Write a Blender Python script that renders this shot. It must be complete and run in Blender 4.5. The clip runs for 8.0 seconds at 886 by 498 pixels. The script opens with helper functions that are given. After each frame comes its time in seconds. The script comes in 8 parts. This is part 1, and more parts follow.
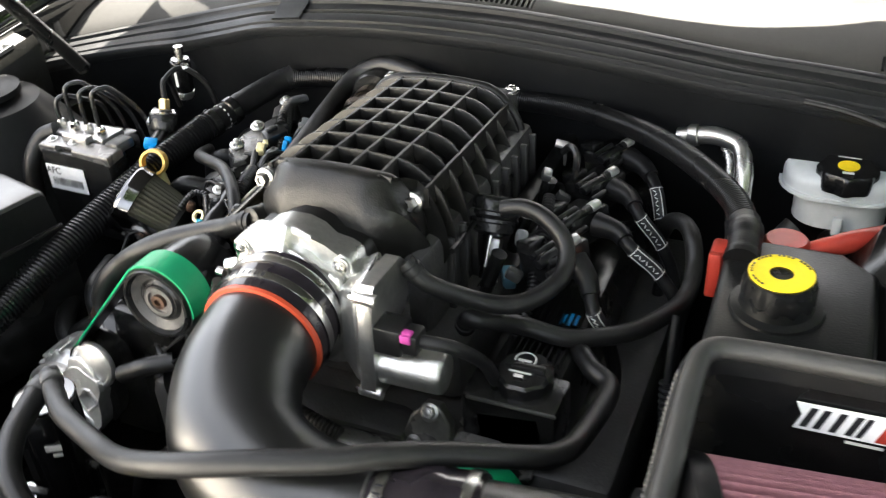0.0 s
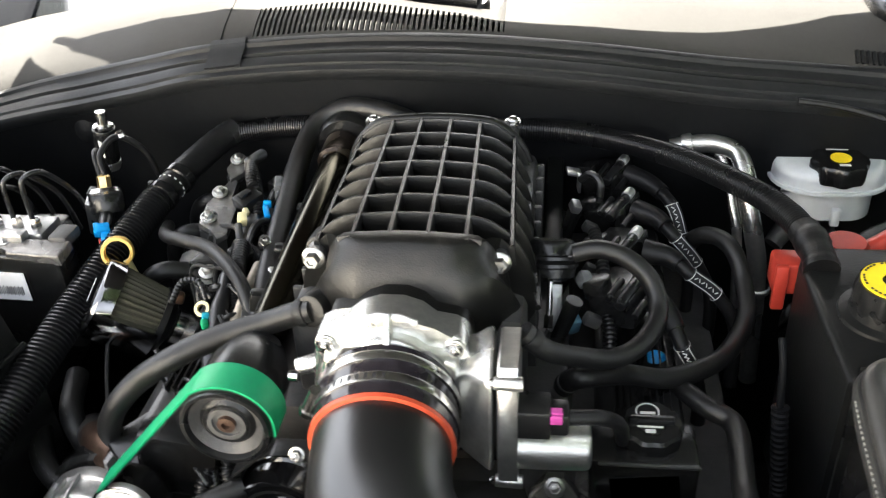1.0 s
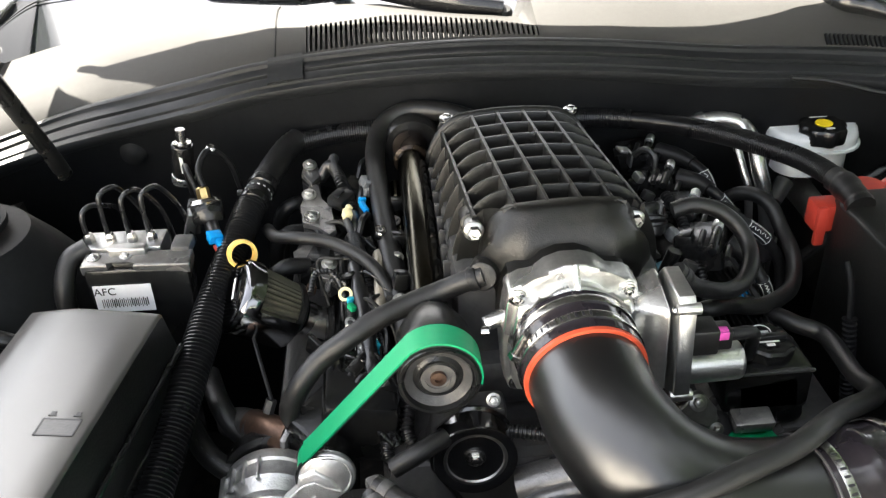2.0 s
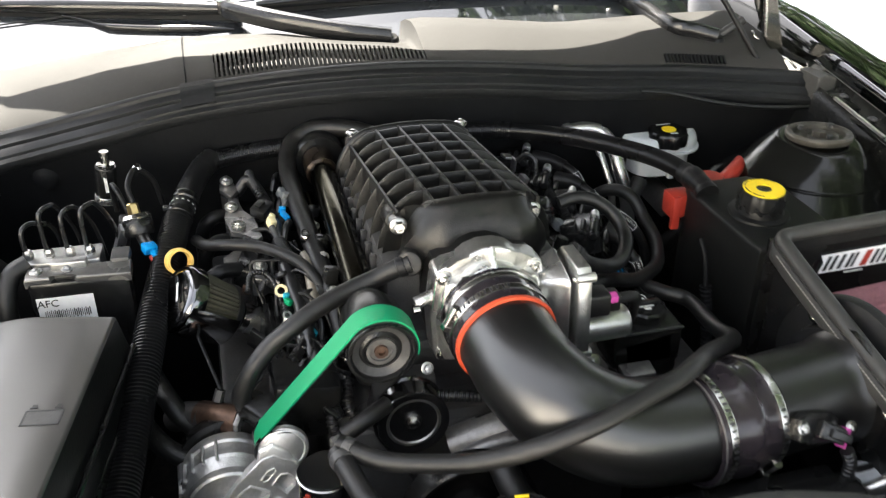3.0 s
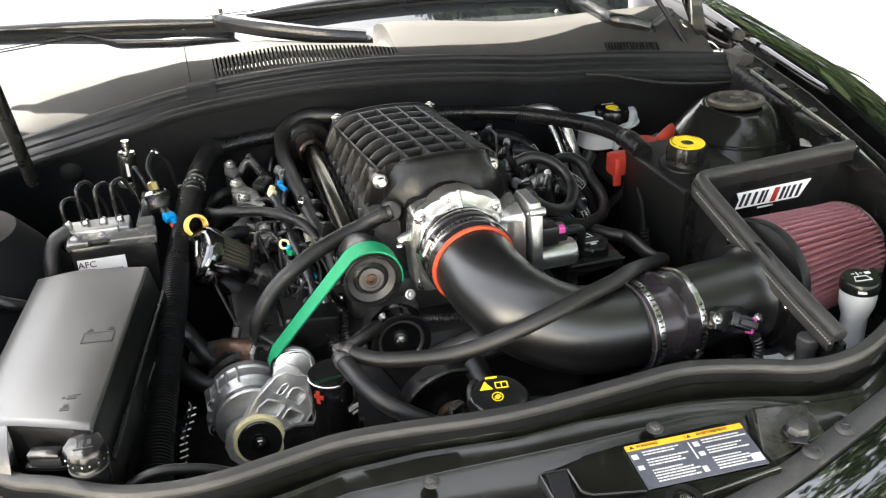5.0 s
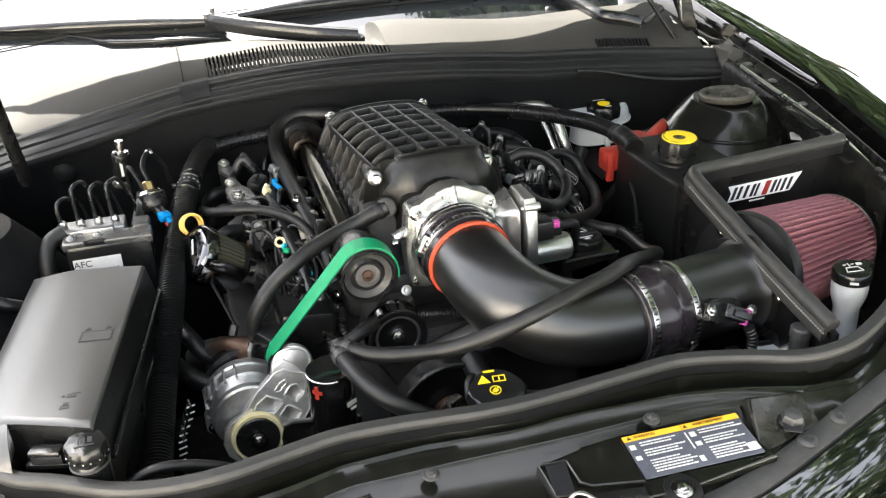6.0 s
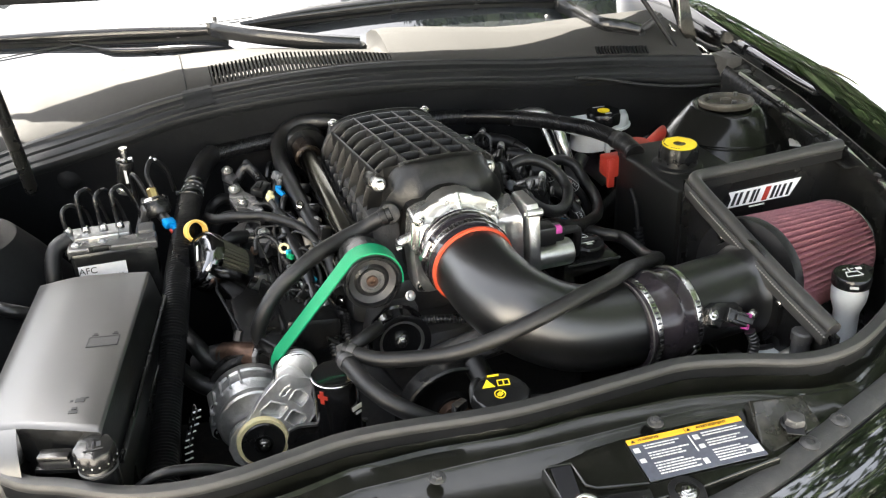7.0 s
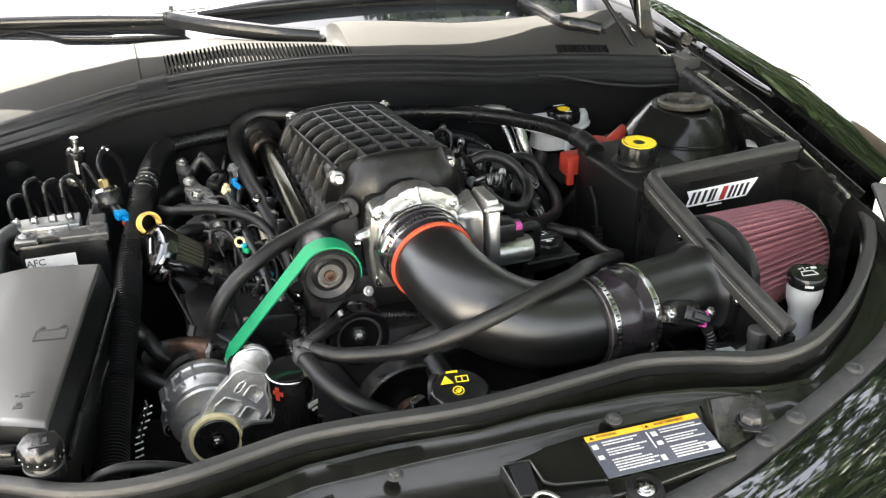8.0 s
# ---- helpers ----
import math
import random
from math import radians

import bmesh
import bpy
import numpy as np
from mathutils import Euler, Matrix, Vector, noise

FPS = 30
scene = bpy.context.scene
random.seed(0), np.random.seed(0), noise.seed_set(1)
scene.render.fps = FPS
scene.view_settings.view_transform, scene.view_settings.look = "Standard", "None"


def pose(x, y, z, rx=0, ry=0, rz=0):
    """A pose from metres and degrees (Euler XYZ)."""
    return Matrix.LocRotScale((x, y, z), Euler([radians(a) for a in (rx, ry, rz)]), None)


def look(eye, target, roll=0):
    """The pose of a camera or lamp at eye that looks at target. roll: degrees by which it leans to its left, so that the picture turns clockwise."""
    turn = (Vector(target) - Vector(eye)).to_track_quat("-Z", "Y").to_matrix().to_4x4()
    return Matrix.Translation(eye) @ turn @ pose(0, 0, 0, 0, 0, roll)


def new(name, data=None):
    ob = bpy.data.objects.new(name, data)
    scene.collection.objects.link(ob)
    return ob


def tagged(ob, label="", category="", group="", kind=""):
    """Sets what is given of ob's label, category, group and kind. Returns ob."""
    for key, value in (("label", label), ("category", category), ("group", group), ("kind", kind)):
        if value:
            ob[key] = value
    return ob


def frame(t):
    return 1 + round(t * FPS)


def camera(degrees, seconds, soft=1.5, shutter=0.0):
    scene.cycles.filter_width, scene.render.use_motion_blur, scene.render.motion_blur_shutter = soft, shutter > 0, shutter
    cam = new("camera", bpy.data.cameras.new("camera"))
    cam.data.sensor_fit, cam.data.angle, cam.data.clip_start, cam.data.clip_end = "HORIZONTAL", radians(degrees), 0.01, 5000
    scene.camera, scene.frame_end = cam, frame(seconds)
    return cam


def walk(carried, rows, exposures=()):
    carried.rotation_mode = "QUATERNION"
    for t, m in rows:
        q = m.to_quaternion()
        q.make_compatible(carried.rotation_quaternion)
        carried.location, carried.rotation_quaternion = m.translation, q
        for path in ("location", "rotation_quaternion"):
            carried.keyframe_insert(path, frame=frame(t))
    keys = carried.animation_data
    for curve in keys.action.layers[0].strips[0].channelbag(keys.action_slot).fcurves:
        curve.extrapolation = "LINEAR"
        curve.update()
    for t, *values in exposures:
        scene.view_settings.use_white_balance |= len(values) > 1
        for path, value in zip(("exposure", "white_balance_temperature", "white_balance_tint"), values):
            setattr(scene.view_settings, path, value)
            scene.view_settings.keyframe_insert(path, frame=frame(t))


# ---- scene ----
cam = camera(52.3, 8.0, soft=1.2, shutter=0.35)
PATH = [
    (0, (0.399, -0.632, 1.341), (-0.319, 0.908, 0.285), -3.3),
    (0.5, (0.252, -0.608, 1.335), (-0.268, 0.997, 0.262), -4.6),
    (1, (0.127, -0.611, 1.356), (-0.133, 1.057, 0.284), -3.3),
    (1.5, (-0.038, -0.688, 1.366), (-0.07, 0.984, 0.269), -3.9),
    (1.7, (-0.093, -0.715, 1.374), (-0.073, 0.969, 0.294), -3.4),
    (2.8, (-0.236, -0.811, 1.413), (0.15, 0.885, 0.424), 0.1),
    (3, (-0.254, -0.855, 1.42), (0.193, 0.824, 0.428), 0.2),
    (3.5, (-0.286, -0.961, 1.429), (0.205, 0.712, 0.45), -1.9),
    (4, (-0.3, -1.021, 1.427), (0.188, 0.663, 0.464), -2.2),
    (4.5, (-0.303, -1.06, 1.423), (0.184, 0.643, 0.494), -2.2),
    (6, (-0.315, -1.078, 1.419), (0.199, 0.617, 0.49), -2.5),
    (6.5, (-0.32, -1.08, 1.42), (0.198, 0.616, 0.495), -2.7),
    (7, (-0.326, -1.084, 1.421), (0.198, 0.616, 0.507), -2.5),
    (7.5, (-0.328, -1.08, 1.417), (0.246, 0.608, 0.511), -1.4),
    (8, (-0.326, -1.076, 1.411), (0.287, 0.593, 0.494), -0.5),
]
walk(cam, [(t, look(eye, target, roll)) for t, eye, target, roll in PATH], exposures=[(0, 3.9), (0.5, 3.85), (1, 3.85), (1.7, 3.8), (3, 3.42), (3.5, 3.57), (4.5, 3.62), (8, 3.62)])

# ---- world, sun, exposure ----
SUN_EL, SUN_AZ = radians(58), radians(345)
world = bpy.data.worlds.new("sky")
scene.world = world
world.use_nodes = True
wn, wl = world.node_tree.nodes, world.node_tree.links
wn.clear()
sky = wn.new("ShaderNodeTexSky")
sky.sky_type, sky.sun_disc = "NISHITA", False
sky.sun_elevation, sky.sun_rotation = SUN_EL, SUN_AZ
sky.dust_density, sky.ozone_density = 4.0, 1.0
grey = wn.new("ShaderNodeHueSaturation")
grey.inputs["Saturation"].default_value = 0.3
back = wn.new("ShaderNodeBackground")
back.inputs["Strength"].default_value = 0.085
wo = wn.new("ShaderNodeOutputWorld")
wl.new(sky.outputs[0], grey.inputs["Color"])
wl.new(grey.outputs[0], back.inputs["Color"])
wl.new(back.outputs[0], wo.inputs["Surface"])
sun_data = bpy.data.lights.new("sun", "SUN")
sun_data.energy, sun_data.angle, sun_data.color = 5.0, radians(0.6), (1.0, 0.93, 0.82)
sun = new("sun", sun_data)
sun.matrix_world = look((0, 0, 30), Vector((0, 0, 30)) - Vector((math.sin(SUN_AZ) * math.cos(SUN_EL), math.cos(SUN_AZ) * math.cos(SUN_EL), math.sin(SUN_EL))))

# ---- materials ----
def mat(name, color, rough=0.5, metal=0.0, vary=0.25, scale=40.0, bump=0.0, bump_scale=400.0, coat=0.0, spec=0.5, trans=0.0, ior=1.45, island=0.0, dust=0.0, rv=0.08):
    """A surface with grain and blotches at two sizes, fine relief, and optional pale dust."""
    m = bpy.data.materials.new(name)
    m.use_nodes = True
    n, l = m.node_tree.nodes, m.node_tree.links
    b = n["Principled BSDF"]
    tc = n.new("ShaderNodeTexCoord")
    big, fine = n.new("ShaderNodeTexNoise"), n.new("ShaderNodeTexNoise")
    big.inputs["Scale"].default_value, big.inputs["Detail"].default_value = scale * 0.25, 5
    fine.inputs["Scale"].default_value, fine.inputs["Detail"].default_value = scale * 4, 4
    for t in (big, fine):
        l.new(tc.outputs["Object"], t.inputs["Vector"])
    mix = n.new("ShaderNodeMath")
    mix.operation = "ADD"
    l.new(big.outputs["Fac"], mix.inputs[0])
    l.new(fine.outputs["Fac"], mix.inputs[1])
    ramp = n.new("ShaderNodeMapRange")
    ramp.inputs["From Min"].default_value, ramp.inputs["From Max"].default_value = 0.6, 1.4
    ramp.inputs["To Min"].default_value, ramp.inputs["To Max"].default_value = 1 - vary, 1 + vary
    l.new(mix.outputs[0], ramp.inputs["Value"])
    value = ramp.outputs[0]
    if island:
        info, add = n.new("ShaderNodeObjectInfo"), n.new("ShaderNodeMath")
        add.operation, add.inputs[1].default_value = "MULTIPLY_ADD", island
        l.new(info.outputs["Random"], add.inputs[0])
        l.new(value, add.inputs[2])
        value = add.outputs[0]
    tint = n.new("ShaderNodeVectorMath")
    tint.operation = "SCALE"
    tint.inputs[0].default_value = color[:3]
    l.new(value, tint.inputs["Scale"])
    out = tint.outputs[0]
    if dust:
        dn = n.new("ShaderNodeTexNoise")
        dn.inputs["Scale"].default_value, dn.inputs["Detail"].default_value = scale * 1.3, 8
        l.new(tc.outputs["Object"], dn.inputs["Vector"])
        dr = n.new("ShaderNodeMapRange")
        dr.inputs["From Min"].default_value, dr.inputs["From Max"].default_value = 0.5, 0.75
        dr.inputs["To Max"].default_value = dust
        l.new(dn.outputs["Fac"], dr.inputs["Value"])
        dm = n.new("ShaderNodeMix")
        dm.data_type = "RGBA"
        l.new(dr.outputs[0], dm.inputs["Factor"])
        l.new(out, dm.inputs["A"])
        dm.inputs["B"].default_value = (0.22, 0.2, 0.17, 1)
        out = dm.outputs["Result"]
    l.new(out, b.inputs["Base Color"])
    rr = n.new("ShaderNodeMapRange")
    rr.inputs["From Min"].default_value, rr.inputs["From Max"].default_value = 0.3, 0.7
    rr.inputs["To Min"].default_value, rr.inputs["To Max"].default_value = max(rough - rv, 0.01), min(rough + rv, 1)
    l.new(big.outputs["Fac"], rr.inputs["Value"])
    l.new(rr.outputs[0], b.inputs["Roughness"])
    b.inputs["Metallic"].default_value = metal
    b.inputs["Specular IOR Level"].default_value = spec
    b.inputs["Coat Weight"].default_value = coat
    b.inputs["Coat Roughness"].default_value = 0.04
    b.inputs["Transmission Weight"].default_value = trans
    b.inputs["IOR"].default_value = ior
    if bump:
        bn, bp = n.new("ShaderNodeTexNoise"), n.new("ShaderNodeBump")
        bn.inputs["Scale"].default_value, bn.inputs["Detail"].default_value = bump_scale, 3
        bp.inputs["Strength"].default_value, bp.inputs["Distance"].default_value = bump, 0.001
        l.new(tc.outputs["Object"], bn.inputs["Vector"])
        l.new(bn.outputs["Fac"], bp.inputs["Height"])
        l.new(bp.outputs[0], b.inputs["Normal"])
    return m


BLACK = mat("black_plastic", (0.008, 0.0081, 0.0081), 0.25, bump=0.2, dust=0.025, spec=0.55)
LID = mat("lid_composite", (0.0058, 0.0057, 0.0052), 0.34, bump=0.3, bump_scale=700, dust=0.04, spec=0.4)
# Fuse lid top is set paler than its skirts; the sky sheen is coloured in
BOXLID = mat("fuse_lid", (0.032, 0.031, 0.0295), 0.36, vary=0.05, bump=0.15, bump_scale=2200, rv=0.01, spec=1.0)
TUBE = mat("tube_plastic", (0.0045, 0.0045, 0.0045), 0.32, vary=0.1, bump=0.1, bump_scale=1500, spec=1.0, rv=0.03)
RUBBER = mat("rubber", (0.008, 0.008, 0.0084), 0.4, bump=0.3, bump_scale=900, dust=0.03, spec=0.3)
HOSE = mat("hose_rubber", (0.0075, 0.0075, 0.0075), 0.38, bump=0.3, bump_scale=1200, dust=0.04, spec=0.45)
LOOM = mat("loom_plastic", (0.009, 0.009, 0.0094), 0.3, vary=0.1, spec=0.6)
FOAM = mat("foam_rubber", (0.0255, 0.0255, 0.0245), 0.45, vary=0.12, bump=0.25, bump_scale=900, dust=0.05, rv=0.03)
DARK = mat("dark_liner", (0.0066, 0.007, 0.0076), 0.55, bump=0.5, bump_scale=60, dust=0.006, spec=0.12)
# Undertray liner is lifted and speckled pale to stand in for missing fill light
LINER = mat("lifted_liner", (0.02, 0.0195, 0.0185), 0.7, bump=0.5, bump_scale=60, dust=0.12, spec=0.2)
ENGINE = mat("dark_cast", (0.036, 0.0355, 0.0355), 0.4, bump=0.4, bump_scale=300, dust=0.1)
COWL = mat("cowl_plastic", (0.0355, 0.035, 0.0335), 0.6, vary=0.08, bump=0.15, bump_scale=2200, rv=0.02, spec=0.08)
PAINT = mat("black_paint", (0.003, 0.0034, 0.003), 0.02, vary=0.1, spec=0.8, coat=1.0, rv=0.005)
PAINT.node_tree.nodes["Principled BSDF"].inputs["Coat IOR"].default_value = 1.75
SATIN = mat("satin_paint", (0.0062, 0.0066, 0.005), 0.17, vary=0.15, coat=0.2, dust=0.035, bump=0.06, bump_scale=250, rv=0.03)
# Paler, speckled paint carries the beige reflection on the stop pads
PADTONE = mat("pad_reflection_paint", (0.016, 0.0155, 0.0125), 0.2, vary=0.25, coat=0.15, dust=0.12, bump=0.06, bump_scale=250, rv=0.04)
LEDGE = mat("primer_black", (0.0065, 0.0067, 0.0062), 0.22, vary=0.3, spec=0.2, dust=0.025)
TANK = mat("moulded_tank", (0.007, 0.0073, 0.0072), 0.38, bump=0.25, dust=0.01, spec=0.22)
BOLT = mat("zinc_bolt", (0.36, 0.355, 0.34), 0.32, 1.0, vary=0.15)
SEALR = mat("seal_rubber", (0.0115, 0.0122, 0.013), 0.42, bump=0.3, bump_scale=900, dust=0.015, spec=0.2)
ARMP = mat("arm_paint", (0.008, 0.008, 0.008), 0.22, vary=0.1, spec=0.6)
CASE = mat("weathered_cast", (0.5, 0.5, 0.495), 0.38, 0.85, vary=0.25, bump=0.45, bump_scale=500)
TOWER = mat("black_enamel", (0.0055, 0.0057, 0.005), 0.16, vary=0.2, spec=0.45, dust=0.015, rv=0.04)
ALU = mat("cast_aluminium", (0.64, 0.635, 0.61), 0.29, 0.95, vary=0.16, bump=0.35, bump_scale=450)
ALU_DULL = mat("dull_aluminium", (0.46, 0.46, 0.46), 0.42, 1.0, vary=0.2, bump=0.4, bump_scale=350)
CAST = mat("sand_cast_aluminium", (0.74, 0.74, 0.735), 0.36, 0.85, vary=0.16, bump=0.4, bump_scale=600)
STEEL = mat("steel", (0.52, 0.51, 0.49), 0.2, 1.0, vary=0.1)
BRKT = mat("grey_cast_bracket", (0.17, 0.165, 0.16), 0.27, 0.6, vary=0.3, bump=0.4, bump_scale=500, dust=0.05)
BROWN = mat("brown_rubber", (0.042, 0.038, 0.03), 0.55, bump=0.4, bump_scale=500, dust=0.2)
SHAFT = mat("bronzed_steel", (0.042, 0.037, 0.023), 0.16, 1.0, vary=0.25)
COPPER = mat("heat_stained_steel", (0.1, 0.062, 0.045), 0.42, 0.8, vary=0.4)
BRASS = mat("brass", (0.75, 0.55, 0.25), 0.3, 1.0)
GREEN = mat("green_belt", (0.0, 0.25, 0.10), 0.45, vary=0.08, bump=0.15, bump_scale=1500)
ORANGE = mat("orange_silicone", (0.48, 0.066, 0.028), 0.45, vary=0.1)
YELLOW = mat("yellow_plastic", (0.85, 0.62, 0.02), 0.45, vary=0.08)
TAN = mat("tan_plastic", (0.75, 0.48, 0.12), 0.4, vary=0.12)
CREAM = mat("cream_plastic", (0.7, 0.62, 0.36), 0.45, vary=0.1)
RED = mat("red_plastic", (0.33, 0.032, 0.02), 0.42, vary=0.15)
WHITE = mat("white_paper", (0.8, 0.8, 0.82), 0.5, vary=0.05)
INK = mat("black_ink", (0.012, 0.012, 0.014), 0.5)
NAVY = mat("slate_print", (0.075, 0.08, 0.1), 0.4)
MILKY = mat("milky_plastic", (0.6, 0.63, 0.65), 0.35, vary=0.06, bump=0.1)
PLEAT = mat("red_gauze", (0.27, 0.115, 0.135), 0.55, vary=0.25, scale=60, bump=0.6, bump_scale=1500)
OLIVE = mat("oiled_gauze", (0.055, 0.052, 0.035), 0.7, vary=0.3, bump=0.6, bump_scale=1500)
CLEAR = mat("clear_plastic", (0.12, 0.125, 0.13), 0.1, vary=0.5, spec=0.8)
CYAN = mat("turquoise_plastic", (0.02, 0.33, 0.45), 0.35)
BLUE = mat("blue_plastic", (0.0, 0.22, 0.55), 0.4)
PINK = mat("magenta_plastic", (0.4, 0.05, 0.24), 0.4)
GREYP = mat("grey_plastic", (0.04, 0.04, 0.04), 0.42, bump=0.3, dust=0.1)
PRINT = mat("white_print", (0.6, 0.6, 0.58), 0.5)
GLASS = mat("tinted_glass", (0.02, 0.022, 0.024), 0.012, vary=0.02, spec=0.8, coat=1.0, rv=0.002)
CONCRETE = mat("pale_concrete", (0.62, 0.6, 0.56), 0.85, vary=0.12, scale=6, bump=0.5, bump_scale=120)
LAWN = mat("lawn", (0.06, 0.11, 0.025), 0.9, vary=0.5, scale=8, bump=0.8, bump_scale=60)
STUCCO = mat("cream_stucco", (0.74, 0.71, 0.65), 0.9, vary=0.1, scale=5, bump=0.6, bump_scale=90)
BARK = mat("bark", (0.05, 0.042, 0.032), 0.9, vary=0.4, scale=20, bump=0.8, bump_scale=40)
LEAF = mat("leaf", (0.032, 0.06, 0.018), 0.55, vary=0.4, scale=2)


# ---- mesh tools ----
def thing(name, at, label, category, group=""):
    ob = new(name)
    ob.empty_display_size = 0.02
    ob.location = at
    return tagged(ob, label, category, group)


def finish(bm, material, at, angle=38):
    me = bpy.data.meshes.new("m")
    bmesh.ops.recalc_face_normals(bm, faces=bm.faces)
    bm.to_mesh(me)
    bm.free()
    me.transform(Matrix.Translation(-Vector(at)))
    me.polygons.foreach_set("use_smooth", [True] * len(me.polygons))
    me.set_sharp_from_angle(angle=radians(angle))
    me.materials.append(material)
    return me


def root_of(ob):
    while ob.parent:
        ob = ob.parent
    return ob


def part(name, bm, material, parent, label="", angle=38):
    ob = new(name, finish(bm, material, root_of(parent).location, angle))
    ob.data.name = name
    ob.parent = parent
    return tagged(ob, label)


def single(name, bm, material, at, label, category, kind="", group="", angle=38):
    ob = new(name, finish(bm, material, at, angle))
    ob.data.name = name
    ob.location = at
    return tagged(ob, label, category, group, kind)


def BM():
    return bmesh.new()


def box(bm, c, s, bev=0.0, rot=(0, 0, 0), seg=2):
    m = pose(*c, *rot) @ Matrix.Diagonal((*s, 1))
    v = bmesh.ops.create_cube(bm, size=1, matrix=m)["verts"]
    if bev:
        e = list({e for x in v for e in x.link_edges})
        bmesh.ops.bevel(bm, geom=e, offset=bev, segments=seg, affect="EDGES", profile=0.5)
    return bm


def cyl(bm, a, b, r0, r1=None, seg=24, bev=0.0):
    a, b = Vector(a), Vector(b)
    d = b - a
    m = Matrix.Translation((a + b) / 2) @ d.to_track_quat("Z", "Y").to_matrix().to_4x4()
    v = bmesh.ops.create_cone(bm, cap_ends=True, segments=seg, radius1=r0, radius2=r0 if r1 is None else r1, depth=d.length, matrix=m)["verts"]
    if bev:
        caps = {f for x in v for f in x.link_faces if len(f.verts) > 4}
        e = list({e for f in caps for e in f.edges})
        bmesh.ops.bevel(bm, geom=e, offset=bev, segments=2, affect="EDGES", profile=0.5)
    return bm


def lathe(bm, prof, a, axis, seg=32, lobes=0, depth=0.0, hollow=False):
    """Revolves (radius, height) pairs round an axis from a; lobes scallop the rim; hollow closes the outline into a ring."""
    q = Vector(axis).to_track_quat("Z", "Y").to_matrix()
    rings = []
    for r, h in prof:
        ring = []
        for i in range(seg):
            t = 2 * math.pi * i / seg
            k = r * (1 + depth * math.cos(lobes * t)) if lobes else r
            ring.append(bm.verts.new(Vector(a) + q @ Vector((k * math.cos(t), k * math.sin(t), h))))
        rings.append(ring)
    for p, n in zip(rings, rings[1:] + ([rings[0]] if hollow else [])):
        for i in range(seg):
            bm.faces.new((p[i], p[(i + 1) % seg], n[(i + 1) % seg], n[i]))
    if prof[0][0] > 1e-6 and not hollow:
        bm.faces.new(rings[0][::-1])
    if prof[-1][0] > 1e-6 and not hollow:
        bm.faces.new(rings[-1])
    return bm


def spline(pts, res=8):
    p = [Vector(x) for x in pts]
    p = [p[0] * 2 - p[1]] + p + [p[-1] * 2 - p[-2]]
    out = []
    for i in range(1, len(p) - 2):
        for k in range(res):
            t = k / res
            out.append(0.5 * (2 * p[i] + (p[i + 1] - p[i - 1]) * t + (2 * p[i - 1] - 5 * p[i] + 4 * p[i + 1] - p[i + 2]) * t * t + (3 * p[i] - p[i - 1] - 3 * p[i + 1] + p[i + 2]) * t ** 3))
    out.append(p[-2])
    return out


def even(path, step):
    """The same path in equal steps."""
    out, left = [path[0]], step
    for a, b in zip(path, path[1:]):
        d = (b - a).length
        while d >= left and d > 0:
            a = a + (b - a) * (left / d)
            out.append(a)
            d = (b - a).length
            left = step
        left -= d
    if (out[-1] - path[-1]).length > step * 0.3:
        out.append(path[-1])
    return out


def tube(bm, path, r, seg=12, closed=False, wave=0.0, pitch=0.0045):
    """A round hose along a path; wave gives it rings of that depth."""
    path = [Vector(x) for x in path]
    if wave:
        path = even(path, pitch / 4)
    n = len(path)
    rings, side = [], None
    for i, c in enumerate(path):
        t = (path[min(i + 1, n - 1)] - path[max(i - 1, 0)]).normalized()
        if side is None:
            side = t.orthogonal().normalized()
        side = (side - t * side.dot(t)).normalized()
        up = t.cross(side)
        k = (r(i / (n - 1)) if callable(r) else r) + (wave * (1 if i % 4 < 2 else -1) if wave else 0)
        rings.append([bm.verts.new(c + (side * math.cos(2 * math.pi * j / seg) + up * math.sin(2 * math.pi * j / seg)) * k) for j in range(seg)])
    for p, q in zip(rings, rings[1:]):
        for j in range(seg):
            bm.faces.new((p[j], p[(j + 1) % seg], q[(j + 1) % seg], q[j]))
    if not closed:
        bm.faces.new(rings[0][::-1])
        bm.faces.new(rings[-1])
    return bm


def strip(bm, path, prof, cap=True):
    """Sweeps a closed (side, up) outline along a path that lies about level; side points to the path's left."""
    path = [Vector(x) for x in path]
    n, rings = len(path), []
    for i, c in enumerate(path):
        t = (path[min(i + 1, n - 1)] - path[max(i - 1, 0)]).normalized()
        side = Vector((-t.y, t.x, 0)).normalized()
        up = t.cross(side)
        rings.append([bm.verts.new(c + side * a + up * b) for a, b in prof])
    k = len(prof)
    for p, q in zip(rings, rings[1:]):
        for j in range(k):
            bm.faces.new((p[j], p[(j + 1) % k], q[(j + 1) % k], q[j]))
    if cap:
        bm.faces.new(rings[0][::-1])
        bm.faces.new(rings[-1])
    return bm


def prism(bm, outline, m, h, bev=0.0):
    """Extrudes a flat outline (x, y) by h along z of the axes m."""
    a = [bm.verts.new(m @ Vector((x, y, 0))) for x, y in outline]
    b = [bm.verts.new(m @ Vector((x, y, h))) for x, y in outline]
    n = len(a)
    f = [bm.faces.new(a[::-1]), bm.faces.new(b)] + [bm.faces.new((a[i], a[(i + 1) % n], b[(i + 1) % n], b[i])) for i in range(n)]
    if bev:
        bmesh.ops.bevel(bm, geom=list(f[1].edges), offset=bev, segments=3, affect="EDGES", profile=0.5)
    return bm


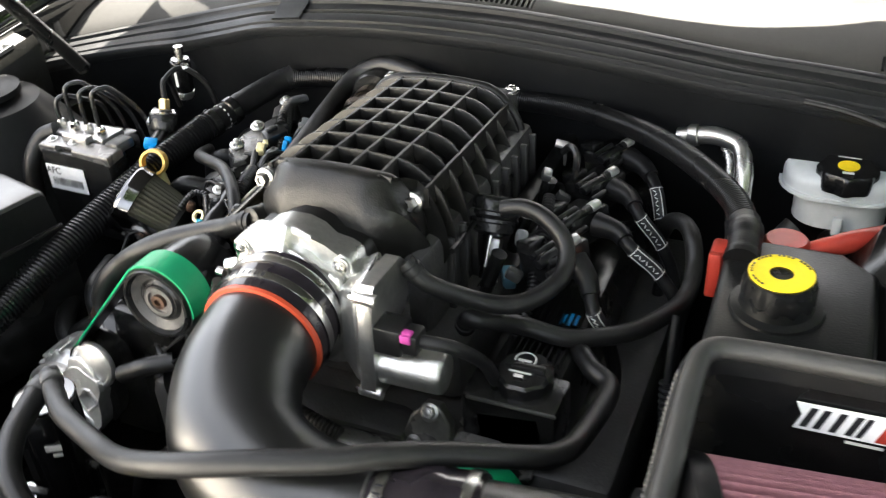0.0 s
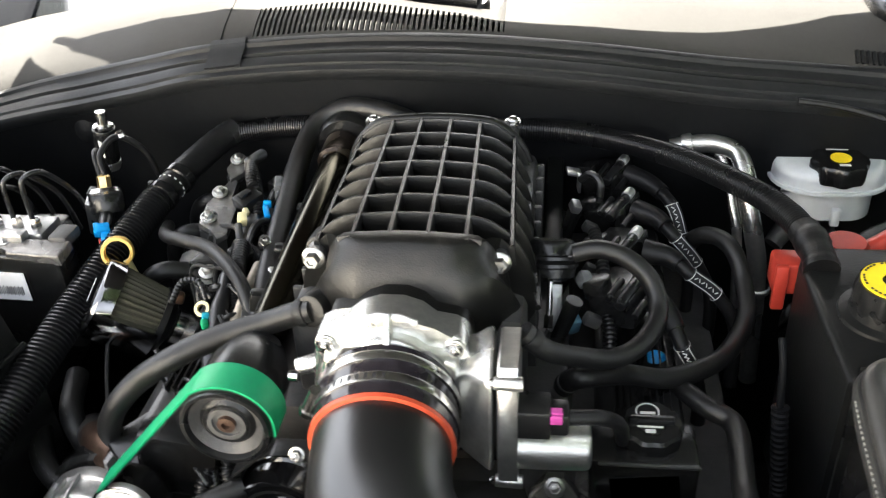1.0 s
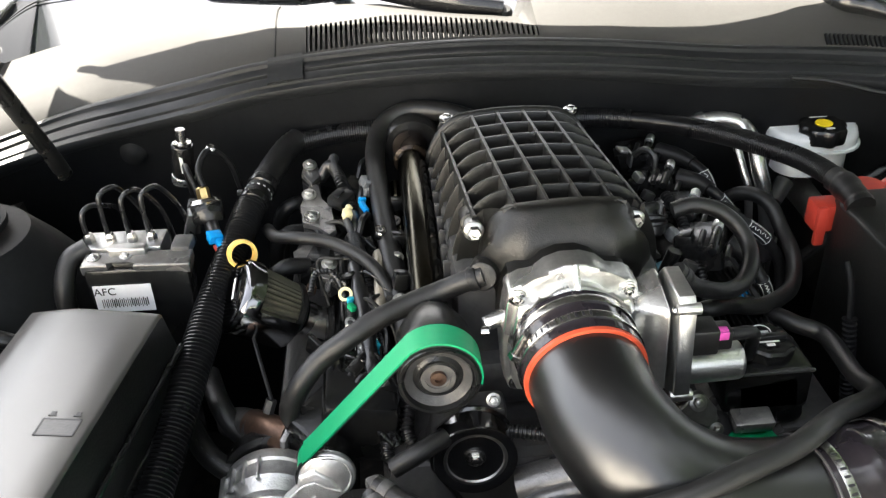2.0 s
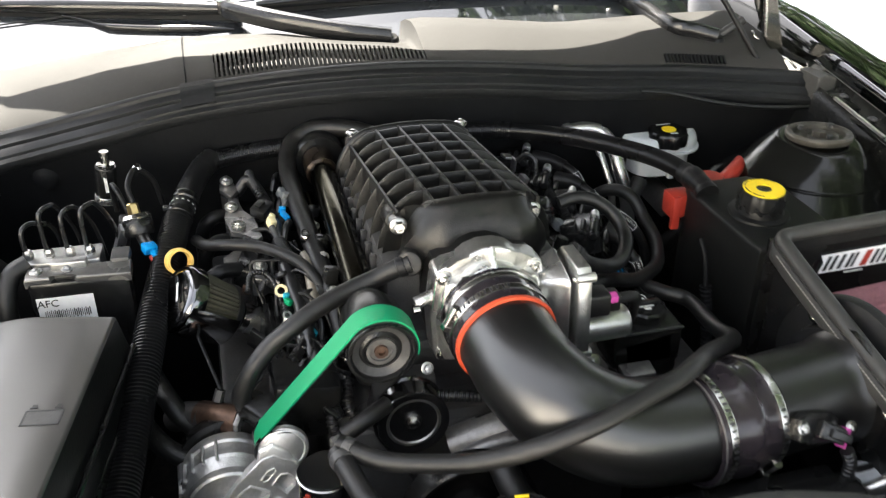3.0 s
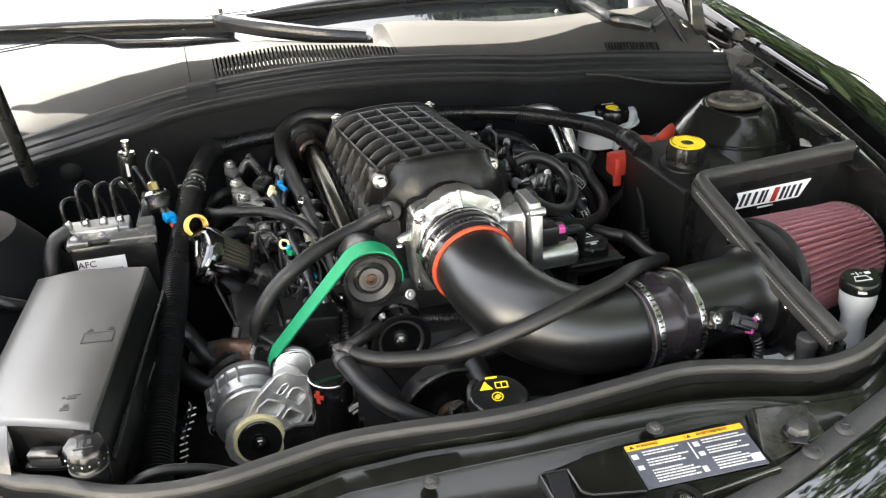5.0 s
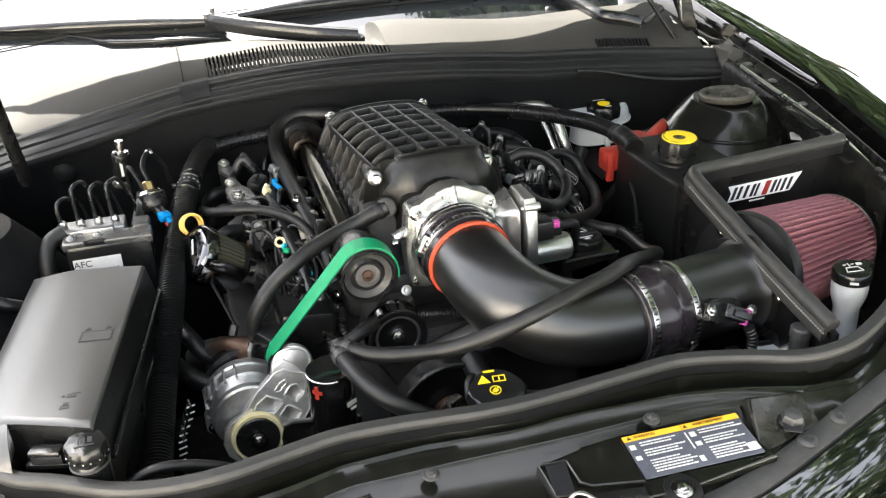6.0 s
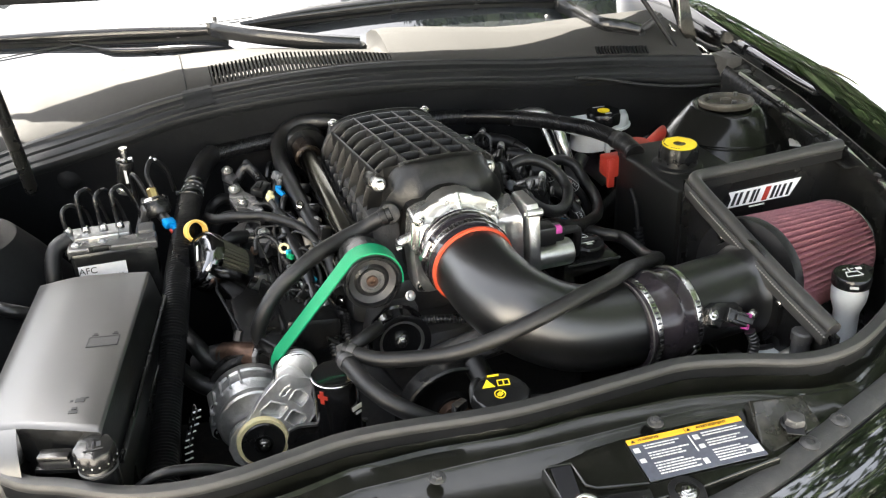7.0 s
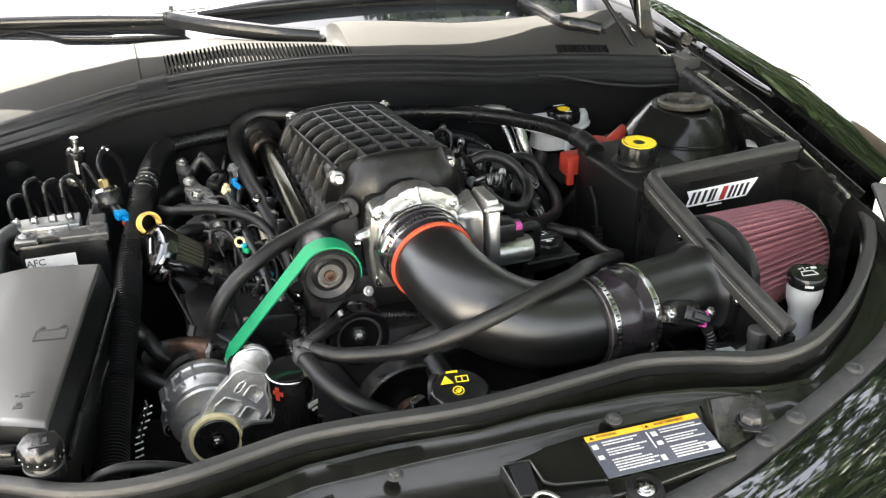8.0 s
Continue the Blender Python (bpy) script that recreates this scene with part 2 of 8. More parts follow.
def rounded(x0, x1, y0, y1, r, n=6):
    """The outline of a rectangle with round corners."""
    out = []
    for cx, cy, a in ((x1 - r, y1 - r, 0), (x0 + r, y1 - r, 90), (x0 + r, y0 + r, 180), (x1 - r, y0 + r, 270)):
        out += [(cx + r * math.cos(radians(a + 90 * k / n)), cy + r * math.sin(radians(a + 90 * k / n))) for k in range(n + 1)]
    return out


def pierced(bm, outer, holes, m, h):
    """A flat plate on the axes m with openings cut through it."""
    edges = []
    for loop in [outer] + holes:
        v = [bm.verts.new(m @ Vector((x, y, 0))) for x, y in loop]
        edges += [bm.edges.new((v[k], v[(k + 1) % len(v)])) for k in range(len(v))]
    bmesh.ops.triangle_fill(bm, edges=edges, use_beauty=True)
    ret = bmesh.ops.extrude_face_region(bm, geom=list(bm.faces))
    bmesh.ops.translate(bm, vec=m.to_3x3() @ Vector((0, 0, h)), verts=[g for g in ret["geom"] if isinstance(g, bmesh.types.BMVert)])
    return bm


def sheet(bm, rows, thick=0.0, skip=()):
    """A grid of points as a surface; thick gives it an underside; skip leaves (row, column) cells open."""
    def lay(off):
        return [[bm.verts.new(Vector(p) + Vector((0, 0, off))) for p in row] for row in rows]
    top = lay(0)
    cells = [(i, j) for i in range(len(rows) - 1) for j in range(len(rows[0]) - 1) if (i, j) not in skip]
    for i, j in cells:
        bm.faces.new((top[i][j], top[i][j + 1], top[i + 1][j + 1], top[i + 1][j]))
    if thick:
        ret = bmesh.ops.extrude_face_region(bm, geom=list(bm.faces))
        bmesh.ops.translate(bm, vec=(0, 0, -thick), verts=[g for g in ret["geom"] if isinstance(g, bmesh.types.BMVert)])
    return bm


def bolt(bm, at, axis, r=0.006, h=0.006, washer=True):
    a, d = Vector(at), Vector(axis).normalized()
    if washer:
        cyl(bm, a, a + d * 0.0018, r * 1.5, seg=20, bev=0.0005)
    lathe(bm, [(r, 0.001), (r, h * 0.85), (r * 0.86, h)], a, d, seg=6)
    return lathe(bm, [(r * 0.55, h - 0.0005), (r * 0.55, h + 0.001), (r * 0.4, h + 0.0013)], a, d, seg=14)


def lettering(text, size, m, material, parent, depth=0.0003):
    c = bpy.data.curves.new("t", "FONT")
    c.body, c.size, c.align_x, c.align_y, c.extrude = text, size, "CENTER", "CENTER", depth
    o = bpy.data.objects.new("t", c)
    me = bpy.data.meshes.new_from_object(o)
    bpy.data.objects.remove(o)
    me.transform(Matrix.Translation(-root_of(parent).location) @ m)
    me.materials.clear()
    me.materials.append(material)
    ob = new("lettering", me)
    ob.parent = parent
    return ob


def frame_of(origin, right, up):
    """Axes whose x runs right, y up the face, z out of it."""
    x = Vector(right).normalized()
    z = x.cross(Vector(up)).normalized()
    y = z.cross(x)
    m = Matrix((x, y, z)).transposed().to_4x4()
    m.translation = Vector(origin)
    return m


def bars(bm, m, items, h=0.0004):
    """Flat printed bars: (x, y, width, height) on the face m."""
    for x, y, w, t in items:
        prism(bm, [(x - w / 2, y - t / 2), (x + w / 2, y - t / 2), (x + w / 2, y + t / 2), (x - w / 2, y + t / 2)], m, h)
    return bm


def hose(name, pts, r, label, category="hose", material=None, res=8, seg=14, group="", ends=None):
    path = spline(pts, res)
    at = Vector(pts[0])
    if not ends:
        return single(name, tube(BM(), path, r, seg), material or HOSE, at, label, category, group=group)
    t = thing(name, at, label, category, group)
    part("hose_body", tube(BM(), path, r, seg), material or HOSE, t)
    for e in ends:
        a, b = (path[0], path[2]) if e == 0 else (path[-1], path[-3])
        d = (b - a).normalized()
        part("clamp", cyl(BM(), a + d * 0.006, a + d * 0.015, r * 1.13, seg=20, bev=0.001), ENGINE if ends[e] else RUBBER, t)
    return t

# ---- ground and surroundings ----
bm = BM()
sheet(bm, [[(x, y, 0) for x in (-400, -30, -8, -3, 3, 8, 30, 400)] for y in (-400, -30, -8, -3, 3, 8, 30, 400)])
single("ground", bm, CONCRETE, (0, 0, 0), "pale concrete driveway under the parked car", "driveway", "structure")
bm = BM()
sheet(bm, [[(x, y, 0.03 + 0.02 * noise.noise((x, y, 0))) for x in np.linspace(6.2, 90, 40)] for y in np.linspace(-60, 90, 40)])
single("lawn", bm, LAWN, (6.2, 0, 0), "green lawn beyond the pale driveway", "lawn", "structure")


def tree(at, height, spread, clumps, seed, label, leaf=1.0):
    """A tapered trunk with limbs and a loose crown of single leaves."""
    rnd = random.Random(seed)
    t = thing("tree", at, label, "tree", "trees round the driveway")
    a = Vector(at)
    bm = BM()
    top = a + Vector((rnd.uniform(-0.4, 0.4), rnd.uniform(-0.4, 0.4), height * 0.75))
    tube(bm, spline([a, a * 0.5 + top * 0.5 + Vector((0.2, 0.1, 0)), top], 6), lambda u: 0.2 * (1 - u) + 0.05, 10)
    tips = []
    for i in range(14):
        b = a + (top - a) * rnd.uniform(0.45, 1)
        w = rnd.uniform(0, 6.28)
        e = b + Vector((math.cos(w), math.sin(w), rnd.uniform(0.1, 0.7))) * spread * rnd.uniform(0.5, 1)
        tube(bm, spline([b, (b + e) / 2 + Vector((0, 0, 0.3)), e], 4), lambda u: 0.06 * (1 - u) + 0.012, 6)
        tips += [e, (b + e) / 2]
    part("trunk", bm, BARK, t)
    bm = BM()
    for i in range(clumps):
        c = rnd.choice(tips) + Vector([rnd.gauss(0, 0.42) for _ in range(3)])
        for k in range(9):
            p = c + Vector([rnd.gauss(0, 0.16) for _ in range(3)])
            m = Matrix.Translation(p) @ Euler([rnd.uniform(0, 6.28) for _ in range(3)]).to_matrix().to_4x4()
            s = rnd.uniform(0.05, 0.1) * leaf
            v = [bm.verts.new(m @ Vector(q)) for q in ((-s, 0, 0), (0, -s * 0.45, 0.01), (s, 0, 0), (0, s * 0.45, 0.01))]
            bm.faces.new(v)
    tagged(part("crown", bm, LEAF, t), kind="stuff")


tree((3.05, 5.1, 0), 10.0, 3.0, 2400, 3, "tall leafy green tree beside the driveway")
tree((3.6, -3.2, 0), 9.0, 3.3, 1700, 5, "broad leafy green tree beside the driveway", 1.9)
tree((-2.5, 8.0, 0), 10.5, 3.2, 600, 8, "tall leafy green tree behind the car")
tree((4.3, 2.35, 0), 9.5, 3.5, 1700, 23, "tall leafy green tree overhanging the driveway", 2.0)
tree((7.6, 1.2, 0), 9.0, 3.2, 1500, 12, "broad leafy green tree beside the lawn", 1.7)
tree((9.0, 7.5, 0), 9.5, 3.6, 1500, 14, "leafy green tree on the lawn", 1.8)
tree((9.5, -5.0, 0), 9.0, 3.4, 1200, 17, "leafy green tree on the lawn", 1.8)
tree((10.5, 15.0, 0), 9.0, 3.6, 1000, 19, "leafy green tree on the lawn", 2.2)


# unseen pale wall and roof edge, added to bounce sunlight into the bay
hw = thing("house", (-6.5, -4.8, 0), "unseen cream stucco wall added to bounce sunlight", "house")
part("wall", box(BM(), (-7.0, -4.9, 2.1), (10.0, 0.2, 4.2)), STUCCO, hw)
part("roof_edge", box(BM(), (-7.0, -4.8, 4.28), (10.6, 0.7, 0.14), 0.02), WHITE, hw)


# ---- car body round the engine bay ----
def hood_z(y):
    return 0.94 + 0.14 * y if y < 0.5 else 1.01 + 0.05 * (y - 0.5)


SEAL = [(-0.66, -0.16, 0.88), (-0.61, -0.225, 0.868), (-0.531, -0.318, 0.852), (-0.48, -0.344, 0.847), (-0.43, -0.371, 0.845), (-0.38, -0.382, 0.843), (-0.327, -0.383, 0.843),
        (-0.263, -0.373, 0.843), (-0.216, -0.369, 0.845), (-0.159, -0.372, 0.845), (-0.042, -0.385, 0.845), (0.09, -0.379, 0.845), (0.161, -0.376, 0.845), (0.227, -0.392, 0.844),
        (0.284, -0.413, 0.843), (0.332, -0.417, 0.844), (0.385, -0.402, 0.845), (0.46, -0.361, 0.849), (0.525, -0.314, 0.856), (0.583, -0.262, 0.864), (0.618, -0.212, 0.874), (0.625, -0.17, 0.878)]
FRONT = [(0.0, -0.548, 0.80), (0.1, -0.536, 0.801), (0.174, -0.52, 0.803), (0.286, -0.482, 0.808), (0.395, -0.442, 0.813), (0.486, -0.403, 0.819), (0.57, -0.35, 0.832), (0.622, -0.27, 0.862), (0.652, -0.19, 0.905)]


def seal_at(x):
    xs = [p[0] for p in SEAL]
    return float(np.interp(x, xs, [p[1] for p in SEAL])), float(np.interp(x, xs, [p[2] for p in SEAL]))


def front_at(x):
    xs = [p[0] for p in FRONT]
    return float(np.interp(abs(x), xs, [p[1] for p in FRONT])), float(np.interp(abs(x), xs, [p[2] for p in FRONT]))


# two pressed bends run along the panel in front of the seal
BEND_X = (-0.62, -0.4, -0.28, -0.22, -0.115, -0.046, 0.017, 0.08, 0.145, 0.205, 0.24, 0.291, 0.336, 0.402, 0.62)
BEND_1 = (-0.3, -0.415, -0.4, -0.389, -0.388, -0.394, -0.395, -0.4, -0.404, -0.416, -0.426, -0.442, -0.445, -0.408, -0.235)
BEND_2 = (-0.33, -0.445, -0.428, -0.416, -0.418, -0.421, -0.423, -0.423, -0.423, -0.431, -0.436, -0.447, -0.449, -0.411, -0.24)
COLS = np.linspace(-0.62, 0.62, 75)
rows = [[] for _ in range(13)]
for x in COLS:
    ys, zs = seal_at(x)
    yf, zf = front_at(x)
    y1 = min(float(np.interp(x, BEND_X, BEND_1)), ys - 0.014)
    y2 = min(float(np.interp(x, BEND_X, BEND_2)), y1 - 0.003)
    rise = 1 - 0.75 * min(max((abs(x) - 0.33) / 0.07, 0), 1)
    for r, (y, z) in enumerate([(ys + 0.012, zs - 0.16), (ys + 0.012, zs - 0.02), (ys - 0.0075, zs - 0.016), (ys - 0.0095, zs - 0.034), (y1 + 0.004, zs - 0.034), (y1 + 0.0012, zs - 0.034 + 0.0125 * rise), (y1 - 0.0005, zs - 0.034 + 0.0135 * rise), (y1 - 0.0042, zs - 0.034 + 0.01 * rise),
                                (y2 + 0.002, zs - 0.034 + 0.008 * rise), (y2, zs - 0.034 + 0.0072 * rise), (y2 - 0.0036, zs - 0.034 + 0.0035 * rise), ((y2 * 0.4 + yf * 0.6), zf * 0.6 + zs * 0.4 - 0.016), (yf, zf)]):
        rows[r].append((x, max(y, yf), z))
support = single("radiator_support", sheet(BM(), rows, 0.004), SATIN, (0, -0.45, 0.82), "black satin painted radiator support panel with stepped edge", "body panel", "structure")

pm = frame_of((0.07, -0.4785, 0.8178), (0.99, -0.045, 0.0), (0.05, 1, 0.10))
part("sticker_plateau", prism(BM(), [(-0.105, -0.046), (0.02, -0.044), (0.122, -0.032), (0.108, 0.03), (0.096, 0.034), (0.09, 0.04), (-0.02, 0.036), (-0.06, 0.034), (-0.066, 0.026), (-0.11, 0.022)], pm @ Matrix.Translation((0, 0, -0.016)), 0.016, 0.003), SATIN, support)
for s_ in (1, -1):
    # Pads tilt forward and are painted paler to imitate a beige reflection
    pad = frame_of((s_ * 0.233, -0.467, 0.8175), (1, 0, -0.05 * s_), (0, 1, 0.45))
    part("stop_pad", prism(BM(), [(s_ * x, y) for x, y in ((-0.03, 0.028), (0.034, 0.022), (0.036, -0.018), (-0.048, -0.036))][::s_], pad @ Matrix.Translation((0, 0, -0.014)), 0.014, 0.004), PADTONE, support)
path = spline(SEAL, 6)
fw = thing("front_weatherstrip", (0, -0.376, 0.835), "black rubber weatherstrip along the front of the engine bay", "weatherstrip")
part("seal_bulb", strip(BM(), path, [(-0.0068, -0.005), (0.0068, -0.005), (0.008, -0.001), (0.0075, 0.003), (0.0055, 0.0052), (0.0, 0.0058), (-0.0055, 0.0048), (-0.0078, 0.0018), (-0.0078, -0.002)]), FOAM, fw)
# Base takes the dark liner colour to imitate the seal's shaded underside
part("seal_base", strip(BM(), path, [(-0.0062, -0.02), (0.0062, -0.02), (0.0062, -0.0045), (-0.0062, -0.0045)]), DARK, fw, "dark base strip with the seal's shade in its colour")

# grey trim strip between the support panel and the painted nose, with push clips
t = thing("nose_trim", (0, -0.54, 0.8), "dark grey plastic trim strip with round push clips", "trim")
line = [(-x, y, z) for x, y, z in FRONT[:0:-1]] + FRONT
line = spline(line, 6)
bm = BM()
strip(bm, line, [(-0.016, -0.006), (0.008, -0.003), (0.008, 0.002), (0.004, 0.0035), (-0.013, 0.001), (-0.016, -0.001)])
part("trim_body", bm, GREYP, t)
for x in (-0.47, -0.4, -0.25, -0.1, 0.09, 0.236, 0.287, 0.403, 0.5):
    y, z = front_at(x)
    part("push_clip", lathe(BM(), [(0.010, 0.0), (0.0105, 0.0025), (0.008, 0.0045), (0.005, 0.0048), (0.0045, 0.003), (0.0, 0.003)], (x, y - 0.003, z + 0.002), (0, -0.1, 1), 20), GREYP, t)

bm = BM()
nose = [[] for _ in range(9)]
for i, c in enumerate(line):
    tan = (line[min(i + 1, len(line) - 1)] - line[max(i - 1, 0)]).normalized()
    out = Vector((tan.y, -tan.x, 0)).normalized()
    for r, (d, z) in enumerate([(0.008, -0.012), (0.016, -0.006), (0.02, -0.003), (0.05, -0.012), (0.09, -0.032), (0.13, -0.065), (0.165, -0.115), (0.18, -0.2), (0.17, -0.45)]):
        nose[r].append(c + out * d + Vector((0, 0, z)))
bc = thing("bumper_cover", (0, -0.6, 0.75), "glossy black painted front bumper cover of the car", "bumper")
part("cover_skin", sheet(bm, nose[2:], 0.003), PAINT, bc)
part("cover_lip", sheet(BM(), nose[:3]), PAINT, bc)

YS = np.linspace(-0.19, 1.3, 40)


def flange_x(y):
    """Half the bay's width at its folded metal edge."""
    return 0.637 - 0.2 * max(-0.03 - y, 0)


for s, side in ((1, "driver"), (-1, "passenger")):
    sec = [[] for _ in range(12)]
    led = [[] for _ in range(10)]
    for y in YS:
        z = hood_z(y)
        xin = flange_x(y)
        off = -0.14 * max(0.12 - y, 0)
        full = min(max((0.6 - y) / 0.4, 0), 1)
        for r, (x, dz, wide) in enumerate([(0.69, -0.22, 0), (0.698, -0.06, 0), (0.699, -0.006, 0), (0.703, -0.001, 0), (0.722, 0.002, 0), (0.747, 0.0, 0.003), (0.768, -0.009, 0.012), (0.788, -0.025, 0.022), (0.81, -0.055, 0.027), (0.835, -0.12, 0.045), (0.86, -0.25, 0.05), (0.88, -0.6, 0.05)]):
            sec[r].append((s * (x + off + full * wide), y, z + dz + 0.004 * full * (4 < r < 8)))
        if y < 0.29:
            for r, (x, dz) in enumerate([(xin - 0.012, -0.3), (xin - 0.01, -0.035), (xin, -0.022), (xin + 0.006, -0.026), (xin + 0.014, -0.03), (0.671 + off, -0.024), (0.676 + off, -0.018), (0.681 + off, -0.032), (0.69 + off, -0.055), (0.696 + off, -0.058)]):
                led[r].append((s * x, y, z + dz))
    fd = thing("fender", (s * 0.8, 0.3, 0.9), "glossy black painted front fender reflecting trees", "fender", "front fenders")
    part("outer_skin", sheet(BM(), sec[3:]), PAINT, fd)
    part("gutter_flange", sheet(BM(), sec[:4]), PAINT, fd)
    if s > 0:
        # Dark filler box blocks light leaking through the gap behind the seal block
        part("corner_filler", box(BM(), (0.676, 0.37, 0.74), (0.05, 0.16, 0.33), 0.006), DARK, fd)
    t = thing("inner_fender", (s * 0.64, 0.1, 0.9), "black inner fender ledge with push clips", "body panel")
    part("ledge", sheet(BM(), led), LEDGE, t)
    for k, (y0, y1) in enumerate(((0.25, 0.2), (0.18, 0.1), (0.08, 0.0), (-0.02, -0.1))):
        ym = (y0 + y1) / 2
        part("ledge_step", box(BM(), (s * (0.652 - 0.009 * k - 0.002 * k * k), ym, hood_z(ym) - 0.0265), (0.022, y0 - y1, 0.005), 0.0012, (8, 0, 0)), LEDGE, t)
    for y in (0.24, 0.17, 0.08, -0.02, -0.13):
        part("push_clip", lathe(BM(), [(0.007, 0), (0.007, 0.002), (0.004, 0.004), (0.0, 0.004)], (s * (0.66 - 0.14 * max(0.12 - y, 0)), y, hood_z(y) - 0.026), (0, 0, 1), 14), GREYP, t)
    bm = BM()
    prof = [(0.0015, -0.002), (0.0015, 0.0022), (-0.0018, 0.0028), (-0.0018, -0.002)]
    edge = [(s * flange_x(y), y, hood_z(y) - 0.021) for y in YS if y < 0.26]
    # Pale metal strip stands for the sky highlight along the flange
    part("flange_edge", strip(bm, edge, prof), ALU, t, "metal flange edge, its highlight drawn as a bright strip")
    # Grey tube imitates light caught along the step edge
    part("step_edge", tube(BM(), [(s * (0.676 - 0.14 * max(0.12 - y, 0)), y, hood_z(y) - 0.0178) for y in YS if y < 0.36], 0.0009, 6), GREYP, t, "pale line for the lit edge of the ledge step")

# bulkhead, bay sides and belly
SEAL_TOP = [(-0.74, 0.345, 0.902), (-0.66, 0.41, 0.909), (-0.6, 0.458, 0.915), (-0.55, 0.466, 0.925), (-0.5, 0.447, 0.94), (-0.4, 0.42, 0.968), (-0.3, 0.405, 0.99), (-0.15, 0.397, 1.004), (0.0, 0.395, 1.005), (0.15, 0.397, 0.993), (0.3, 0.402, 0.974), (0.4, 0.405, 0.965), (0.5, 0.4, 0.957), (0.6, 0.385, 0.949), (0.682, 0.365, 0.944)]
SEAL_LOW = [(-0.74, 0.27, 0.885), (-0.66, 0.335, 0.893), (-0.6, 0.376, 0.897), (-0.55, 0.394, 0.902), (-0.5, 0.401, 0.909), (-0.4, 0.37, 0.939), (-0.3, 0.353, 0.965), (-0.15, 0.345, 0.979), (0.0, 0.343, 0.978), (0.15, 0.345, 0.966), (0.3, 0.35, 0.946), (0.4, 0.353, 0.937), (0.5, 0.348, 0.928), (0.6, 0.335, 0.916), (0.682, 0.315, 0.909)]
st_top, st_low = spline(SEAL_TOP, 6), spline(SEAL_LOW, 6)
bm = BM()
sheet(bm, [[(c.x * k, c.y + d, z if z else c.z - 0.006) for c in st_low] for d, z, k in ((0.07, None, 1), (0.006, None, 1), (0.02, 0.86, 1), (0.03, 0.8, 1), (0.05, 0.7, 1), (0.05, 0.1, 1.15))])
single("bulkhead", bm, DARK, (0, 0.41, 0.35), "black sound-deadened bulkhead behind the engine", "bulkhead", "structure")
bm = BM()
box(bm, (0, 0.0, 0.33), (1.3, 1.1, 0.02))
for s_ in (-1, 1):
    box(bm, (s_ * 0.655, 0.08, 0.5), (0.02, 1.15, 0.66))
box(bm, (0, -0.46, 0.56), (1.3, 0.02, 0.46))
single("undertray", bm, LINER, (0, 0, 0.32), "black undertray and side liners round the engine", "undertray", "structure")


def seal_skin(i0, i1, lift=0.0, cuts=None):
    """The rubber seal's ribbed skin between its upper and lower edge."""
    prof = cuts or [(0.0, -0.014), (-0.03, -0.002), (0.0, 0.002), (0.08, 0.0045), (0.15, 0.0042), (0.2, 0.0005), (0.25, 0.0), (0.42, 0.0015), (0.455, -0.003), (0.49, -0.003), (0.53, 0.0015), (0.62, 0.0025), (0.76, 0.0015), (0.8, -0.002), (0.84, 0.0012), (0.97, 0.0015), (1.0, -0.001), (1.02, -0.008), (0.95, -0.02)]
    n = Vector((0, -0.4, 0.92))
    return [[st_top[i] * (1 - t) + st_low[i] * t + n * (h + lift) for i in range(i0, i1)] for t, h in prof]


t = thing("cowl_weatherstrip", (0, 0.38, 0.98), "black rubber weatherstrip along the cowl with two lips", "weatherstrip")
part("seal_body", sheet(BM(), seal_skin(0, len(st_top))), SEALR, t)
i = min(range(len(st_top)), key=lambda k: abs(st_top[k].x + 0.268))
part("joint_sleeve", sheet(BM(), seal_skin(i - 1, i + 2, 0.002, [(0.0, -0.008), (-0.01, 0.004), (0.15, 0.005), (0.22, 0.002), (0.5, 0.0022), (0.74, 0.0025), (0.75, -0.004)])), SEALR, t, "overlapping rubber joint")


# cowl panel: dark plastic, steep at the front edge, flatter towards the glass, with an open grille
def cowl_row(x, k):
    xs = [c[0] for c in SEAL_TOP]
    y0 = float(np.interp(x, xs, [c[1] for c in SEAL_TOP]))
    z0 = float(np.interp(x, xs, [c[2] for c in SEAL_TOP]))
    side = min(max((abs(x) - 0.3) / 0.35, 0), 1)
    g = 0.048 if x < -0.12 else 0.048 - 0.03 * min((x + 0.12) / 0.17, 1)
    dy, dz = [(-0.004, -0.006), (0.006, 0.004), (0.006 + g * 0.45, 0.004 + g * 0.22), (0.006 + g, 0.004 + g * 0.40), (0.08, 0.031), (0.11, 0.034), (0.15, 0.027), (0.19, 0.012)][k]
    # the panel's rear edge is cut lower where the wiper arm passes
    cut = float(np.interp(x, [-0.29, -0.2, -0.1, -0.05, 0.0, 0.045, 0.056], [0.0, 0.001, 0.0125, 0.019, 0.024, 0.026, 0.0]))
    cut2 = cut + 0.012 * float(np.interp(x, [-0.29, -0.2, 0.045, 0.056], [0.0, 0.65, 1.0, 0.0]))
    dz -= (0, 0, 0, 0, cut, cut2, cut2, cut2)[k]
    return (x, y0 + dy, z0 + dz + side * (0.004 * (k > 2) + (0.0, 0.012, 0.034)[max(k - 5, 0)]))


GX = list(np.linspace(-0.25, 0.055, 47))
CX = sorted(set([round(float(v), 4) for v in np.linspace(-0.72, -0.25, 20)] + [round(float(v), 4) for v in GX] + [round(float(v), 4) for v in np.linspace(0.055, 0.655, 24)]))
t = thing("cowl", (0, 0.45, 1.0), "dark grey plastic cowl panel with slotted air grille", "cowl")
rows = [[cowl_row(x, k) for x in CX] for k in range(8)]
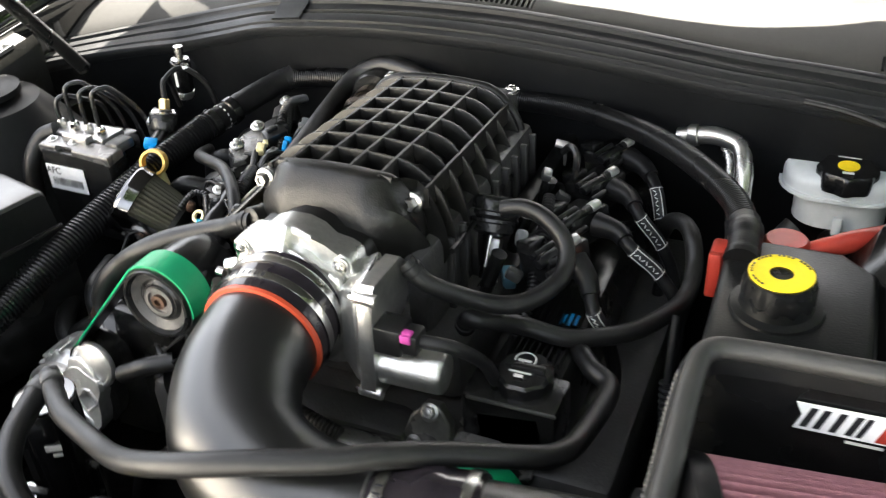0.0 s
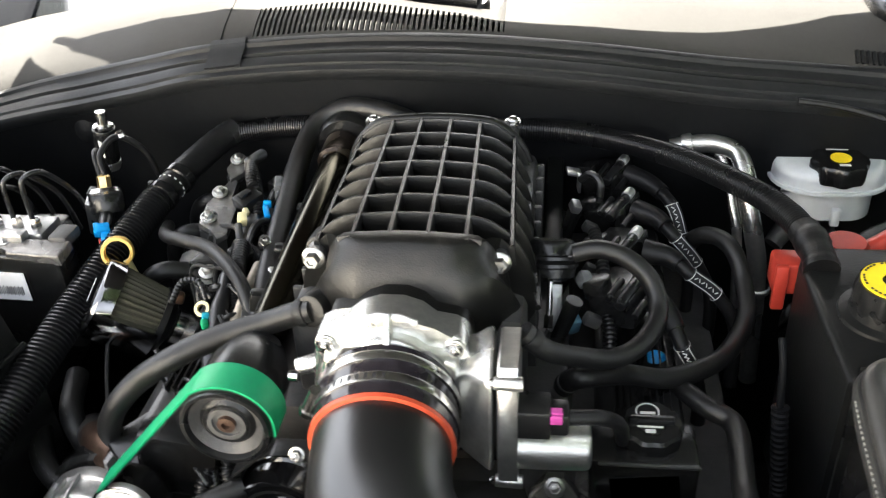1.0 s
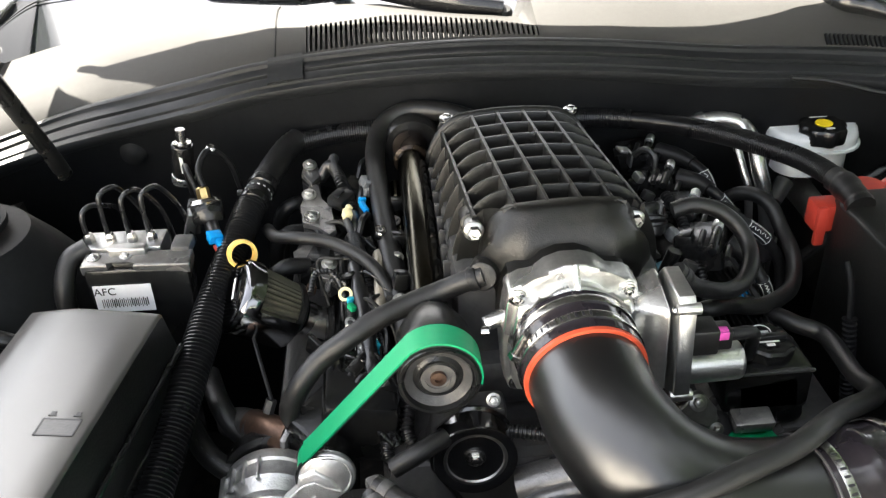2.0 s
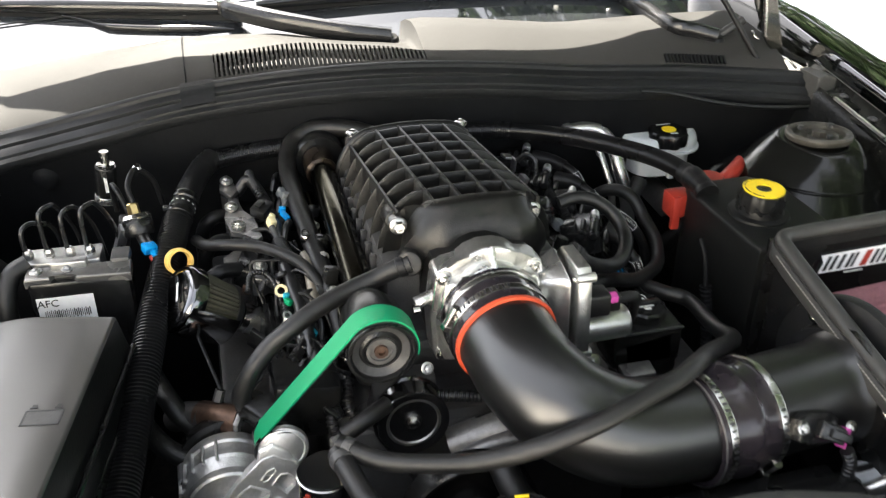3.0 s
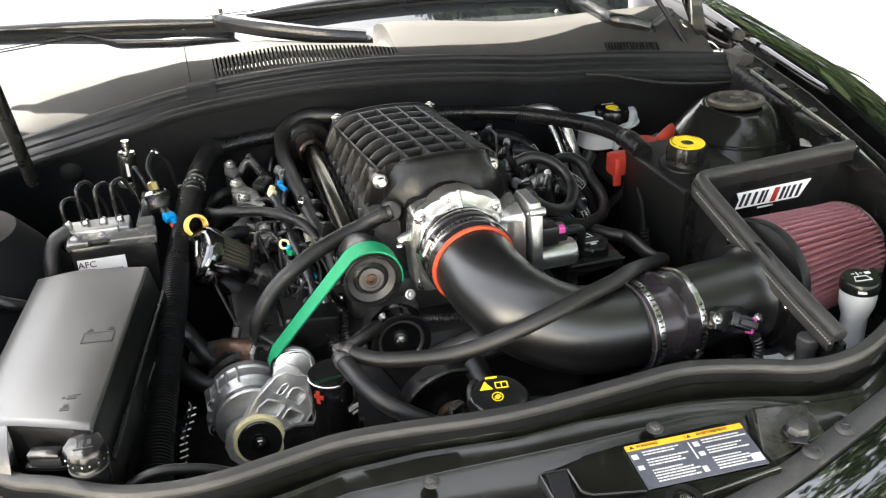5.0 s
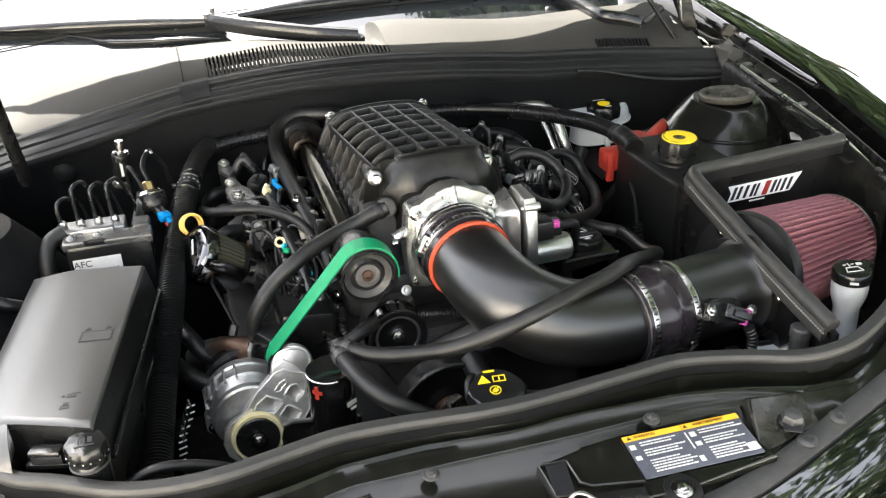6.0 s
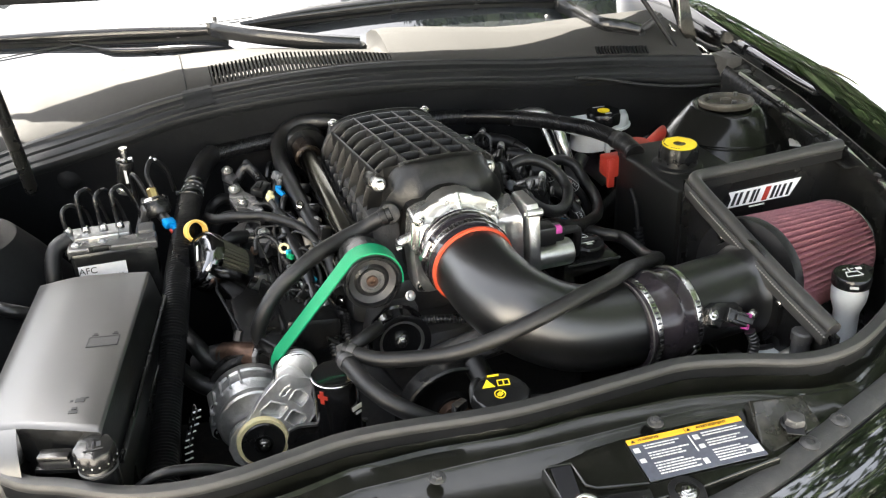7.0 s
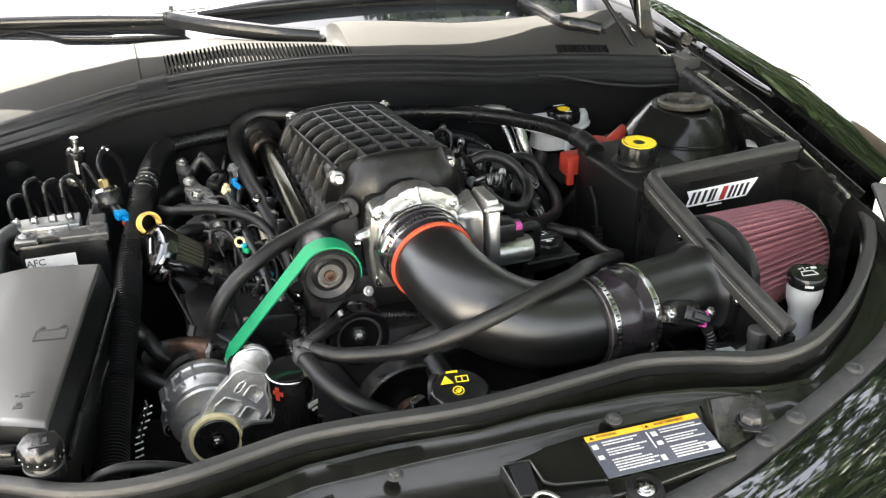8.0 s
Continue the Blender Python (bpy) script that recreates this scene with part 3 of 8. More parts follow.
skip = {(r, j) for r in (1, 2) for j in range(len(CX) - 1) if -0.2505 < CX[j] < 0.054}
part("panel", sheet(BM(), rows, 0.003, skip), COWL, t)
# Dark sheet close under the slats stands for the shade between them
part("grille_shade", sheet(BM(), [[Vector(cowl_row(x, k)) + Vector((0, 0.004, -0.014)) for x in CX if -0.256 < x < 0.06] for k in (1, 2, 3)]), DARK, t)
for x0, x1 in zip(GX, GX[1:]):
    x = (x0 + x1) / 2
    bm = BM()
    prisms = [Vector(cowl_row(x, k)) for k in (1, 2, 3)]
    sheet(bm, [[p - Vector((0.0016, 0, 0)), p + Vector((0.0016, 0, 0))] for p in prisms], 0.008)
    part("slat", bm, COWL, t)
bm = BM()
for k in range(7):
    a, b = Vector(cowl_row(-0.291, k)), Vector(cowl_row(-0.291, k + 1))
    tube(bm, [a + Vector((0, 0, 0.0002)), b + Vector((0, 0, 0.0002))], 0.0012, 6)
part("panel_joint", bm, DARK, t)
# small grille near the hinge; dark boxes imitate its shaded slots
for i in range(17):
    x = 0.452 + i * 0.0062
    a = Vector(cowl_row(x, 1)) + Vector((0, 0.004, 0.0055))
    part("slot", box(BM(), a, (0.003, 0.016, 0.004), rot=(42, 0, 0)), DARK, t)

# windscreen and what lies behind it
bm = BM()
gl = [[(x, 0.575 + 0.62 * v + 0.22 * x * x, 1.005 + 0.36 * v - 0.12 * x * x) for x in np.linspace(-0.74, 0.74, 25)] for v in np.linspace(-0.15, 1, 14)]
ws = thing("windscreen", (0, 0.6, 1.0), "tinted windscreen glass reflecting bright sky and foliage", "windscreen")
part("glass", sheet(bm, gl, 0.005), GLASS, ws)
part("edge_seal", tube(BM(), [Vector(p) + Vector((0, 0.0, 0.004)) for p in gl[3]], 0.0013, 8), RUBBER, ws, "black rubber edge seal")
bm = BM()
box(bm, (0, 1.0, 1.37), (1.5, 0.02, 0.02))
box(bm, (0, 0.95, 0.9), (1.45, 0.5, 0.1), 0.02)
single("dashboard", bm, DARK, (0, 0.95, 0.85), "dark dashboard behind the windscreen", "dashboard", "structure")

for s_, side in ((1, "driver"), (-1, "passenger")):
    pl = thing("windscreen_pillar", (s_ * 0.76, 0.75, 0.95), "glossy black painted pillar beside the windscreen", "pillar", "windscreen pillars")
    part("pillar_skin", tube(BM(), spline([(s_ * 0.80, 0.6, 0.93), (s_ * 0.785, 0.72, 0.96), (s_ * 0.745, 0.95, 1.13), (s_ * 0.69, 1.28, 1.36)], 6), 0.034, 16), PAINT, pl)
    part("pillar_trim", tube(BM(), spline([(s_ * 0.755, 0.62, 0.945), (s_ * 0.745, 0.72, 0.985), (s_ * 0.71, 0.95, 1.15), (s_ * 0.655, 1.28, 1.375)], 6), 0.008, 10), RUBBER, pl)

# opened bonnet overhead
bm = BM()
HOOD = radians(47)
HD = [0, 0.03, 0.048, 0.12] + list(np.linspace(0.16, 1.2, 14))
HX = np.linspace(-1, 1, 81)


def hood_at(u, d):
    """A point of the raised hood: u across, d forward of its rear edge; its rear corners are rounded."""
    # this row is the edge of the added sun gap
    if d == HD[1]:
        d = 0.006 + min(max(0.95 - abs(u), 0), 0.24) * 0.17
    x = u * (0.6 + 0.09 * min(d / 0.2, 1) ** 0.5)
    return (x, 0.497 - math.cos(HOOD) * d + 0.42 * x * x, 1.146 + math.sin(HOOD) * d - 0.02 * x * x)


hd = [[hood_at(u, d) for u in HX] for d in HD]
# added gap at the passenger rear corner lets a sun patch onto the cowl
sun_gaps = {(1, j) for j in range(len(HX) - 1) if (HX[j] + HX[j + 1]) / 2 < -0.71}
t = thing("hood", (0, 0.5, 1.17), "raised black painted hood above the engine bay", "hood")
part("hood_skin", sheet(bm, hd, 0.006, sun_gaps), PAINT, t)
bm = BM()
hd = [[Vector(p) + Vector((0, -0.012, -0.012)) for p in r] for r in hd]
part("hood_liner", sheet(bm, hd, 0.008, sun_gaps), DARK, t, "black fibre liner")

# ---- supercharger ----
def arch(x, y, lift=0.0, roll=0.056):
    """The lid's outer skin: flat crown that rolls down the sides; the lid sits slightly askew."""
    top = 0.985 - 0.022 * max(y, 0) / 0.27
    off = 0.006 - 0.048 * y
    a = abs(x)
    if a <= 0.047:
        return Vector((x + off, y, top + lift - 0.003 * (a / 0.047) ** 2))
    u = min((a - 0.047) / roll, 1)
    w = u * math.pi / 2
    s = math.copysign(1, x)
    return Vector((s * (0.047 + (roll + lift) * math.sin(w)) + off, y, top - 0.003 - 0.085 * (1 - math.cos(w)) + lift * math.cos(w)))


sc = thing("supercharger", (0, 0.13, 0.8), "black supercharger with waffle-ribbed lid on the engine", "supercharger")
bm = BM()
XS = np.linspace(-0.103, 0.103, 39)
XN = np.linspace(-0.083, 0.083, 33)


def lid_front(x):
    return -0.014 + 0.024 * min(max((abs(x) - 0.052) / 0.012, 0), 1)


sheet(bm, [[arch(x, lid_front(x) * (1 - v) + 0.262 * v, -0.021 if abs(x) < 0.05 else -0.017) for x in XS] for v in np.linspace(0, 1, 8)])
sheet(bm, [[arch(x, lid_front(x), -0.002) for x in XS], [(x * 0.9, lid_front(x), 0.87) for x in XS]])
part("lid", bm, LID, sc)
RIBX = (-0.046, -0.0155, 0.0155, 0.046)
for y in np.linspace(-0.012, 0.247, 8):
    bm = BM()
    for x0, x1 in zip(XS, XS[1:]):
        if y < 0 and max(abs(x0), abs(x1)) > 0.056:
            continue
        a, b = arch(x0, y), arch(x1, y)
        c, d = arch(x0, y, -0.0225), arch(x1, y, -0.0225)
        o = Vector((0, 0.0012, 0))
        g, h = arch(x0, y, -0.0014), arch(x1, y, -0.0014)
        q = [bm.verts.new(p) for p in (a - o, b - o, b + o, a + o, c - o * 2.1, d - o * 2.1, d + o * 2.1, c + o * 2.1, g - o * 1.6, h - o * 1.6, h + o * 1.6, g + o * 1.6)]
        for f in ((0, 1, 2, 3), (8, 9, 1, 0), (4, 5, 9, 8), (3, 2, 10, 11), (11, 10, 6, 7)):
            bm.faces.new([q[k] for k in f])
    part("cross_rib", bm, LID, sc)
for x in RIBX:
    bm = BM()
    pts = [arch(x, y, 0.0002) for y in np.linspace(-0.016, 0.262, 10)]
    strip(bm, pts, [(-0.0034, -0.0225), (0.0034, -0.0225), (0.0024, -0.0012), (0.0014, 0), (-0.0014, 0), (-0.0024, -0.0012)])
    part("long_rib", bm, LID, sc)
for s in (-1, 1):
    bm = BM()
    pts = [arch(s * 0.1013, y, 0.0) for y in np.linspace(0.01, 0.262, 10)]
    tube(bm, pts, 0.003, 6)
    part("side_rib", bm, LID, sc)
    bm = BM()
    strip(bm, [arch(s * 0.0705, y, 0.0004) for y in np.linspace(0.008, 0.262, 10)], [(-0.003, -0.02), (0.003, -0.02), (0.0022, -0.0012), (0.0013, 0), (-0.0013, 0), (-0.0022, -0.0012)])
    part("shoulder_rib", bm, LID, sc)
# smooth nose of the lid
bm = BM()
nose = []
for k, (y, dz, w) in enumerate([(-0.003, -0.012, 1.0), (-0.006, -0.001, 1.0), (-0.012, 0.0004, 1.0), (-0.02, 0.0, 1.0), (-0.0245, -0.002, 1.0), (-0.0285, -0.0065, 0.995), (-0.034, -0.0125, 0.985), (-0.041, -0.024, 0.975), (-0.046, -0.044, 0.96), (-0.047, -0.08, 0.94), (-0.047, -0.12, 0.92)]):
    row = []
    for x in XN:
        p = arch(x * w, -0.012, 0.0, 0.034)
        back = max(0, (abs(x) - 0.035) / 0.048)
        row.append((p.x * (1 + 0.12 * (k > 6)), y + back ** 1.7 * 0.05 * min(k, 3) / 3, p.z + dz * (1 - 0.35 * back)))
    nose.append(row)
sheet(bm, nose)
part("lid_nose", bm, LID, sc)
bm = BM()
tube(bm, [arch(x, 0.258, -0.002) for x in XS], 0.0055, 10)
part("rear_rim", bm, LID, sc)
# rotor case under the lid
bm = BM()
box(bm, (0, 0.125, 0.855), (0.2, 0.31, 0.12), 0.012)
part("case", bm, ENGINE, sc)
for s in (-1, 1):
    for i in range(9):
        part("case_fin", box(BM(), (s * 0.103, 0.02 + i * 0.03, 0.865), (0.008, 0.006, 0.085), 0.0015), ENGINE, sc)
bm = BM()
box(bm, (-0.006, 0.275, 0.9), (0.17, 0.03, 0.1), 0.012)
part("rear_plate", bm, ENGINE, sc)
for x, y in ((-0.0775, 0.0), (0.0775, 0.0)):
    bm = BM()
    cyl(bm, (x, 0.045, 0.945), (x, 0.016, 0.95), 0.0115, seg=20, bev=0.002)
    b = part("bolt_boss", bm, LID, sc)
    part("sleeve", lathe(BM(), [(0.0, 0), (0.0082, 0), (0.0082, 0.014), (0.0074, 0.015), (0.0074, 0.018), (0, 0.018)], (x, 0.017, 0.95), (0, -1, 0.12), 28), ALU_DULL, b, "grey spacer sleeve")
    part("bolt", lathe(lathe(BM(), [(0.0098, 0), (0.0102, 0.001), (0.0098, 0.0025), (0.0072, 0.004), (0, 0.004)], (x, 0.0, 0.952), (0, -1, 0.12), 28), [(0.0068, 0.003), (0.0068, 0.0095), (0.0058, 0.0108), (0.0035, 0.0108), (0.003, 0.009), (0, 0.009)], (x, 0.0, 0.952), (0, -1, 0.12), 6), BOLT, b, "bright steel flange bolt")
for x in (-0.08, 0.072):
    part("rear_bolt", bolt(BM(), (x, 0.278, 0.948), (0, -0.2, 1), 0.006, 0.006), STEEL, sc, "bright steel bolt")
# bypass boss with hose elbow
bm = BM()
cyl(bm, (-0.065, -0.01, 0.915), (-0.075, -0.04, 0.925), 0.017, 0.014, seg=20, bev=0.002)
part("hose_boss", bm, LID, sc)

# drive shaft with its housing and pulley
js = thing("drive_shaft", (-0.125, -0.1, 0.88), "bronzed tubular drive shaft along the supercharger", "drive shaft")
part("shaft_tube", cyl(BM(), (-0.126, 0.285, 0.9), (-0.124, -0.03, 0.882), 0.0175, seg=32), SHAFT, js)
part("rear_collar", lathe(BM(), [(0.0, 0), (0.018, 0), (0.0215, 0.003), (0.0215, 0.04), (0.018, 0.044), (0.0, 0.044)], (-0.126, 0.268, 0.899), (0, 1, 0.06), 32), mat("brown_collar", (0.03, 0.021, 0.015), 0.3, 0.6, vary=0.4), js, "brown heat-stained collar")
part("rear_cover", lathe(BM(), [(0, 0), (0.034, 0), (0.038, 0.006), (0.038, 0.03), (0.03, 0.04), (0, 0.042)], (-0.122, 0.31, 0.9), (0, 1, 0), 32), BLACK, js)
part("front_housing", lathe(BM(), [(0.0, 0), (0.022, 0), (0.026, 0.01), (0.034, 0.03), (0.036, 0.058), (0.0, 0.058)], (-0.124, -0.038, 0.882), (0, -1, -0.04), 36), BLACK, js)
PC = (-0.124, -0.1, 0.88)
pl = part("pulley", lathe(BM(), [(0.0, 0.0), (0.035, 0.0), (0.036, 0.002), (0.036, 0.030), (0.035, 0.0325), (0.032, 0.0325), (0.0295, 0.025), (0.023, 0.0225), (0.019, 0.026), (0.0165, 0.026), (0.0165, 0.022), (0.0, 0.022)], PC, (0, -1, 0), 56), BLACK, js)
part("rim", lathe(BM(), [(0.0222, 0.0235), (0.0235, 0.0242), (0.0285, 0.0258), (0.0298, 0.0285)], PC, (0, -1, 0), 56, hollow=True), ENGINE, pl, "worn machined dish")
part("hub_cap", lathe(BM(), [(0.0155, 0.022), (0.0155, 0.0275), (0.0115, 0.0275), (0.0115, 0.025), (0.0, 0.025)], PC, (0, -1, 0), 36), BRKT, pl)
part("hub_bolt", lathe(BM(), [(0.0072, 0.024), (0.0072, 0.0285), (0.0035, 0.029), (0.003, 0.026), (0, 0.026)], PC, (0, -1, 0), 20), COPPER, pl, "rusty bolt")


# green belt: outer back green, toothed inside black
def arc(c, r, a0, a1, n=14):
    return [(c[0] + r * math.cos(radians(a0 + (a1 - a0) * i / n)), c[1] + r * math.sin(radians(a0 + (a1 - a0) * i / n))) for i in range(n + 1)]


PB, TB = (-0.124, 0.88), (-0.2305, 0.777)
loop = arc(TB, 0.0275, 200, 128, 10) + arc(PB, 0.0385, 128, -12, 18)
back_run = arc(PB, 0.0385, -12, -52, 6) + [(-0.128, 0.825), (-0.1355, 0.795), (-0.133, 0.775), (-0.12, 0.75), (-0.08, 0.68)]


def belt_mesh(line, off, y0, y1):
    bm = BM()
    rows = []
    for i, (x, z) in enumerate(line):
        x0, z0 = line[max(i - 1, 0)]
        x1, z1 = line[min(i + 1, len(line) - 1)]
        n = Vector((-(z1 - z0), 0, x1 - x0)).normalized()
        p = Vector((x, 0, z)) + n * off
        q = Vector((x, 0, z)) + n * (off - 0.0018)
        rows.append([(p.x, y0, p.z), (p.x, y1, p.z), (q.x, y1, q.z), (q.x, y0, q.z), (p.x, y0, p.z)])
    return sheet(bm, rows)


bt = thing("drive_belt", (-0.15, -0.115, 0.8), "bright green ribbed drive belt round the pulleys", "drive belt")
part("belt_back", belt_mesh(loop, 0.0012, -0.1295, -0.1005), GREEN, bt)
part("belt_ribs", belt_mesh(loop, -0.0006, -0.1292, -0.1008), RUBBER, bt, "black ribbed inner face")
part("return_run", belt_mesh(back_run, 0.0, -0.1295, -0.1005), RUBBER, bt)
part("lower_run", belt_mesh([(-0.257, 0.762), (-0.262, 0.73), (-0.25, 0.66)], 0.0, -0.129, -0.101), RUBBER, bt)

# idler
idl = thing("idler_pulley", (-0.094, -0.12, 0.788), "glossy black idler pulley with bright centre bolt", "pulley")
part("wheel", lathe(BM(), [(0, 0), (0.036, 0), (0.039, 0.002), (0.039, 0.004), (0.0365, 0.006), (0.0365, 0.03), (0.039, 0.032), (0.0385, 0.034), (0.032, 0.0335), (0.018, 0.027), (0.013, 0.0275), (0.0, 0.0275)], (-0.094, -0.105, 0.788), (0, -1, 0.05), 48), mat("gloss_black", (0.006, 0.006, 0.0062), 0.14, spec=0.8, coat=0.8, rv=0.03), idl)
part("face_ring", lathe(BM(), [(0.0255, 0.0300), (0.027, 0.0325), (0.029, 0.0325), (0.0305, 0.0325)], (-0.094, -0.105, 0.788), (0, -1, 0.05), 48, hollow=True), BOLT, idl, "bright ring round the pulley face")
part("centre_bolt", bolt(BM(), (-0.094, -0.133, 0.789), (0, -1, 0.05), 0.0065, 0.006), STEEL, idl)
part("bracket", box(BM(), (-0.085, -0.09, 0.79), (0.05, 0.03, 0.06), 0.006), ENGINE, idl)

# belt tensioner
tn = thing("belt_tensioner", (-0.28, -0.13, 0.7), "cast aluminium belt tensioner with black wheel", "belt tensioner")
part("spring_case", lathe(BM(), [(0, 0), (0.05, 0), (0.052, 0.003), (0.052, 0.014), (0.0495, 0.016), (0.0495, 0.03), (0.051, 0.032), (0.051, 0.036), (0.047, 0.04), (0.045, 0.052), (0.041, 0.056), (0, 0.056)], (-0.29, -0.07, 0.712), (0, -1, 0.02), 56), CASE, tn)
for k in range(9):
    a = radians(100 + k * 17)
    part("case_rib", box(BM(), (-0.29 + 0.0515 * math.cos(a), -0.096, 0.7125 + 0.0515 * math.sin(a)), (0.005, 0.03, 0.003), 0.001, (0, -math.degrees(a), 0)), CASE, tn)
part("case_step", lathe(BM(), [(0.0, 0.0), (0.0455, 0.0), (0.0465, 0.002), (0.0465, 0.01), (0.044, 0.012), (0, 0.012)], (-0.29, -0.122, 0.7135), (0, -1, 0.02), 48), CASE, tn)
part("case_cover", lathe(BM(), [(0, 0), (0.054, 0), (0.056, 0.003), (0.056, 0.018), (0, 0.018)], (-0.288, -0.05, 0.716), (0, -1, 0.06), 40), BLACK, tn)
for p in ((-0.335, -0.105, 0.69), (-0.332, -0.1, 0.725)):
    part("case_lug", cyl(BM(), p, (p[0], p[1] + 0.03, p[2]), 0.011, 0.012, 18, 0.001), CAST, tn)
    part("case_bolt", bolt(BM(), p, (0, -1, 0.1), 0.006, 0.008), STEEL, tn)
ARM = [(-0.253, -0.0085), (-0.2421, -0.006), (-0.2325, -0.0119), (-0.2191, -0.0163), (-0.2164, -0.027), (-0.2196, -0.0389), (-0.2169, -0.0523), (-0.2178, -0.0649), (-0.2313, -0.0809), (-0.2395, -0.0879), (-0.2492, -0.0816), (-0.2559, -0.0942), (-0.2628, -0.108), (-0.2764, -0.1188), (-0.2944, -0.1211), (-0.312, -0.1147), (-0.3234, -0.1027), (-0.3275, -0.0863), (-0.3237, -0.072), (-0.3149, -0.0628), (-0.3, -0.0564), (-0.2811, -0.032)]
POCKETS = [[(-0.2566, -0.0315), (-0.2494, -0.0224), (-0.2425, -0.0204), (-0.241, -0.0243), (-0.2503, -0.033), (-0.2553, -0.0336)],
           [(-0.2855, -0.0523), (-0.2815, -0.0445), (-0.2685, -0.0362), (-0.25, -0.0457), (-0.2491, -0.0505), (-0.2613, -0.0608), (-0.2745, -0.0558)],
           [(-0.2461, -0.039), (-0.237, -0.0285), (-0.23, -0.0289), (-0.2212, -0.0385), (-0.222, -0.0434), (-0.2328, -0.0523)],
           [(-0.2549, -0.0649), (-0.2457, -0.0543), (-0.241, -0.0547), (-0.2288, -0.0648), (-0.2282, -0.0688), (-0.2415, -0.0823)]]
ma = frame_of((0, -0.137, 0.785), (1, 0, 0), (0, 0.25, 1))
part("arm", pierced(BM(), ARM, POCKETS, ma @ Matrix.Translation((0, 0, -0.016)), 0.016), CAST, tn, "pocketed cast aluminium arm")
# Pocket floors take the darker cast colour to imitate shade
part("arm_floor", prism(BM(), [(x * 0.985 - 0.0038, y * 0.96 - 0.0016) for x, y in ARM], ma @ Matrix.Translation((0, 0, -0.0165)), 0.006), CASE, tn, "pocket floor with shade put into its darker casting")
for loop_ in POCKETS + [ARM]:
    part("arm_rim", tube(BM(), [ma @ Vector((x, y, 0.0002)) for x, y in loop_ + loop_[:2]], 0.0013, 8), CAST, tn)
part("upper_wheel", lathe(BM(), [(0, 0), (0.0275, 0), (0.0275, 0.004), (0.0262, 0.006), (0.0262, 0.024), (0.0275, 0.026), (0.0275, 0.03), (0, 0.03)], (-0.233, -0.1, 0.776), (0, -1, 0), 40), BLACK, tn)
part("arm_knuckle", lathe(BM(), [(0.0262, 0), (0.0262, 0.003), (0.025, 0.0055), (0.022, 0.0068), (0.0205, 0.0055), (0.012, 0.0085), (0.0, 0.0095)], (-0.2305, -0.1275, 0.7785), (0.02, -1, 0.16), 48), CAST, tn, "machined bright hub")
part("arm_neck", prism(BM(), [(-0.256, 0.012), (-0.241, 0.018), (-0.226, 0.008), (-0.216, -0.016), (-0.24, -0.02), (-0.262, -0.014)], frame_of((0, -0.1345, 0.773), (1, 0, 0), (0, 0.25, 1)), 0.006, 0.003), CAST, tn)
w = part("wheel", lathe(BM(), [(0, 0.012), (0.0305, 0.012), (0.0322, 0.014), (0.0322, 0.022), (0.031, 0.024), (0.0272, 0.024), (0.0272, 0.02), (0, 0.02)], (-0.2865, -0.143, 0.7005), (0, -1, 0.2), 48), CREAM, tn, "cream plastic wheel rim")
part("wheel_cap", lathe(BM(), [(0, 0.018), (0.0268, 0.018), (0.0268, 0.0255), (0.0255, 0.0268), (0.012, 0.0268), (0.0105, 0.024), (0, 0.024)], (-0.2865, -0.143, 0.7005), (0, -1, 0.2), 44), BLACK, w, "black dust cap")
part("wheel_bolt", bolt(cyl(BM(), (-0.2865, -0.166, 0.706), (-0.2865, -0.173, 0.7075), 0.0085, 0.008, 24), (-0.2865, -0.173, 0.7075), (0, -1, 0.2), 0.0058, 0.008), STEEL, w)

# ---- throttle body and intake tube ----
tb = thing("throttle_body", (0, -0.09, 0.88), "bright cast aluminium electronic throttle body", "throttle body")
mf = frame_of((0, -0.062, 0.885), (1, 0, 0), (0, 0, 1))
out = [(-0.059, 0.04), (-0.054, 0.055), (-0.046, 0.06), (-0.033, 0.062), (-0.022, 0.071), (-0.008, 0.076), (0.01, 0.076), (0.024, 0.071), (0.034, 0.062), (0.05, 0.059), (0.058, 0.053), (0.062, 0.04),
       (0.064, 0.0), (0.062, -0.042), (0.056, -0.056), (0.04, -0.06), (-0.04, -0.06), (-0.056, -0.056), (-0.061, -0.042), (-0.064, 0.0)]
bm = BM()
prism(bm, [(x * 0.96, y * 0.94) for x, y in out], mf @ Matrix.Translation((0, 0, -0.032)), 0.03, 0.003)
part("adapter", bm, LID, tb, "black adapter flange")
bm = BM()
prism(bm, out, mf @ Matrix.Translation((0, 0, 0.0)), 0.026, 0.003)
body = part("body_casting", bm, ALU, tb)
bm = BM()
prism(bm, [(x * 0.9, y * 0.83 - 0.003) for x, y in out], mf @ Matrix.Translation((0, 0, 0.02)), 0.018, 0.005)
part("body_step", bm, ALU, body)
part("bore_ring", lathe(BM(), [(0.0585, 0.03), (0.056, 0.04), (0.0525, 0.046), (0.0505, 0.058), (0.045, 0.058), (0.045, 0.02)], (0, -0.062, 0.883), (0, -1, -0.05), 48, hollow=True), ALU, body)
bm = BM()
lo = [(0.05, -0.066, 0.925), (0.05, -0.1, 0.915), (0.05, -0.104, 0.845), (0.05, -0.066, 0.84)]
hi = [(0.08, -0.066, 0.945), (0.08, -0.124, 0.93), (0.08, -0.13, 0.842), (0.08, -0.068, 0.838)]
va, vb = [bm.verts.new(p) for p in lo], [bm.verts.new(p) for p in hi]
for k in range(4):
    bm.faces.new((va[k], va[(k + 1) % 4], vb[(k + 1) % 4], vb[k]))
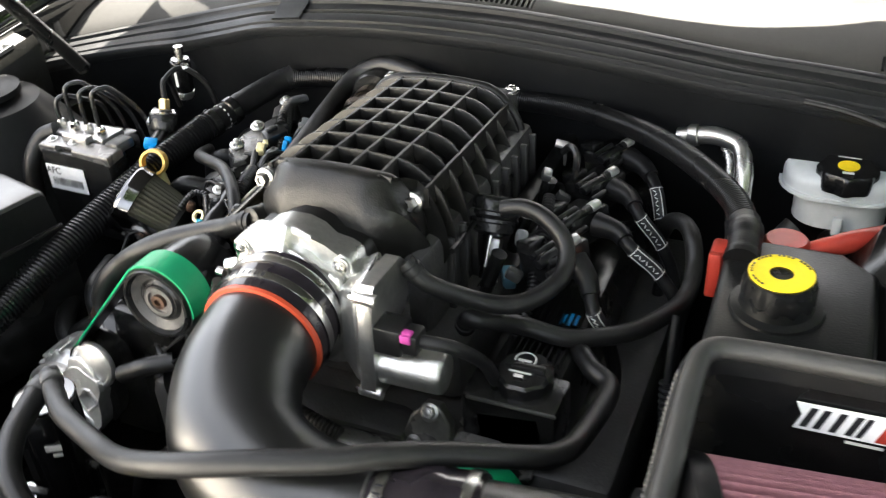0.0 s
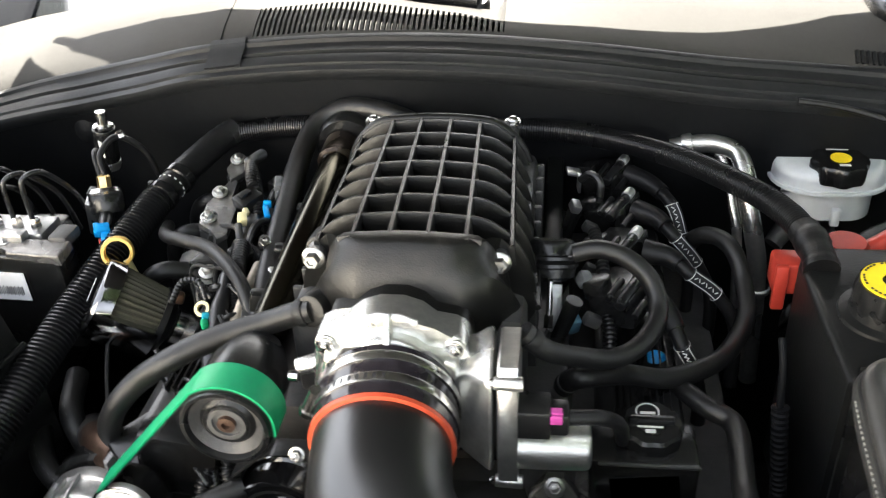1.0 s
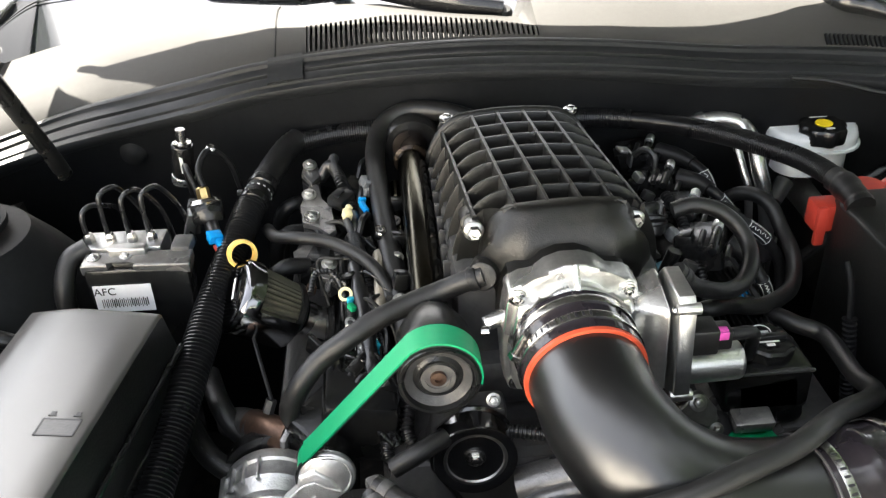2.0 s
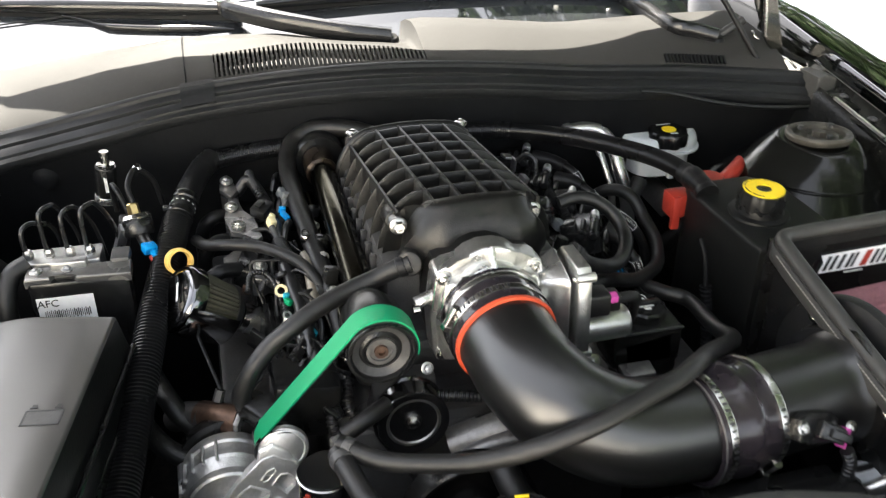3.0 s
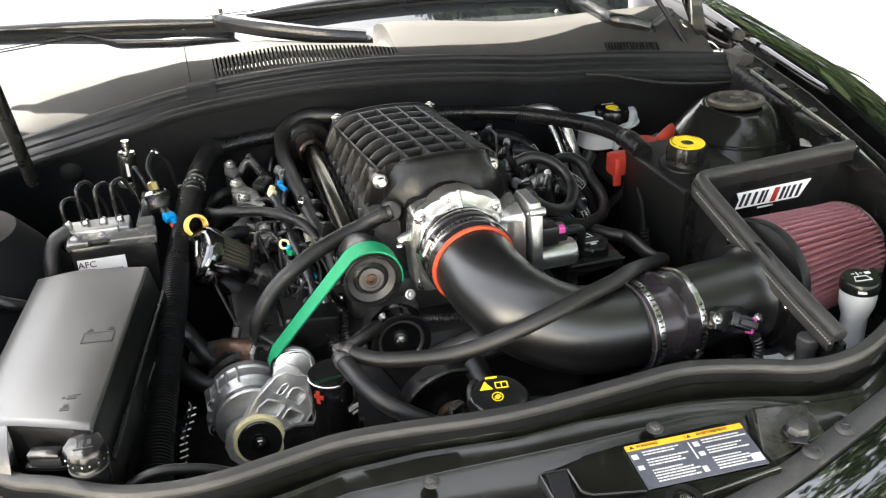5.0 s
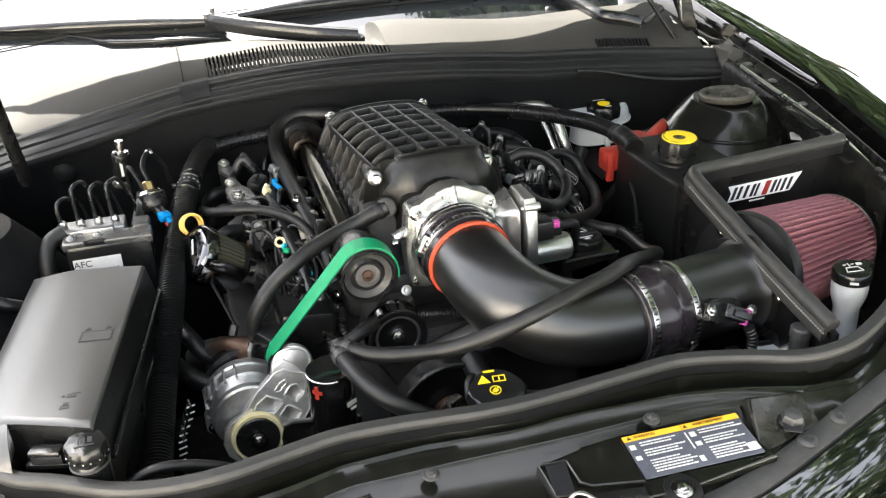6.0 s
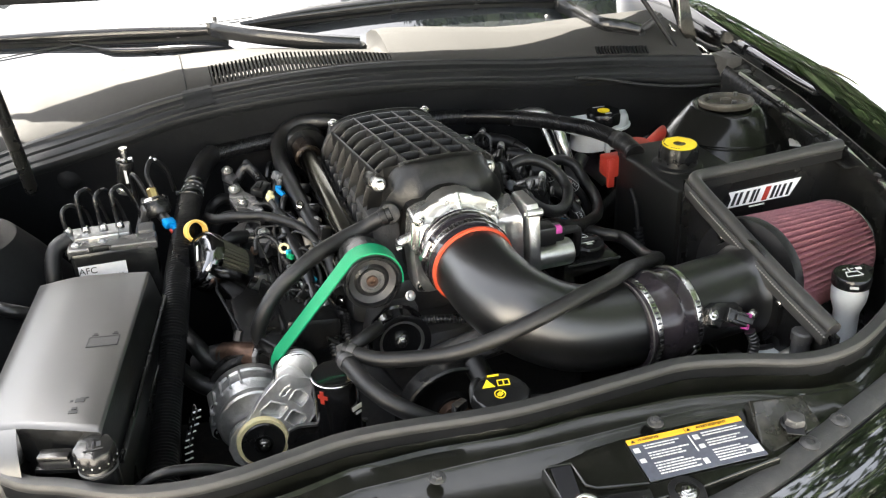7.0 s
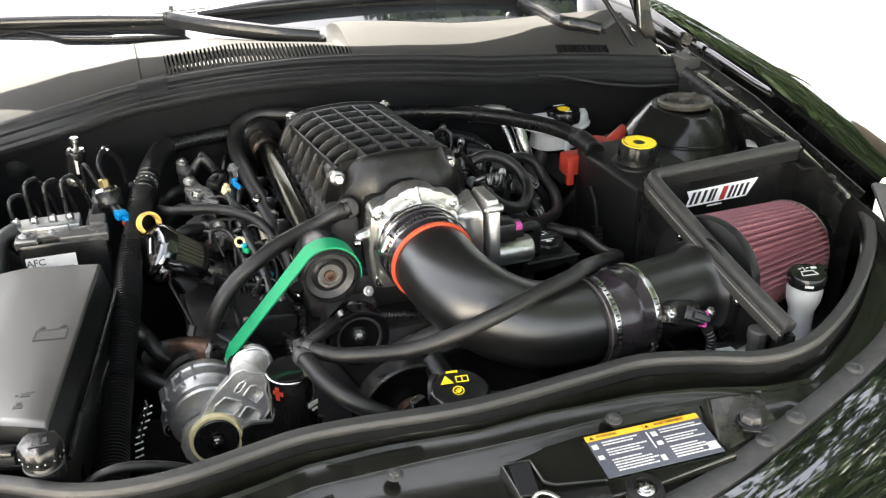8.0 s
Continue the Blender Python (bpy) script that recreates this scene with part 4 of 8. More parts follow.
bm.faces.new(va[::-1])
bm.faces.new(vb)
bmesh.ops.bevel(bm, geom=list(bm.edges), offset=0.006, segments=3, affect="EDGES", profile=0.5)
part("gear_housing", bm, ALU, body)
part("top_rib", box(BM(), (0.002, -0.088, 0.943), (0.0045, 0.03, 0.032), 0.0012, (-35, 0, 0)), ALU, body)
for x, z in ((-0.049, 0.932), (0.05, 0.932), (-0.05, 0.838), (0.05, 0.838)):
    part("screw_boss", cyl(BM(), (x, -0.06, z), (x, -0.09, z), 0.0095, 0.0085, 20, 0.001), ALU, body)
    part("screw", bolt(BM(), (x, -0.09, z), (0, -1, 0), 0.0048, 0.004), STEEL, body)
part("stop_lug", cyl(BM(), (-0.056, -0.075, 0.905), (-0.078, -0.08, 0.9), 0.008, 0.007, 16, 0.001), ALU, body)
part("stop_screw", cyl(BM(), (-0.075, -0.088, 0.898), (-0.082, -0.088, 0.898), 0.005, seg=12), STEEL, body)
mg = frame_of((0.087, -0.1, 0.888), (0, -1, 0.05), (0, 0.12, 0.99))
part("motor_cover", prism(BM(), [(-0.036, -0.052), (0.03, -0.054), (0.034, -0.046), (0.031, 0.046), (0.024, 0.054), (-0.024, 0.056), (-0.034, 0.046), (-0.038, -0.04)], mg @ Matrix.Translation((0, 0, -0.012)), 0.015, 0.0025), ALU, tb, "cast motor cover plate")
for u, v in ((0.029, 0.044), (0.03, -0.047)):
    part("screw_lug", cyl(BM(), mg @ Vector((u, v, -0.016)), mg @ Vector((u, v, 0.005)), 0.0055, 0.005, 14, 0.001), ALU, tb)
    part("cover_screw", bolt(BM(), mg @ Vector((u, v, 0.005)), mg.to_3x3() @ Vector((0, 0, 1)), 0.0032, 0.003, False), STEEL, tb)
part("motor", lathe(BM(), [(0, 0), (0.0185, 0), (0.0185, 0.062), (0.0175, 0.065), (0.0155, 0.0665), (0, 0.067)], (0.086, -0.113, 0.862), (1, 0.05, -0.02), 40), ALU, tb, "bright cylindrical motor")
con = part("connector", box(box(BM(), (0.106, -0.118, 0.897), (0.034, 0.026, 0.026), 0.003), (0.128, -0.118, 0.896), (0.016, 0.02, 0.02), 0.003), BLACK, tb, "black electrical plug")
part("lock_tab", box(box(BM(), (0.1255, -0.124, 0.906), (0.011, 0.007, 0.004), 0.001), (0.1255, -0.1285, 0.903), (0.011, 0.003, 0.008), 0.001), PINK, con, "magenta lock tab")
part("plug_wire", tube(BM(), spline([(0.134, -0.118, 0.896), (0.16, -0.11, 0.89), (0.175, -0.085, 0.86), (0.18, -0.07, 0.83)]), 0.006, 10), RUBBER, con)

it = thing("intake_tube", (0.08, -0.24, 0.84), "satin black curved intake tube with silicone couplers", "intake tube")
TP = spline([(0.001, -0.135, 0.888), (0.003, -0.16, 0.885), (0.01, -0.198, 0.877), (0.034, -0.237, 0.861), (0.075, -0.2545, 0.843), (0.12, -0.257, 0.833), (0.195, -0.25, 0.8255)], 10)
part("tube_body", tube(BM(), TP, lambda u: 0.0505 + 0.0025 * u, 40), TUBE, it)
n0 = (TP[4] - TP[0]).normalized()
ring = [(0.0505, 0.0), (0.0555, 0.001), (0.0562, 0.005), (0.0552, 0.0165), (0.0505, 0.018)]
part("coupler", lathe(BM(), [(0.05, -0.045), (0.0545, -0.044), (0.0548, -0.002), (0.0545, 0.002), (0.05, 0.002)], TP[3], n0, 48, hollow=True), mat("gloss_silicone", (0.018, 0.015, 0.018), 0.12, rv=0.04), it, "black silicone coupler")
part("coupler_edge", lathe(BM(), [(0.0508, 0.0), (0.0543, 0.0), (0.0543, 0.0038), (0.0508, 0.0042)], TP[3] + n0 * 0.0025, n0, 48, hollow=True), ORANGE, it, "orange silicone edge")


def clamp(a, axis, r, parent, screw_at=None):
    d = Vector(axis).normalized()
    c = part("hose_clamp", lathe(BM(), [(r, -0.0042), (r + 0.001, -0.0042), (r + 0.0012, -0.0036), (r + 0.0012, 0.0036), (r + 0.001, 0.0042), (r, 0.0042)], a, d, 48, hollow=True), STEEL, parent, "stainless steel hose clamp")
    if screw_at:
        s = Vector(screw_at)
        w = d.cross(s - Vector(a)).normalized()
        part("clamp_screw", cyl(cyl(BM(), s - w * 0.011, s + w * 0.011, 0.0052, seg=14), s + w * 0.011, s + w * 0.016, 0.0065, seg=6), STEEL, c)
        for k in range(22):
            t_ = radians(-70 + k * 6.5)
            o = (s - Vector(a) - d * d.dot(s - Vector(a))).normalized()
            o = o * math.cos(t_) + d.cross(o) * math.sin(t_)
            e = d.cross(o)
            bm = prism(BM(), [(-0.001, -0.0026), (0.001, -0.0026), (0.001, 0.0026), (-0.001, 0.0026)], frame_of(Vector(a) + o * (r + 0.0011), e, d), 0.0004)
            part("band_slot", bm, INK, c)
    return c


clamp(TP[3] - n0 * 0.012, n0, 0.055, it, TP[3] - n0 * 0.012 + Vector((-0.052, -0.0, 0.024)))
clamp(TP[3] - n0 * 0.033, n0, 0.055, it)
e0 = Vector((0.197, -0.25, 0.8255))
e1 = Vector((0.275, -0.238, 0.824))
ax = (e1 - e0).normalized()
part("end_coupler", lathe(BM(), [(0.052, -0.012), (0.0568, -0.011), (0.0575, -0.006), (0.0571, 0.012), (0.0591, 0.02), (0.0605, 0.029), (0.0591, 0.036), (0.0571, 0.042), (0.0575, 0.06), (0.0568, 0.066), (0.052, 0.067)], e0 - ax * 0.031, ax, 56, hollow=True), bpy.data.materials["gloss_silicone"], it, "glossy black silicone coupler")
clamp(e0 - ax * 0.032, ax, 0.0578, it, Vector((0.172, -0.304, 0.84)))
clamp(e0 + ax * 0.028, ax, 0.0578, it, e0 + ax * 0.028 + Vector((0.006, -0.05, -0.03)))
part("sensor_tube", tube(BM(), spline([e0 + ax * 0.03, e1, (0.31, -0.235, 0.8245), (0.345, -0.232, 0.825)], 6), lambda u: 0.0528 + (0.012 * max(0, (u - 0.8) / 0.2) ** 1.5), 40), TUBE, it)
part("stitched_edge", lathe(BM(), [(0.0576, -0.0012), (0.0585, 0), (0.0576, 0.0012)], e0 - ax * 0.0415, ax, 60, hollow=True), GREYP, it)

mas = thing("airflow_sensor", (0.275, -0.29, 0.83), "black plug-in airflow sensor with magenta lock on the tube", "sensor")
part("sensor_base", prism(BM(), [(-0.026, -0.012), (-0.012, -0.017), (0.02, -0.016), (0.03, -0.006), (0.03, 0.008), (0.018, 0.014), (-0.014, 0.014), (-0.026, 0.008)], frame_of((0.264, -0.292, 0.838), (1, 0.2, -0.3), (0.25, 0.5, 0.9)), 0.012, 0.002), BLACK, mas)
sf = frame_of((0.272, -0.3, 0.84), (0.9, -0.25, -0.4), (0.3, 0.45, 0.85))
part("sensor_plug", prism(BM(), [(-0.012, -0.008), (0.016, -0.008), (0.016, 0.007), (0.01, 0.009), (-0.012, 0.009)], sf @ Matrix.Translation((0.004, -0.002, 0)), 0.014, 0.002), BLACK, mas)
part("plug_latch", prism(BM(), [(-0.002, -0.004), (0.02, -0.004), (0.02, 0.004), (-0.002, 0.004)], sf @ Matrix.Translation((0.004, -0.002, 0.014)), 0.004, 0.001), BLACK, mas)
for k in (-1, 1):
    part("plug_rib", prism(BM(), [(-0.01, -0.001), (0.014, -0.001), (0.014, 0.001), (-0.01, 0.001)], sf @ Matrix.Translation((0.004, k * 0.006 - 0.002, 0.014)), 0.002, 0.0005), BLACK, mas)
part("lock_tab", prism(BM(), [(0.02, -0.012), (0.026, -0.012), (0.026, 0.008), (0.02, 0.008)], sf, 0.009, 0.001), PINK, mas, "magenta lock tab")
for p in ((0.247, -0.305, 0.848), (0.307, -0.3, 0.832)):
    part("sensor_screw", bolt(BM(), p, (0.1, -0.8, 0.5), 0.0046, 0.004), STEEL, mas)
part("sensor_wire", tube(BM(), spline([(0.292, -0.318, 0.822), (0.297, -0.322, 0.808), (0.298, -0.322, 0.79), (0.315, -0.318, 0.772)]), 0.0062, 10, wave=0.0006), LOOM, mas)
part("wire_branch", tube(BM(), spline([(0.297, -0.322, 0.8), (0.312, -0.32, 0.795), (0.33, -0.315, 0.79)]), 0.0035, 8), RUBBER, mas)

# ---- air filter box ----
ab = thing("filter_box", (0.45, -0.2, 0.7), "black sheet metal filter box with foam edge", "filter box")
part("side_wall", prism(BM(), [(-0.09, 0.70), (-0.40, 0.70), (-0.40, 0.848), (-0.09, 0.916)], Matrix(((0, 0, 1, 0.346), (1, 0, 0, 0), (0, 1, 0, 0), (0, 0, 0, 1))), 0.004), BLACK, ab)
part("rear_wall", prism(BM(), [(0.346, 0.70), (0.62, 0.70), (0.62, 0.922), (0.346, 0.914)], Matrix(((1, 0, 0, 0), (0, 0, 1, -0.0725), (0, 1, 0, 0), (0, 0, 0, 1))), 0.004), BLACK, ab)
part("floor", box(BM(), (0.48, -0.22, 0.70), (0.27, 0.3, 0.004)), BLACK, ab)
part("end_wall", prism(BM(), [(-0.07, 0.70), (-0.33, 0.70), (-0.33, 0.86), (-0.07, 0.92)], Matrix(((0, 0, 1, 0.612), (1, 0, 0, 0), (0, 1, 0, 0), (0, 0, 0, 1))), 0.004), BLACK, ab)
FE = spline([(0.346, -0.392, 0.855), (0.346, -0.3, 0.872), (0.346, -0.19, 0.897), (0.346, -0.115, 0.915), (0.353, -0.083, 0.92), (0.385, -0.073, 0.919), (0.46, -0.073, 0.922), (0.55, -0.073, 0.926), (0.604, -0.073, 0.928)], 8)
part("foam_edge", strip(BM(), FE, [(0.0088 * math.cos(k * math.pi / 8) - 0.001, 0.0088 * math.sin(k * math.pi / 8)) for k in range(16)]), FOAM, ab, "soft grey rubber bulb seal")
part("seal_skirt", strip(BM(), FE, [(0.004, -0.021), (0.0105, -0.021), (0.0122, -0.009), (0.0098, -0.003), (0.004, -0.003)]), FOAM, ab)
part("inner_skirt", strip(BM(), FE, [(-0.0065, -0.02), (-0.0035, -0.02), (-0.0035, -0.006), (-0.0065, -0.006)]), RUBBER, ab)
end = FE[0]
# Flat black disc imitates the shaded hollow at the seal's end
part("hollow_shade", lathe(BM(), [(0, 0.0004), (0.0062, 0.0004), (0.0062, -0.001)], end + Vector((0.001, 0, 0)), (0, -1, -0.18), 20), INK, ab, "flat black disc for the shaded hollow")
bm = BM()
for p in even([q + Vector((-0.0116, 0, -0.0072)) for q in FE if q.y < -0.1], 0.0045):
    box(bm, p, (0.0012, 0.0026, 0.0014))
part("seal_stitching", bm, mat("pale_thread", (0.2, 0.195, 0.18), 0.7), ab, "pale stitching")
for p in ((0.3445, -0.172, 0.872), (0.3445, -0.232, 0.884), (0.3445, -0.301, 0.842)):
    part("panel_screw", bolt(BM(), p, (-1, 0, 0), 0.0045, 0.004), STEEL, ab)
part("flange", lathe(BM(), [(0.052, 0.0), (0.07, 0.0), (0.0705, 0.004), (0.052, 0.004)], (0.341, -0.233, 0.825), (1, 0.02, 0), 48, hollow=True), BLACK, ab)
# badge: white slanted plate with plain dark strokes in place of its lettering
bd = thing("badge", (0.478, -0.0735, 0.872), "white slanted badge with black and red strokes", "badge")
mb = frame_of((0.479, -0.0745, 0.872), (1, 0.0, 0.02), (0.0, 0, 1))
part("plate", prism(BM(), [(-0.06, -0.0125), (-0.055, 0.001), (-0.06, 0.0125), (0.063, 0.0145), (0.045, -0.012)], mb, 0.0008), WHITE, bd)
shear = Matrix(((1, 0.35, 0, 0), (0, 1, 0, 0), (0, 0, 1, 0.0008), (0, 0, 0, 1)))
for x, w in ((-0.05, 0.005), (-0.041, 0.005), (-0.03, 0.005), (-0.019, 0.005), (-0.012, 0.004), (0.016, 0.005), (0.024, 0.004), (0.033, 0.005), (0.043, 0.005)):
    part("dark_stroke", bars(BM(), mb @ shear, [(x, 0, w, 0.019)]), INK, bd)
part("red_stroke", bars(BM(), mb @ shear, [(0.004, 0.0, 0.009, 0.021)]), RED, bd, "red stroke")
part("small_bar", bars(BM(), mb, [(-0.01, -0.0165, 0.026, 0.0025)]), PRINT, bd)

af = thing("air_filter", (0.45, -0.235, 0.82), "conical air filter with pleated dark red gauze", "air filter")
FA, FD = Vector((0.372, -0.203, 0.8247)), Vector((0.94, 0.3, -0.1)).normalized()
part("rubber_base", lathe(BM(), [(0.05, -0.04), (0.052, -0.02), (0.066, -0.016), (0.0785, -0.014), (0.08, -0.008), (0.079, 0.002), (0.075, 0.004), (0, 0.004)], FA, FD, 56), RUBBER, af, "black rubber base ring")
bm = BM()
q = FD.to_track_quat("Z", "Y").to_matrix()
NP = 56
r0, r1, L = 0.0785, 0.067, 0.189
ra, rb = [], []
for i in range(NP * 4):
    a = 2 * math.pi * i / (NP * 4)
    w = (0.0, 0.0065, 0.0105, 0.0065)[i % 4]
    ra.append(bm.verts.new(FA + FD * 0.002 + q @ Vector(((r0 - w) * math.cos(a), (r0 - w) * math.sin(a), 0))))
    rb.append(bm.verts.new(FA + FD * (0.002 + L) + q @ Vector(((r1 - w) * math.cos(a), (r1 - w) * math.sin(a), 0))))
for i in range(NP * 4):
    j = (i + 1) % (NP * 4)
    bm.faces.new((ra[i], ra[j], rb[j], rb[i]))
bm.faces.new(rb)
part("pleats", bm, PLEAT, af, "dark red pleated gauze", 25)
part("end_cap", lathe(BM(), [(0.0655, -0.001), (0.0683, -0.001), (0.0688, 0.001), (0.0683, 0.0035), (0.064, 0.005), (0, 0.005)], FA + FD * L, FD, 64), STEEL, af, "bright metal end cap")

# ---- coolant tank with yellow cap ----
ct = thing("coolant_tank", (0.4, 0.03, 0.7), "black coolant tank with yellow-topped filler cap", "coolant tank")
bm = BM()
prism(bm, [(0.343, -0.062), (0.47, -0.064), (0.47, 0.10), (0.44, 0.13), (0.35, 0.13), (0.340, 0.1)], Matrix.Translation((0, 0, 0.66)), 0.235, 0.008)
part("tank", bm, TANK, ct)
part("neck", lathe(BM(), [(0.0365, 0), (0.038, 0.003), (0.037, 0.006), (0.03, 0.008), (0.028, 0.016), (0.025, 0.0)], (0.392, 0.022, 0.893), (0, -0.05, 1), 40, hollow=True), TANK, ct)
cp = part("cap", lathe(BM(), [(0.0275, 0), (0.0288, 0.001), (0.0288, 0.017), (0.0272, 0.022), (0.0268, 0.0255), (0, 0.0255)], (0.392, 0.022, 0.904), (0, -0.05, 1), 96, 12, 0.022), BLACK, ct, "black ribbed cap")
part("cap_disc", lathe(BM(), [(0.0095, 0.0258), (0.0256, 0.0258), (0.0256, 0.0268), (0.0095, 0.0268)], (0.392, 0.022, 0.904), (0, -0.05, 1), 48, hollow=True), YELLOW, cp, "yellow warning disc")
bm = BM()
for k in range(26):
    a = radians(k * 9 + 20)
    if k % 5:
        box(bm, (0.392 + 0.0232 * math.cos(a), 0.0205 + 0.0232 * math.sin(a), 0.9315 + 0.00116 * math.sin(a)), (0.0016, 0.0022, 0.0006), rot=(0, 0, math.degrees(a)))
part("cap_print", bm, INK, cp)

# ---- brake fluid reservoir and booster ----
br = thing("brake_reservoir", (0.44, 0.36, 0.78), "milky plastic brake fluid reservoir with black cap", "brake reservoir")
part("lower_tank", prism(BM(), rounded(0.386, 0.486, 0.338, 0.436, 0.034), Matrix.Translation((0, 0, 0.799)), 0.044, 0.004), MILKY, br)
part("upper_tank", prism(BM(), rounded(0.37, 0.498, 0.328, 0.45, 0.046), Matrix.Translation((0, 0, 0.84)), 0.024, 0.012), MILKY, br)
part("rear_dome", prism(BM(), rounded(0.392, 0.488, 0.388, 0.446, 0.02), Matrix.Translation((0, 0, 0.852)), 0.018, 0.009), MILKY, br)
part("tank_seam", prism(BM(), rounded(0.3665, 0.5015, 0.3245, 0.4535, 0.048), Matrix.Translation((0, 0, 0.8385)), 0.004, 0.001), MILKY, br)
part("spout", cyl(BM(), (0.392, 0.34, 0.795), (0.372, 0.322, 0.775), 0.013, 0.011, 16), GREYP, br)
part("clip_tab", box(box(BM(), (0.443, 0.447, 0.872), (0.016, 0.006, 0.02), 0.002), (0.448, 0.443, 0.88), (0.01, 0.012, 0.004), 0.001), MILKY, br)
part("level_lug", box(BM(), (0.436, 0.324, 0.812), (0.01, 0.008, 0.022), 0.002), MILKY, br)
cp = part("cap", lathe(BM(), [(0.03, -0.004), (0.031, 0.0), (0.031, 0.0145), (0.0285, 0.018), (0, 0.018)], (0.437, 0.349, 0.857), (0, -0.05, 1), 64, 8, 0.05), BLACK, br, "black lobed cap")
part("cap_disc", lathe(BM(), [(0, 0.0182), (0.0115, 0.0182), (0.0115, 0.019), (0, 0.019)], (0.437, 0.349, 0.857), (0, -0.05, 1), 32), YELLOW, cp, "yellow round mark")
for bar_ in ((0.0, 0.02, 0.024, 0.004), (0.0, -0.02, 0.012, 0.005)):
    part("cap_print", bars(BM(), Matrix.Translation((0.437, 0.349, 0.876)), [bar_]), PRINT, cp)
part("master_cylinder", cyl(BM(), (0.44, 0.41, 0.755), (0.44, 0.25, 0.745), 0.02, 0.018, 24, 0.003), ALU_DULL, br)
bb = thing("brake_booster", (0.44, 0.4, 0.65), "round black brake booster on the bulkhead", "brake booster")
part("shell", lathe(BM(), [(0, 0), (0.05, 0.0), (0.1, 0.02), (0.122, 0.035), (0.124, 0.045), (0.12, 0.05), (0, 0.05)], (0.425, 0.422, 0.742), (0, 1, 0), 56), BLACK, bb)
part("crimped_rim", lathe(BM(), [(0.119, 0.034), (0.1255, 0.036), (0.1265, 0.041), (0.1245, 0.0455), (0.119, 0.046)], (0.425, 0.422, 0.742), (0, 1, 0), 56, hollow=True), GREYP, bb)
part("vacuum_port", lathe(BM(), [(0.012, 0), (0.011, 0.015), (0.014, 0.017), (0.014, 0.024), (0.008, 0.026), (0, 0.026)], (0.375, 0.41, 0.815), (-0.4, -1, 0.1), 20), GREYP, bb)

# red terminal cover and cable
rt = thing("terminal_cover", (0.335, 0.12, 0.82), "red plastic battery terminal cover with red cable", "terminal cover")
part("cover", box(BM(), (0.345, 0.132, 0.863), (0.04, 0.03, 0.034), 0.004), RED, rt)
part("cover_tab", box(BM(), (0.331, 0.116, 0.856), (0.012, 0.008, 0.048), 0.002), RED, rt)
part("round_cover", lathe(BM(), [(0, 0), (0.021, 0), (0.021, 0.022), (0.018, 0.026), (0, 0.026)], (0.39, 0.14, 0.868), (0, 0, 1), 28), RED, rt)
part("cable", tube(BM(), spline([(0.405, 0.14, 0.878), (0.425, 0.15, 0.884), (0.455, 0.175, 0.885), (0.49, 0.22, 0.87), (0.51, 0.27, 0.83)]), 0.0105, 14), RED, rt, "thick red cable")

# ---- strut tower ----
cl_ = thing("spring_clip", (0.63, 0.046, 0.885), "bright metal spring clip on the fender ledge", "clip")
cm = Matrix.Translation((0.630, 0.046, 0.884)) @ Euler((radians(8), radians(6), radians(-20))).to_matrix().to_4x4()
part("clip_plate", prism(BM(), [(-0.017, -0.009), (0.016, -0.011), (0.018, 0.008), (-0.013, 0.012)], cm, 0.003, 0.001), mat("galvanised_steel", (0.62, 0.62, 0.6), 0.45, 0.4, vary=0.2), cl_)
part("clip_tongue", prism(BM(), [(-0.006, -0.005), (0.007, -0.006), (0.008, 0.004), (-0.005, 0.005)], cm @ Matrix.Translation((0, 0, 0.003)), 0.002, 0.0008), ALU_DULL, cl_)
st = thing("strut_tower", (0.555, 0.145, 0.8), "black painted strut tower with rubber mount ring", "strut tower")
part("tower", lathe(BM(), [(0.2, -0.2), (0.155, -0.115), (0.13, -0.088), (0.088, -0.045), (0.06, -0.016), (0.05, -0.012), (0.036, -0.014), (0, -0.014)], (0.555, 0.145, 0.943), (0, -0.04, 1), 56), TOWER, st)
part("mount_ring", lathe(BM(), [(0.042, -0.008), (0.0445, -0.005), (0.045, 0.0), (0.043, 0.003), (0.0385, 0.0035), (0.035, 0.001), (0.034, -0.008)], (0.553, 0.143, 0.939), (0, 0.07, 1), 56, hollow=True), BROWN, st, "grey-brown rubber mount ring")
part("mount_plate", lathe(BM(), [(0.034, -0.006), (0.026, -0.003), (0.02, -0.006), (0.0, -0.006)], (0.555, 0.145, 0.939), (0, 0.07, 1), 40), BROWN, st)
part("top_nut", lathe(BM(), [(0.017, -0.006), (0.016, 0.0), (0.01, 0.001), (0.01, 0.008), (0.0, 0.009)], (0.553, 0.143, 0.934), (0, 0.07, 1), 6), BROWN, st)
for k in range(3):
    q = Vector((0.555 + 0.026 * math.cos(k * 2.1 + 0.4), 0.145 + 0.026 * math.sin(k * 2.1 + 0.4), 0.94))
    part("mount_stud", lathe(BM(), [(0.004, 0), (0.004, 0.006), (0, 0.006)], q, (0, -0.04, 1), 6), GREYP, st)
part("tower_seam", tube(BM(), [(0.555 + 0.098 * math.cos(radians(a)), 0.145 + 0.098 * math.sin(radians(a)), 0.891) for a in range(-150, 100, 10)], 0.0012, 6), TOWER, st)
part("label", box(BM(), (0.672, 0.108, 0.898), (0.034, 0.02, 0.001), rot=(0, 15, -15)), WHITE, st, "small white sticker")
st2 = thing("strut_tower", (-0.6, 0.145, 0.8), "black painted strut tower under a plastic cover", "strut tower")
part("tower", lathe(BM(), [(0.19, -0.22), (0.15, -0.13), (0.1, -0.05), (0.07, -0.01), (0, 0)], (-0.62, 0.145, 0.915), (0, -0.04, 1), 48), DARK, st2)
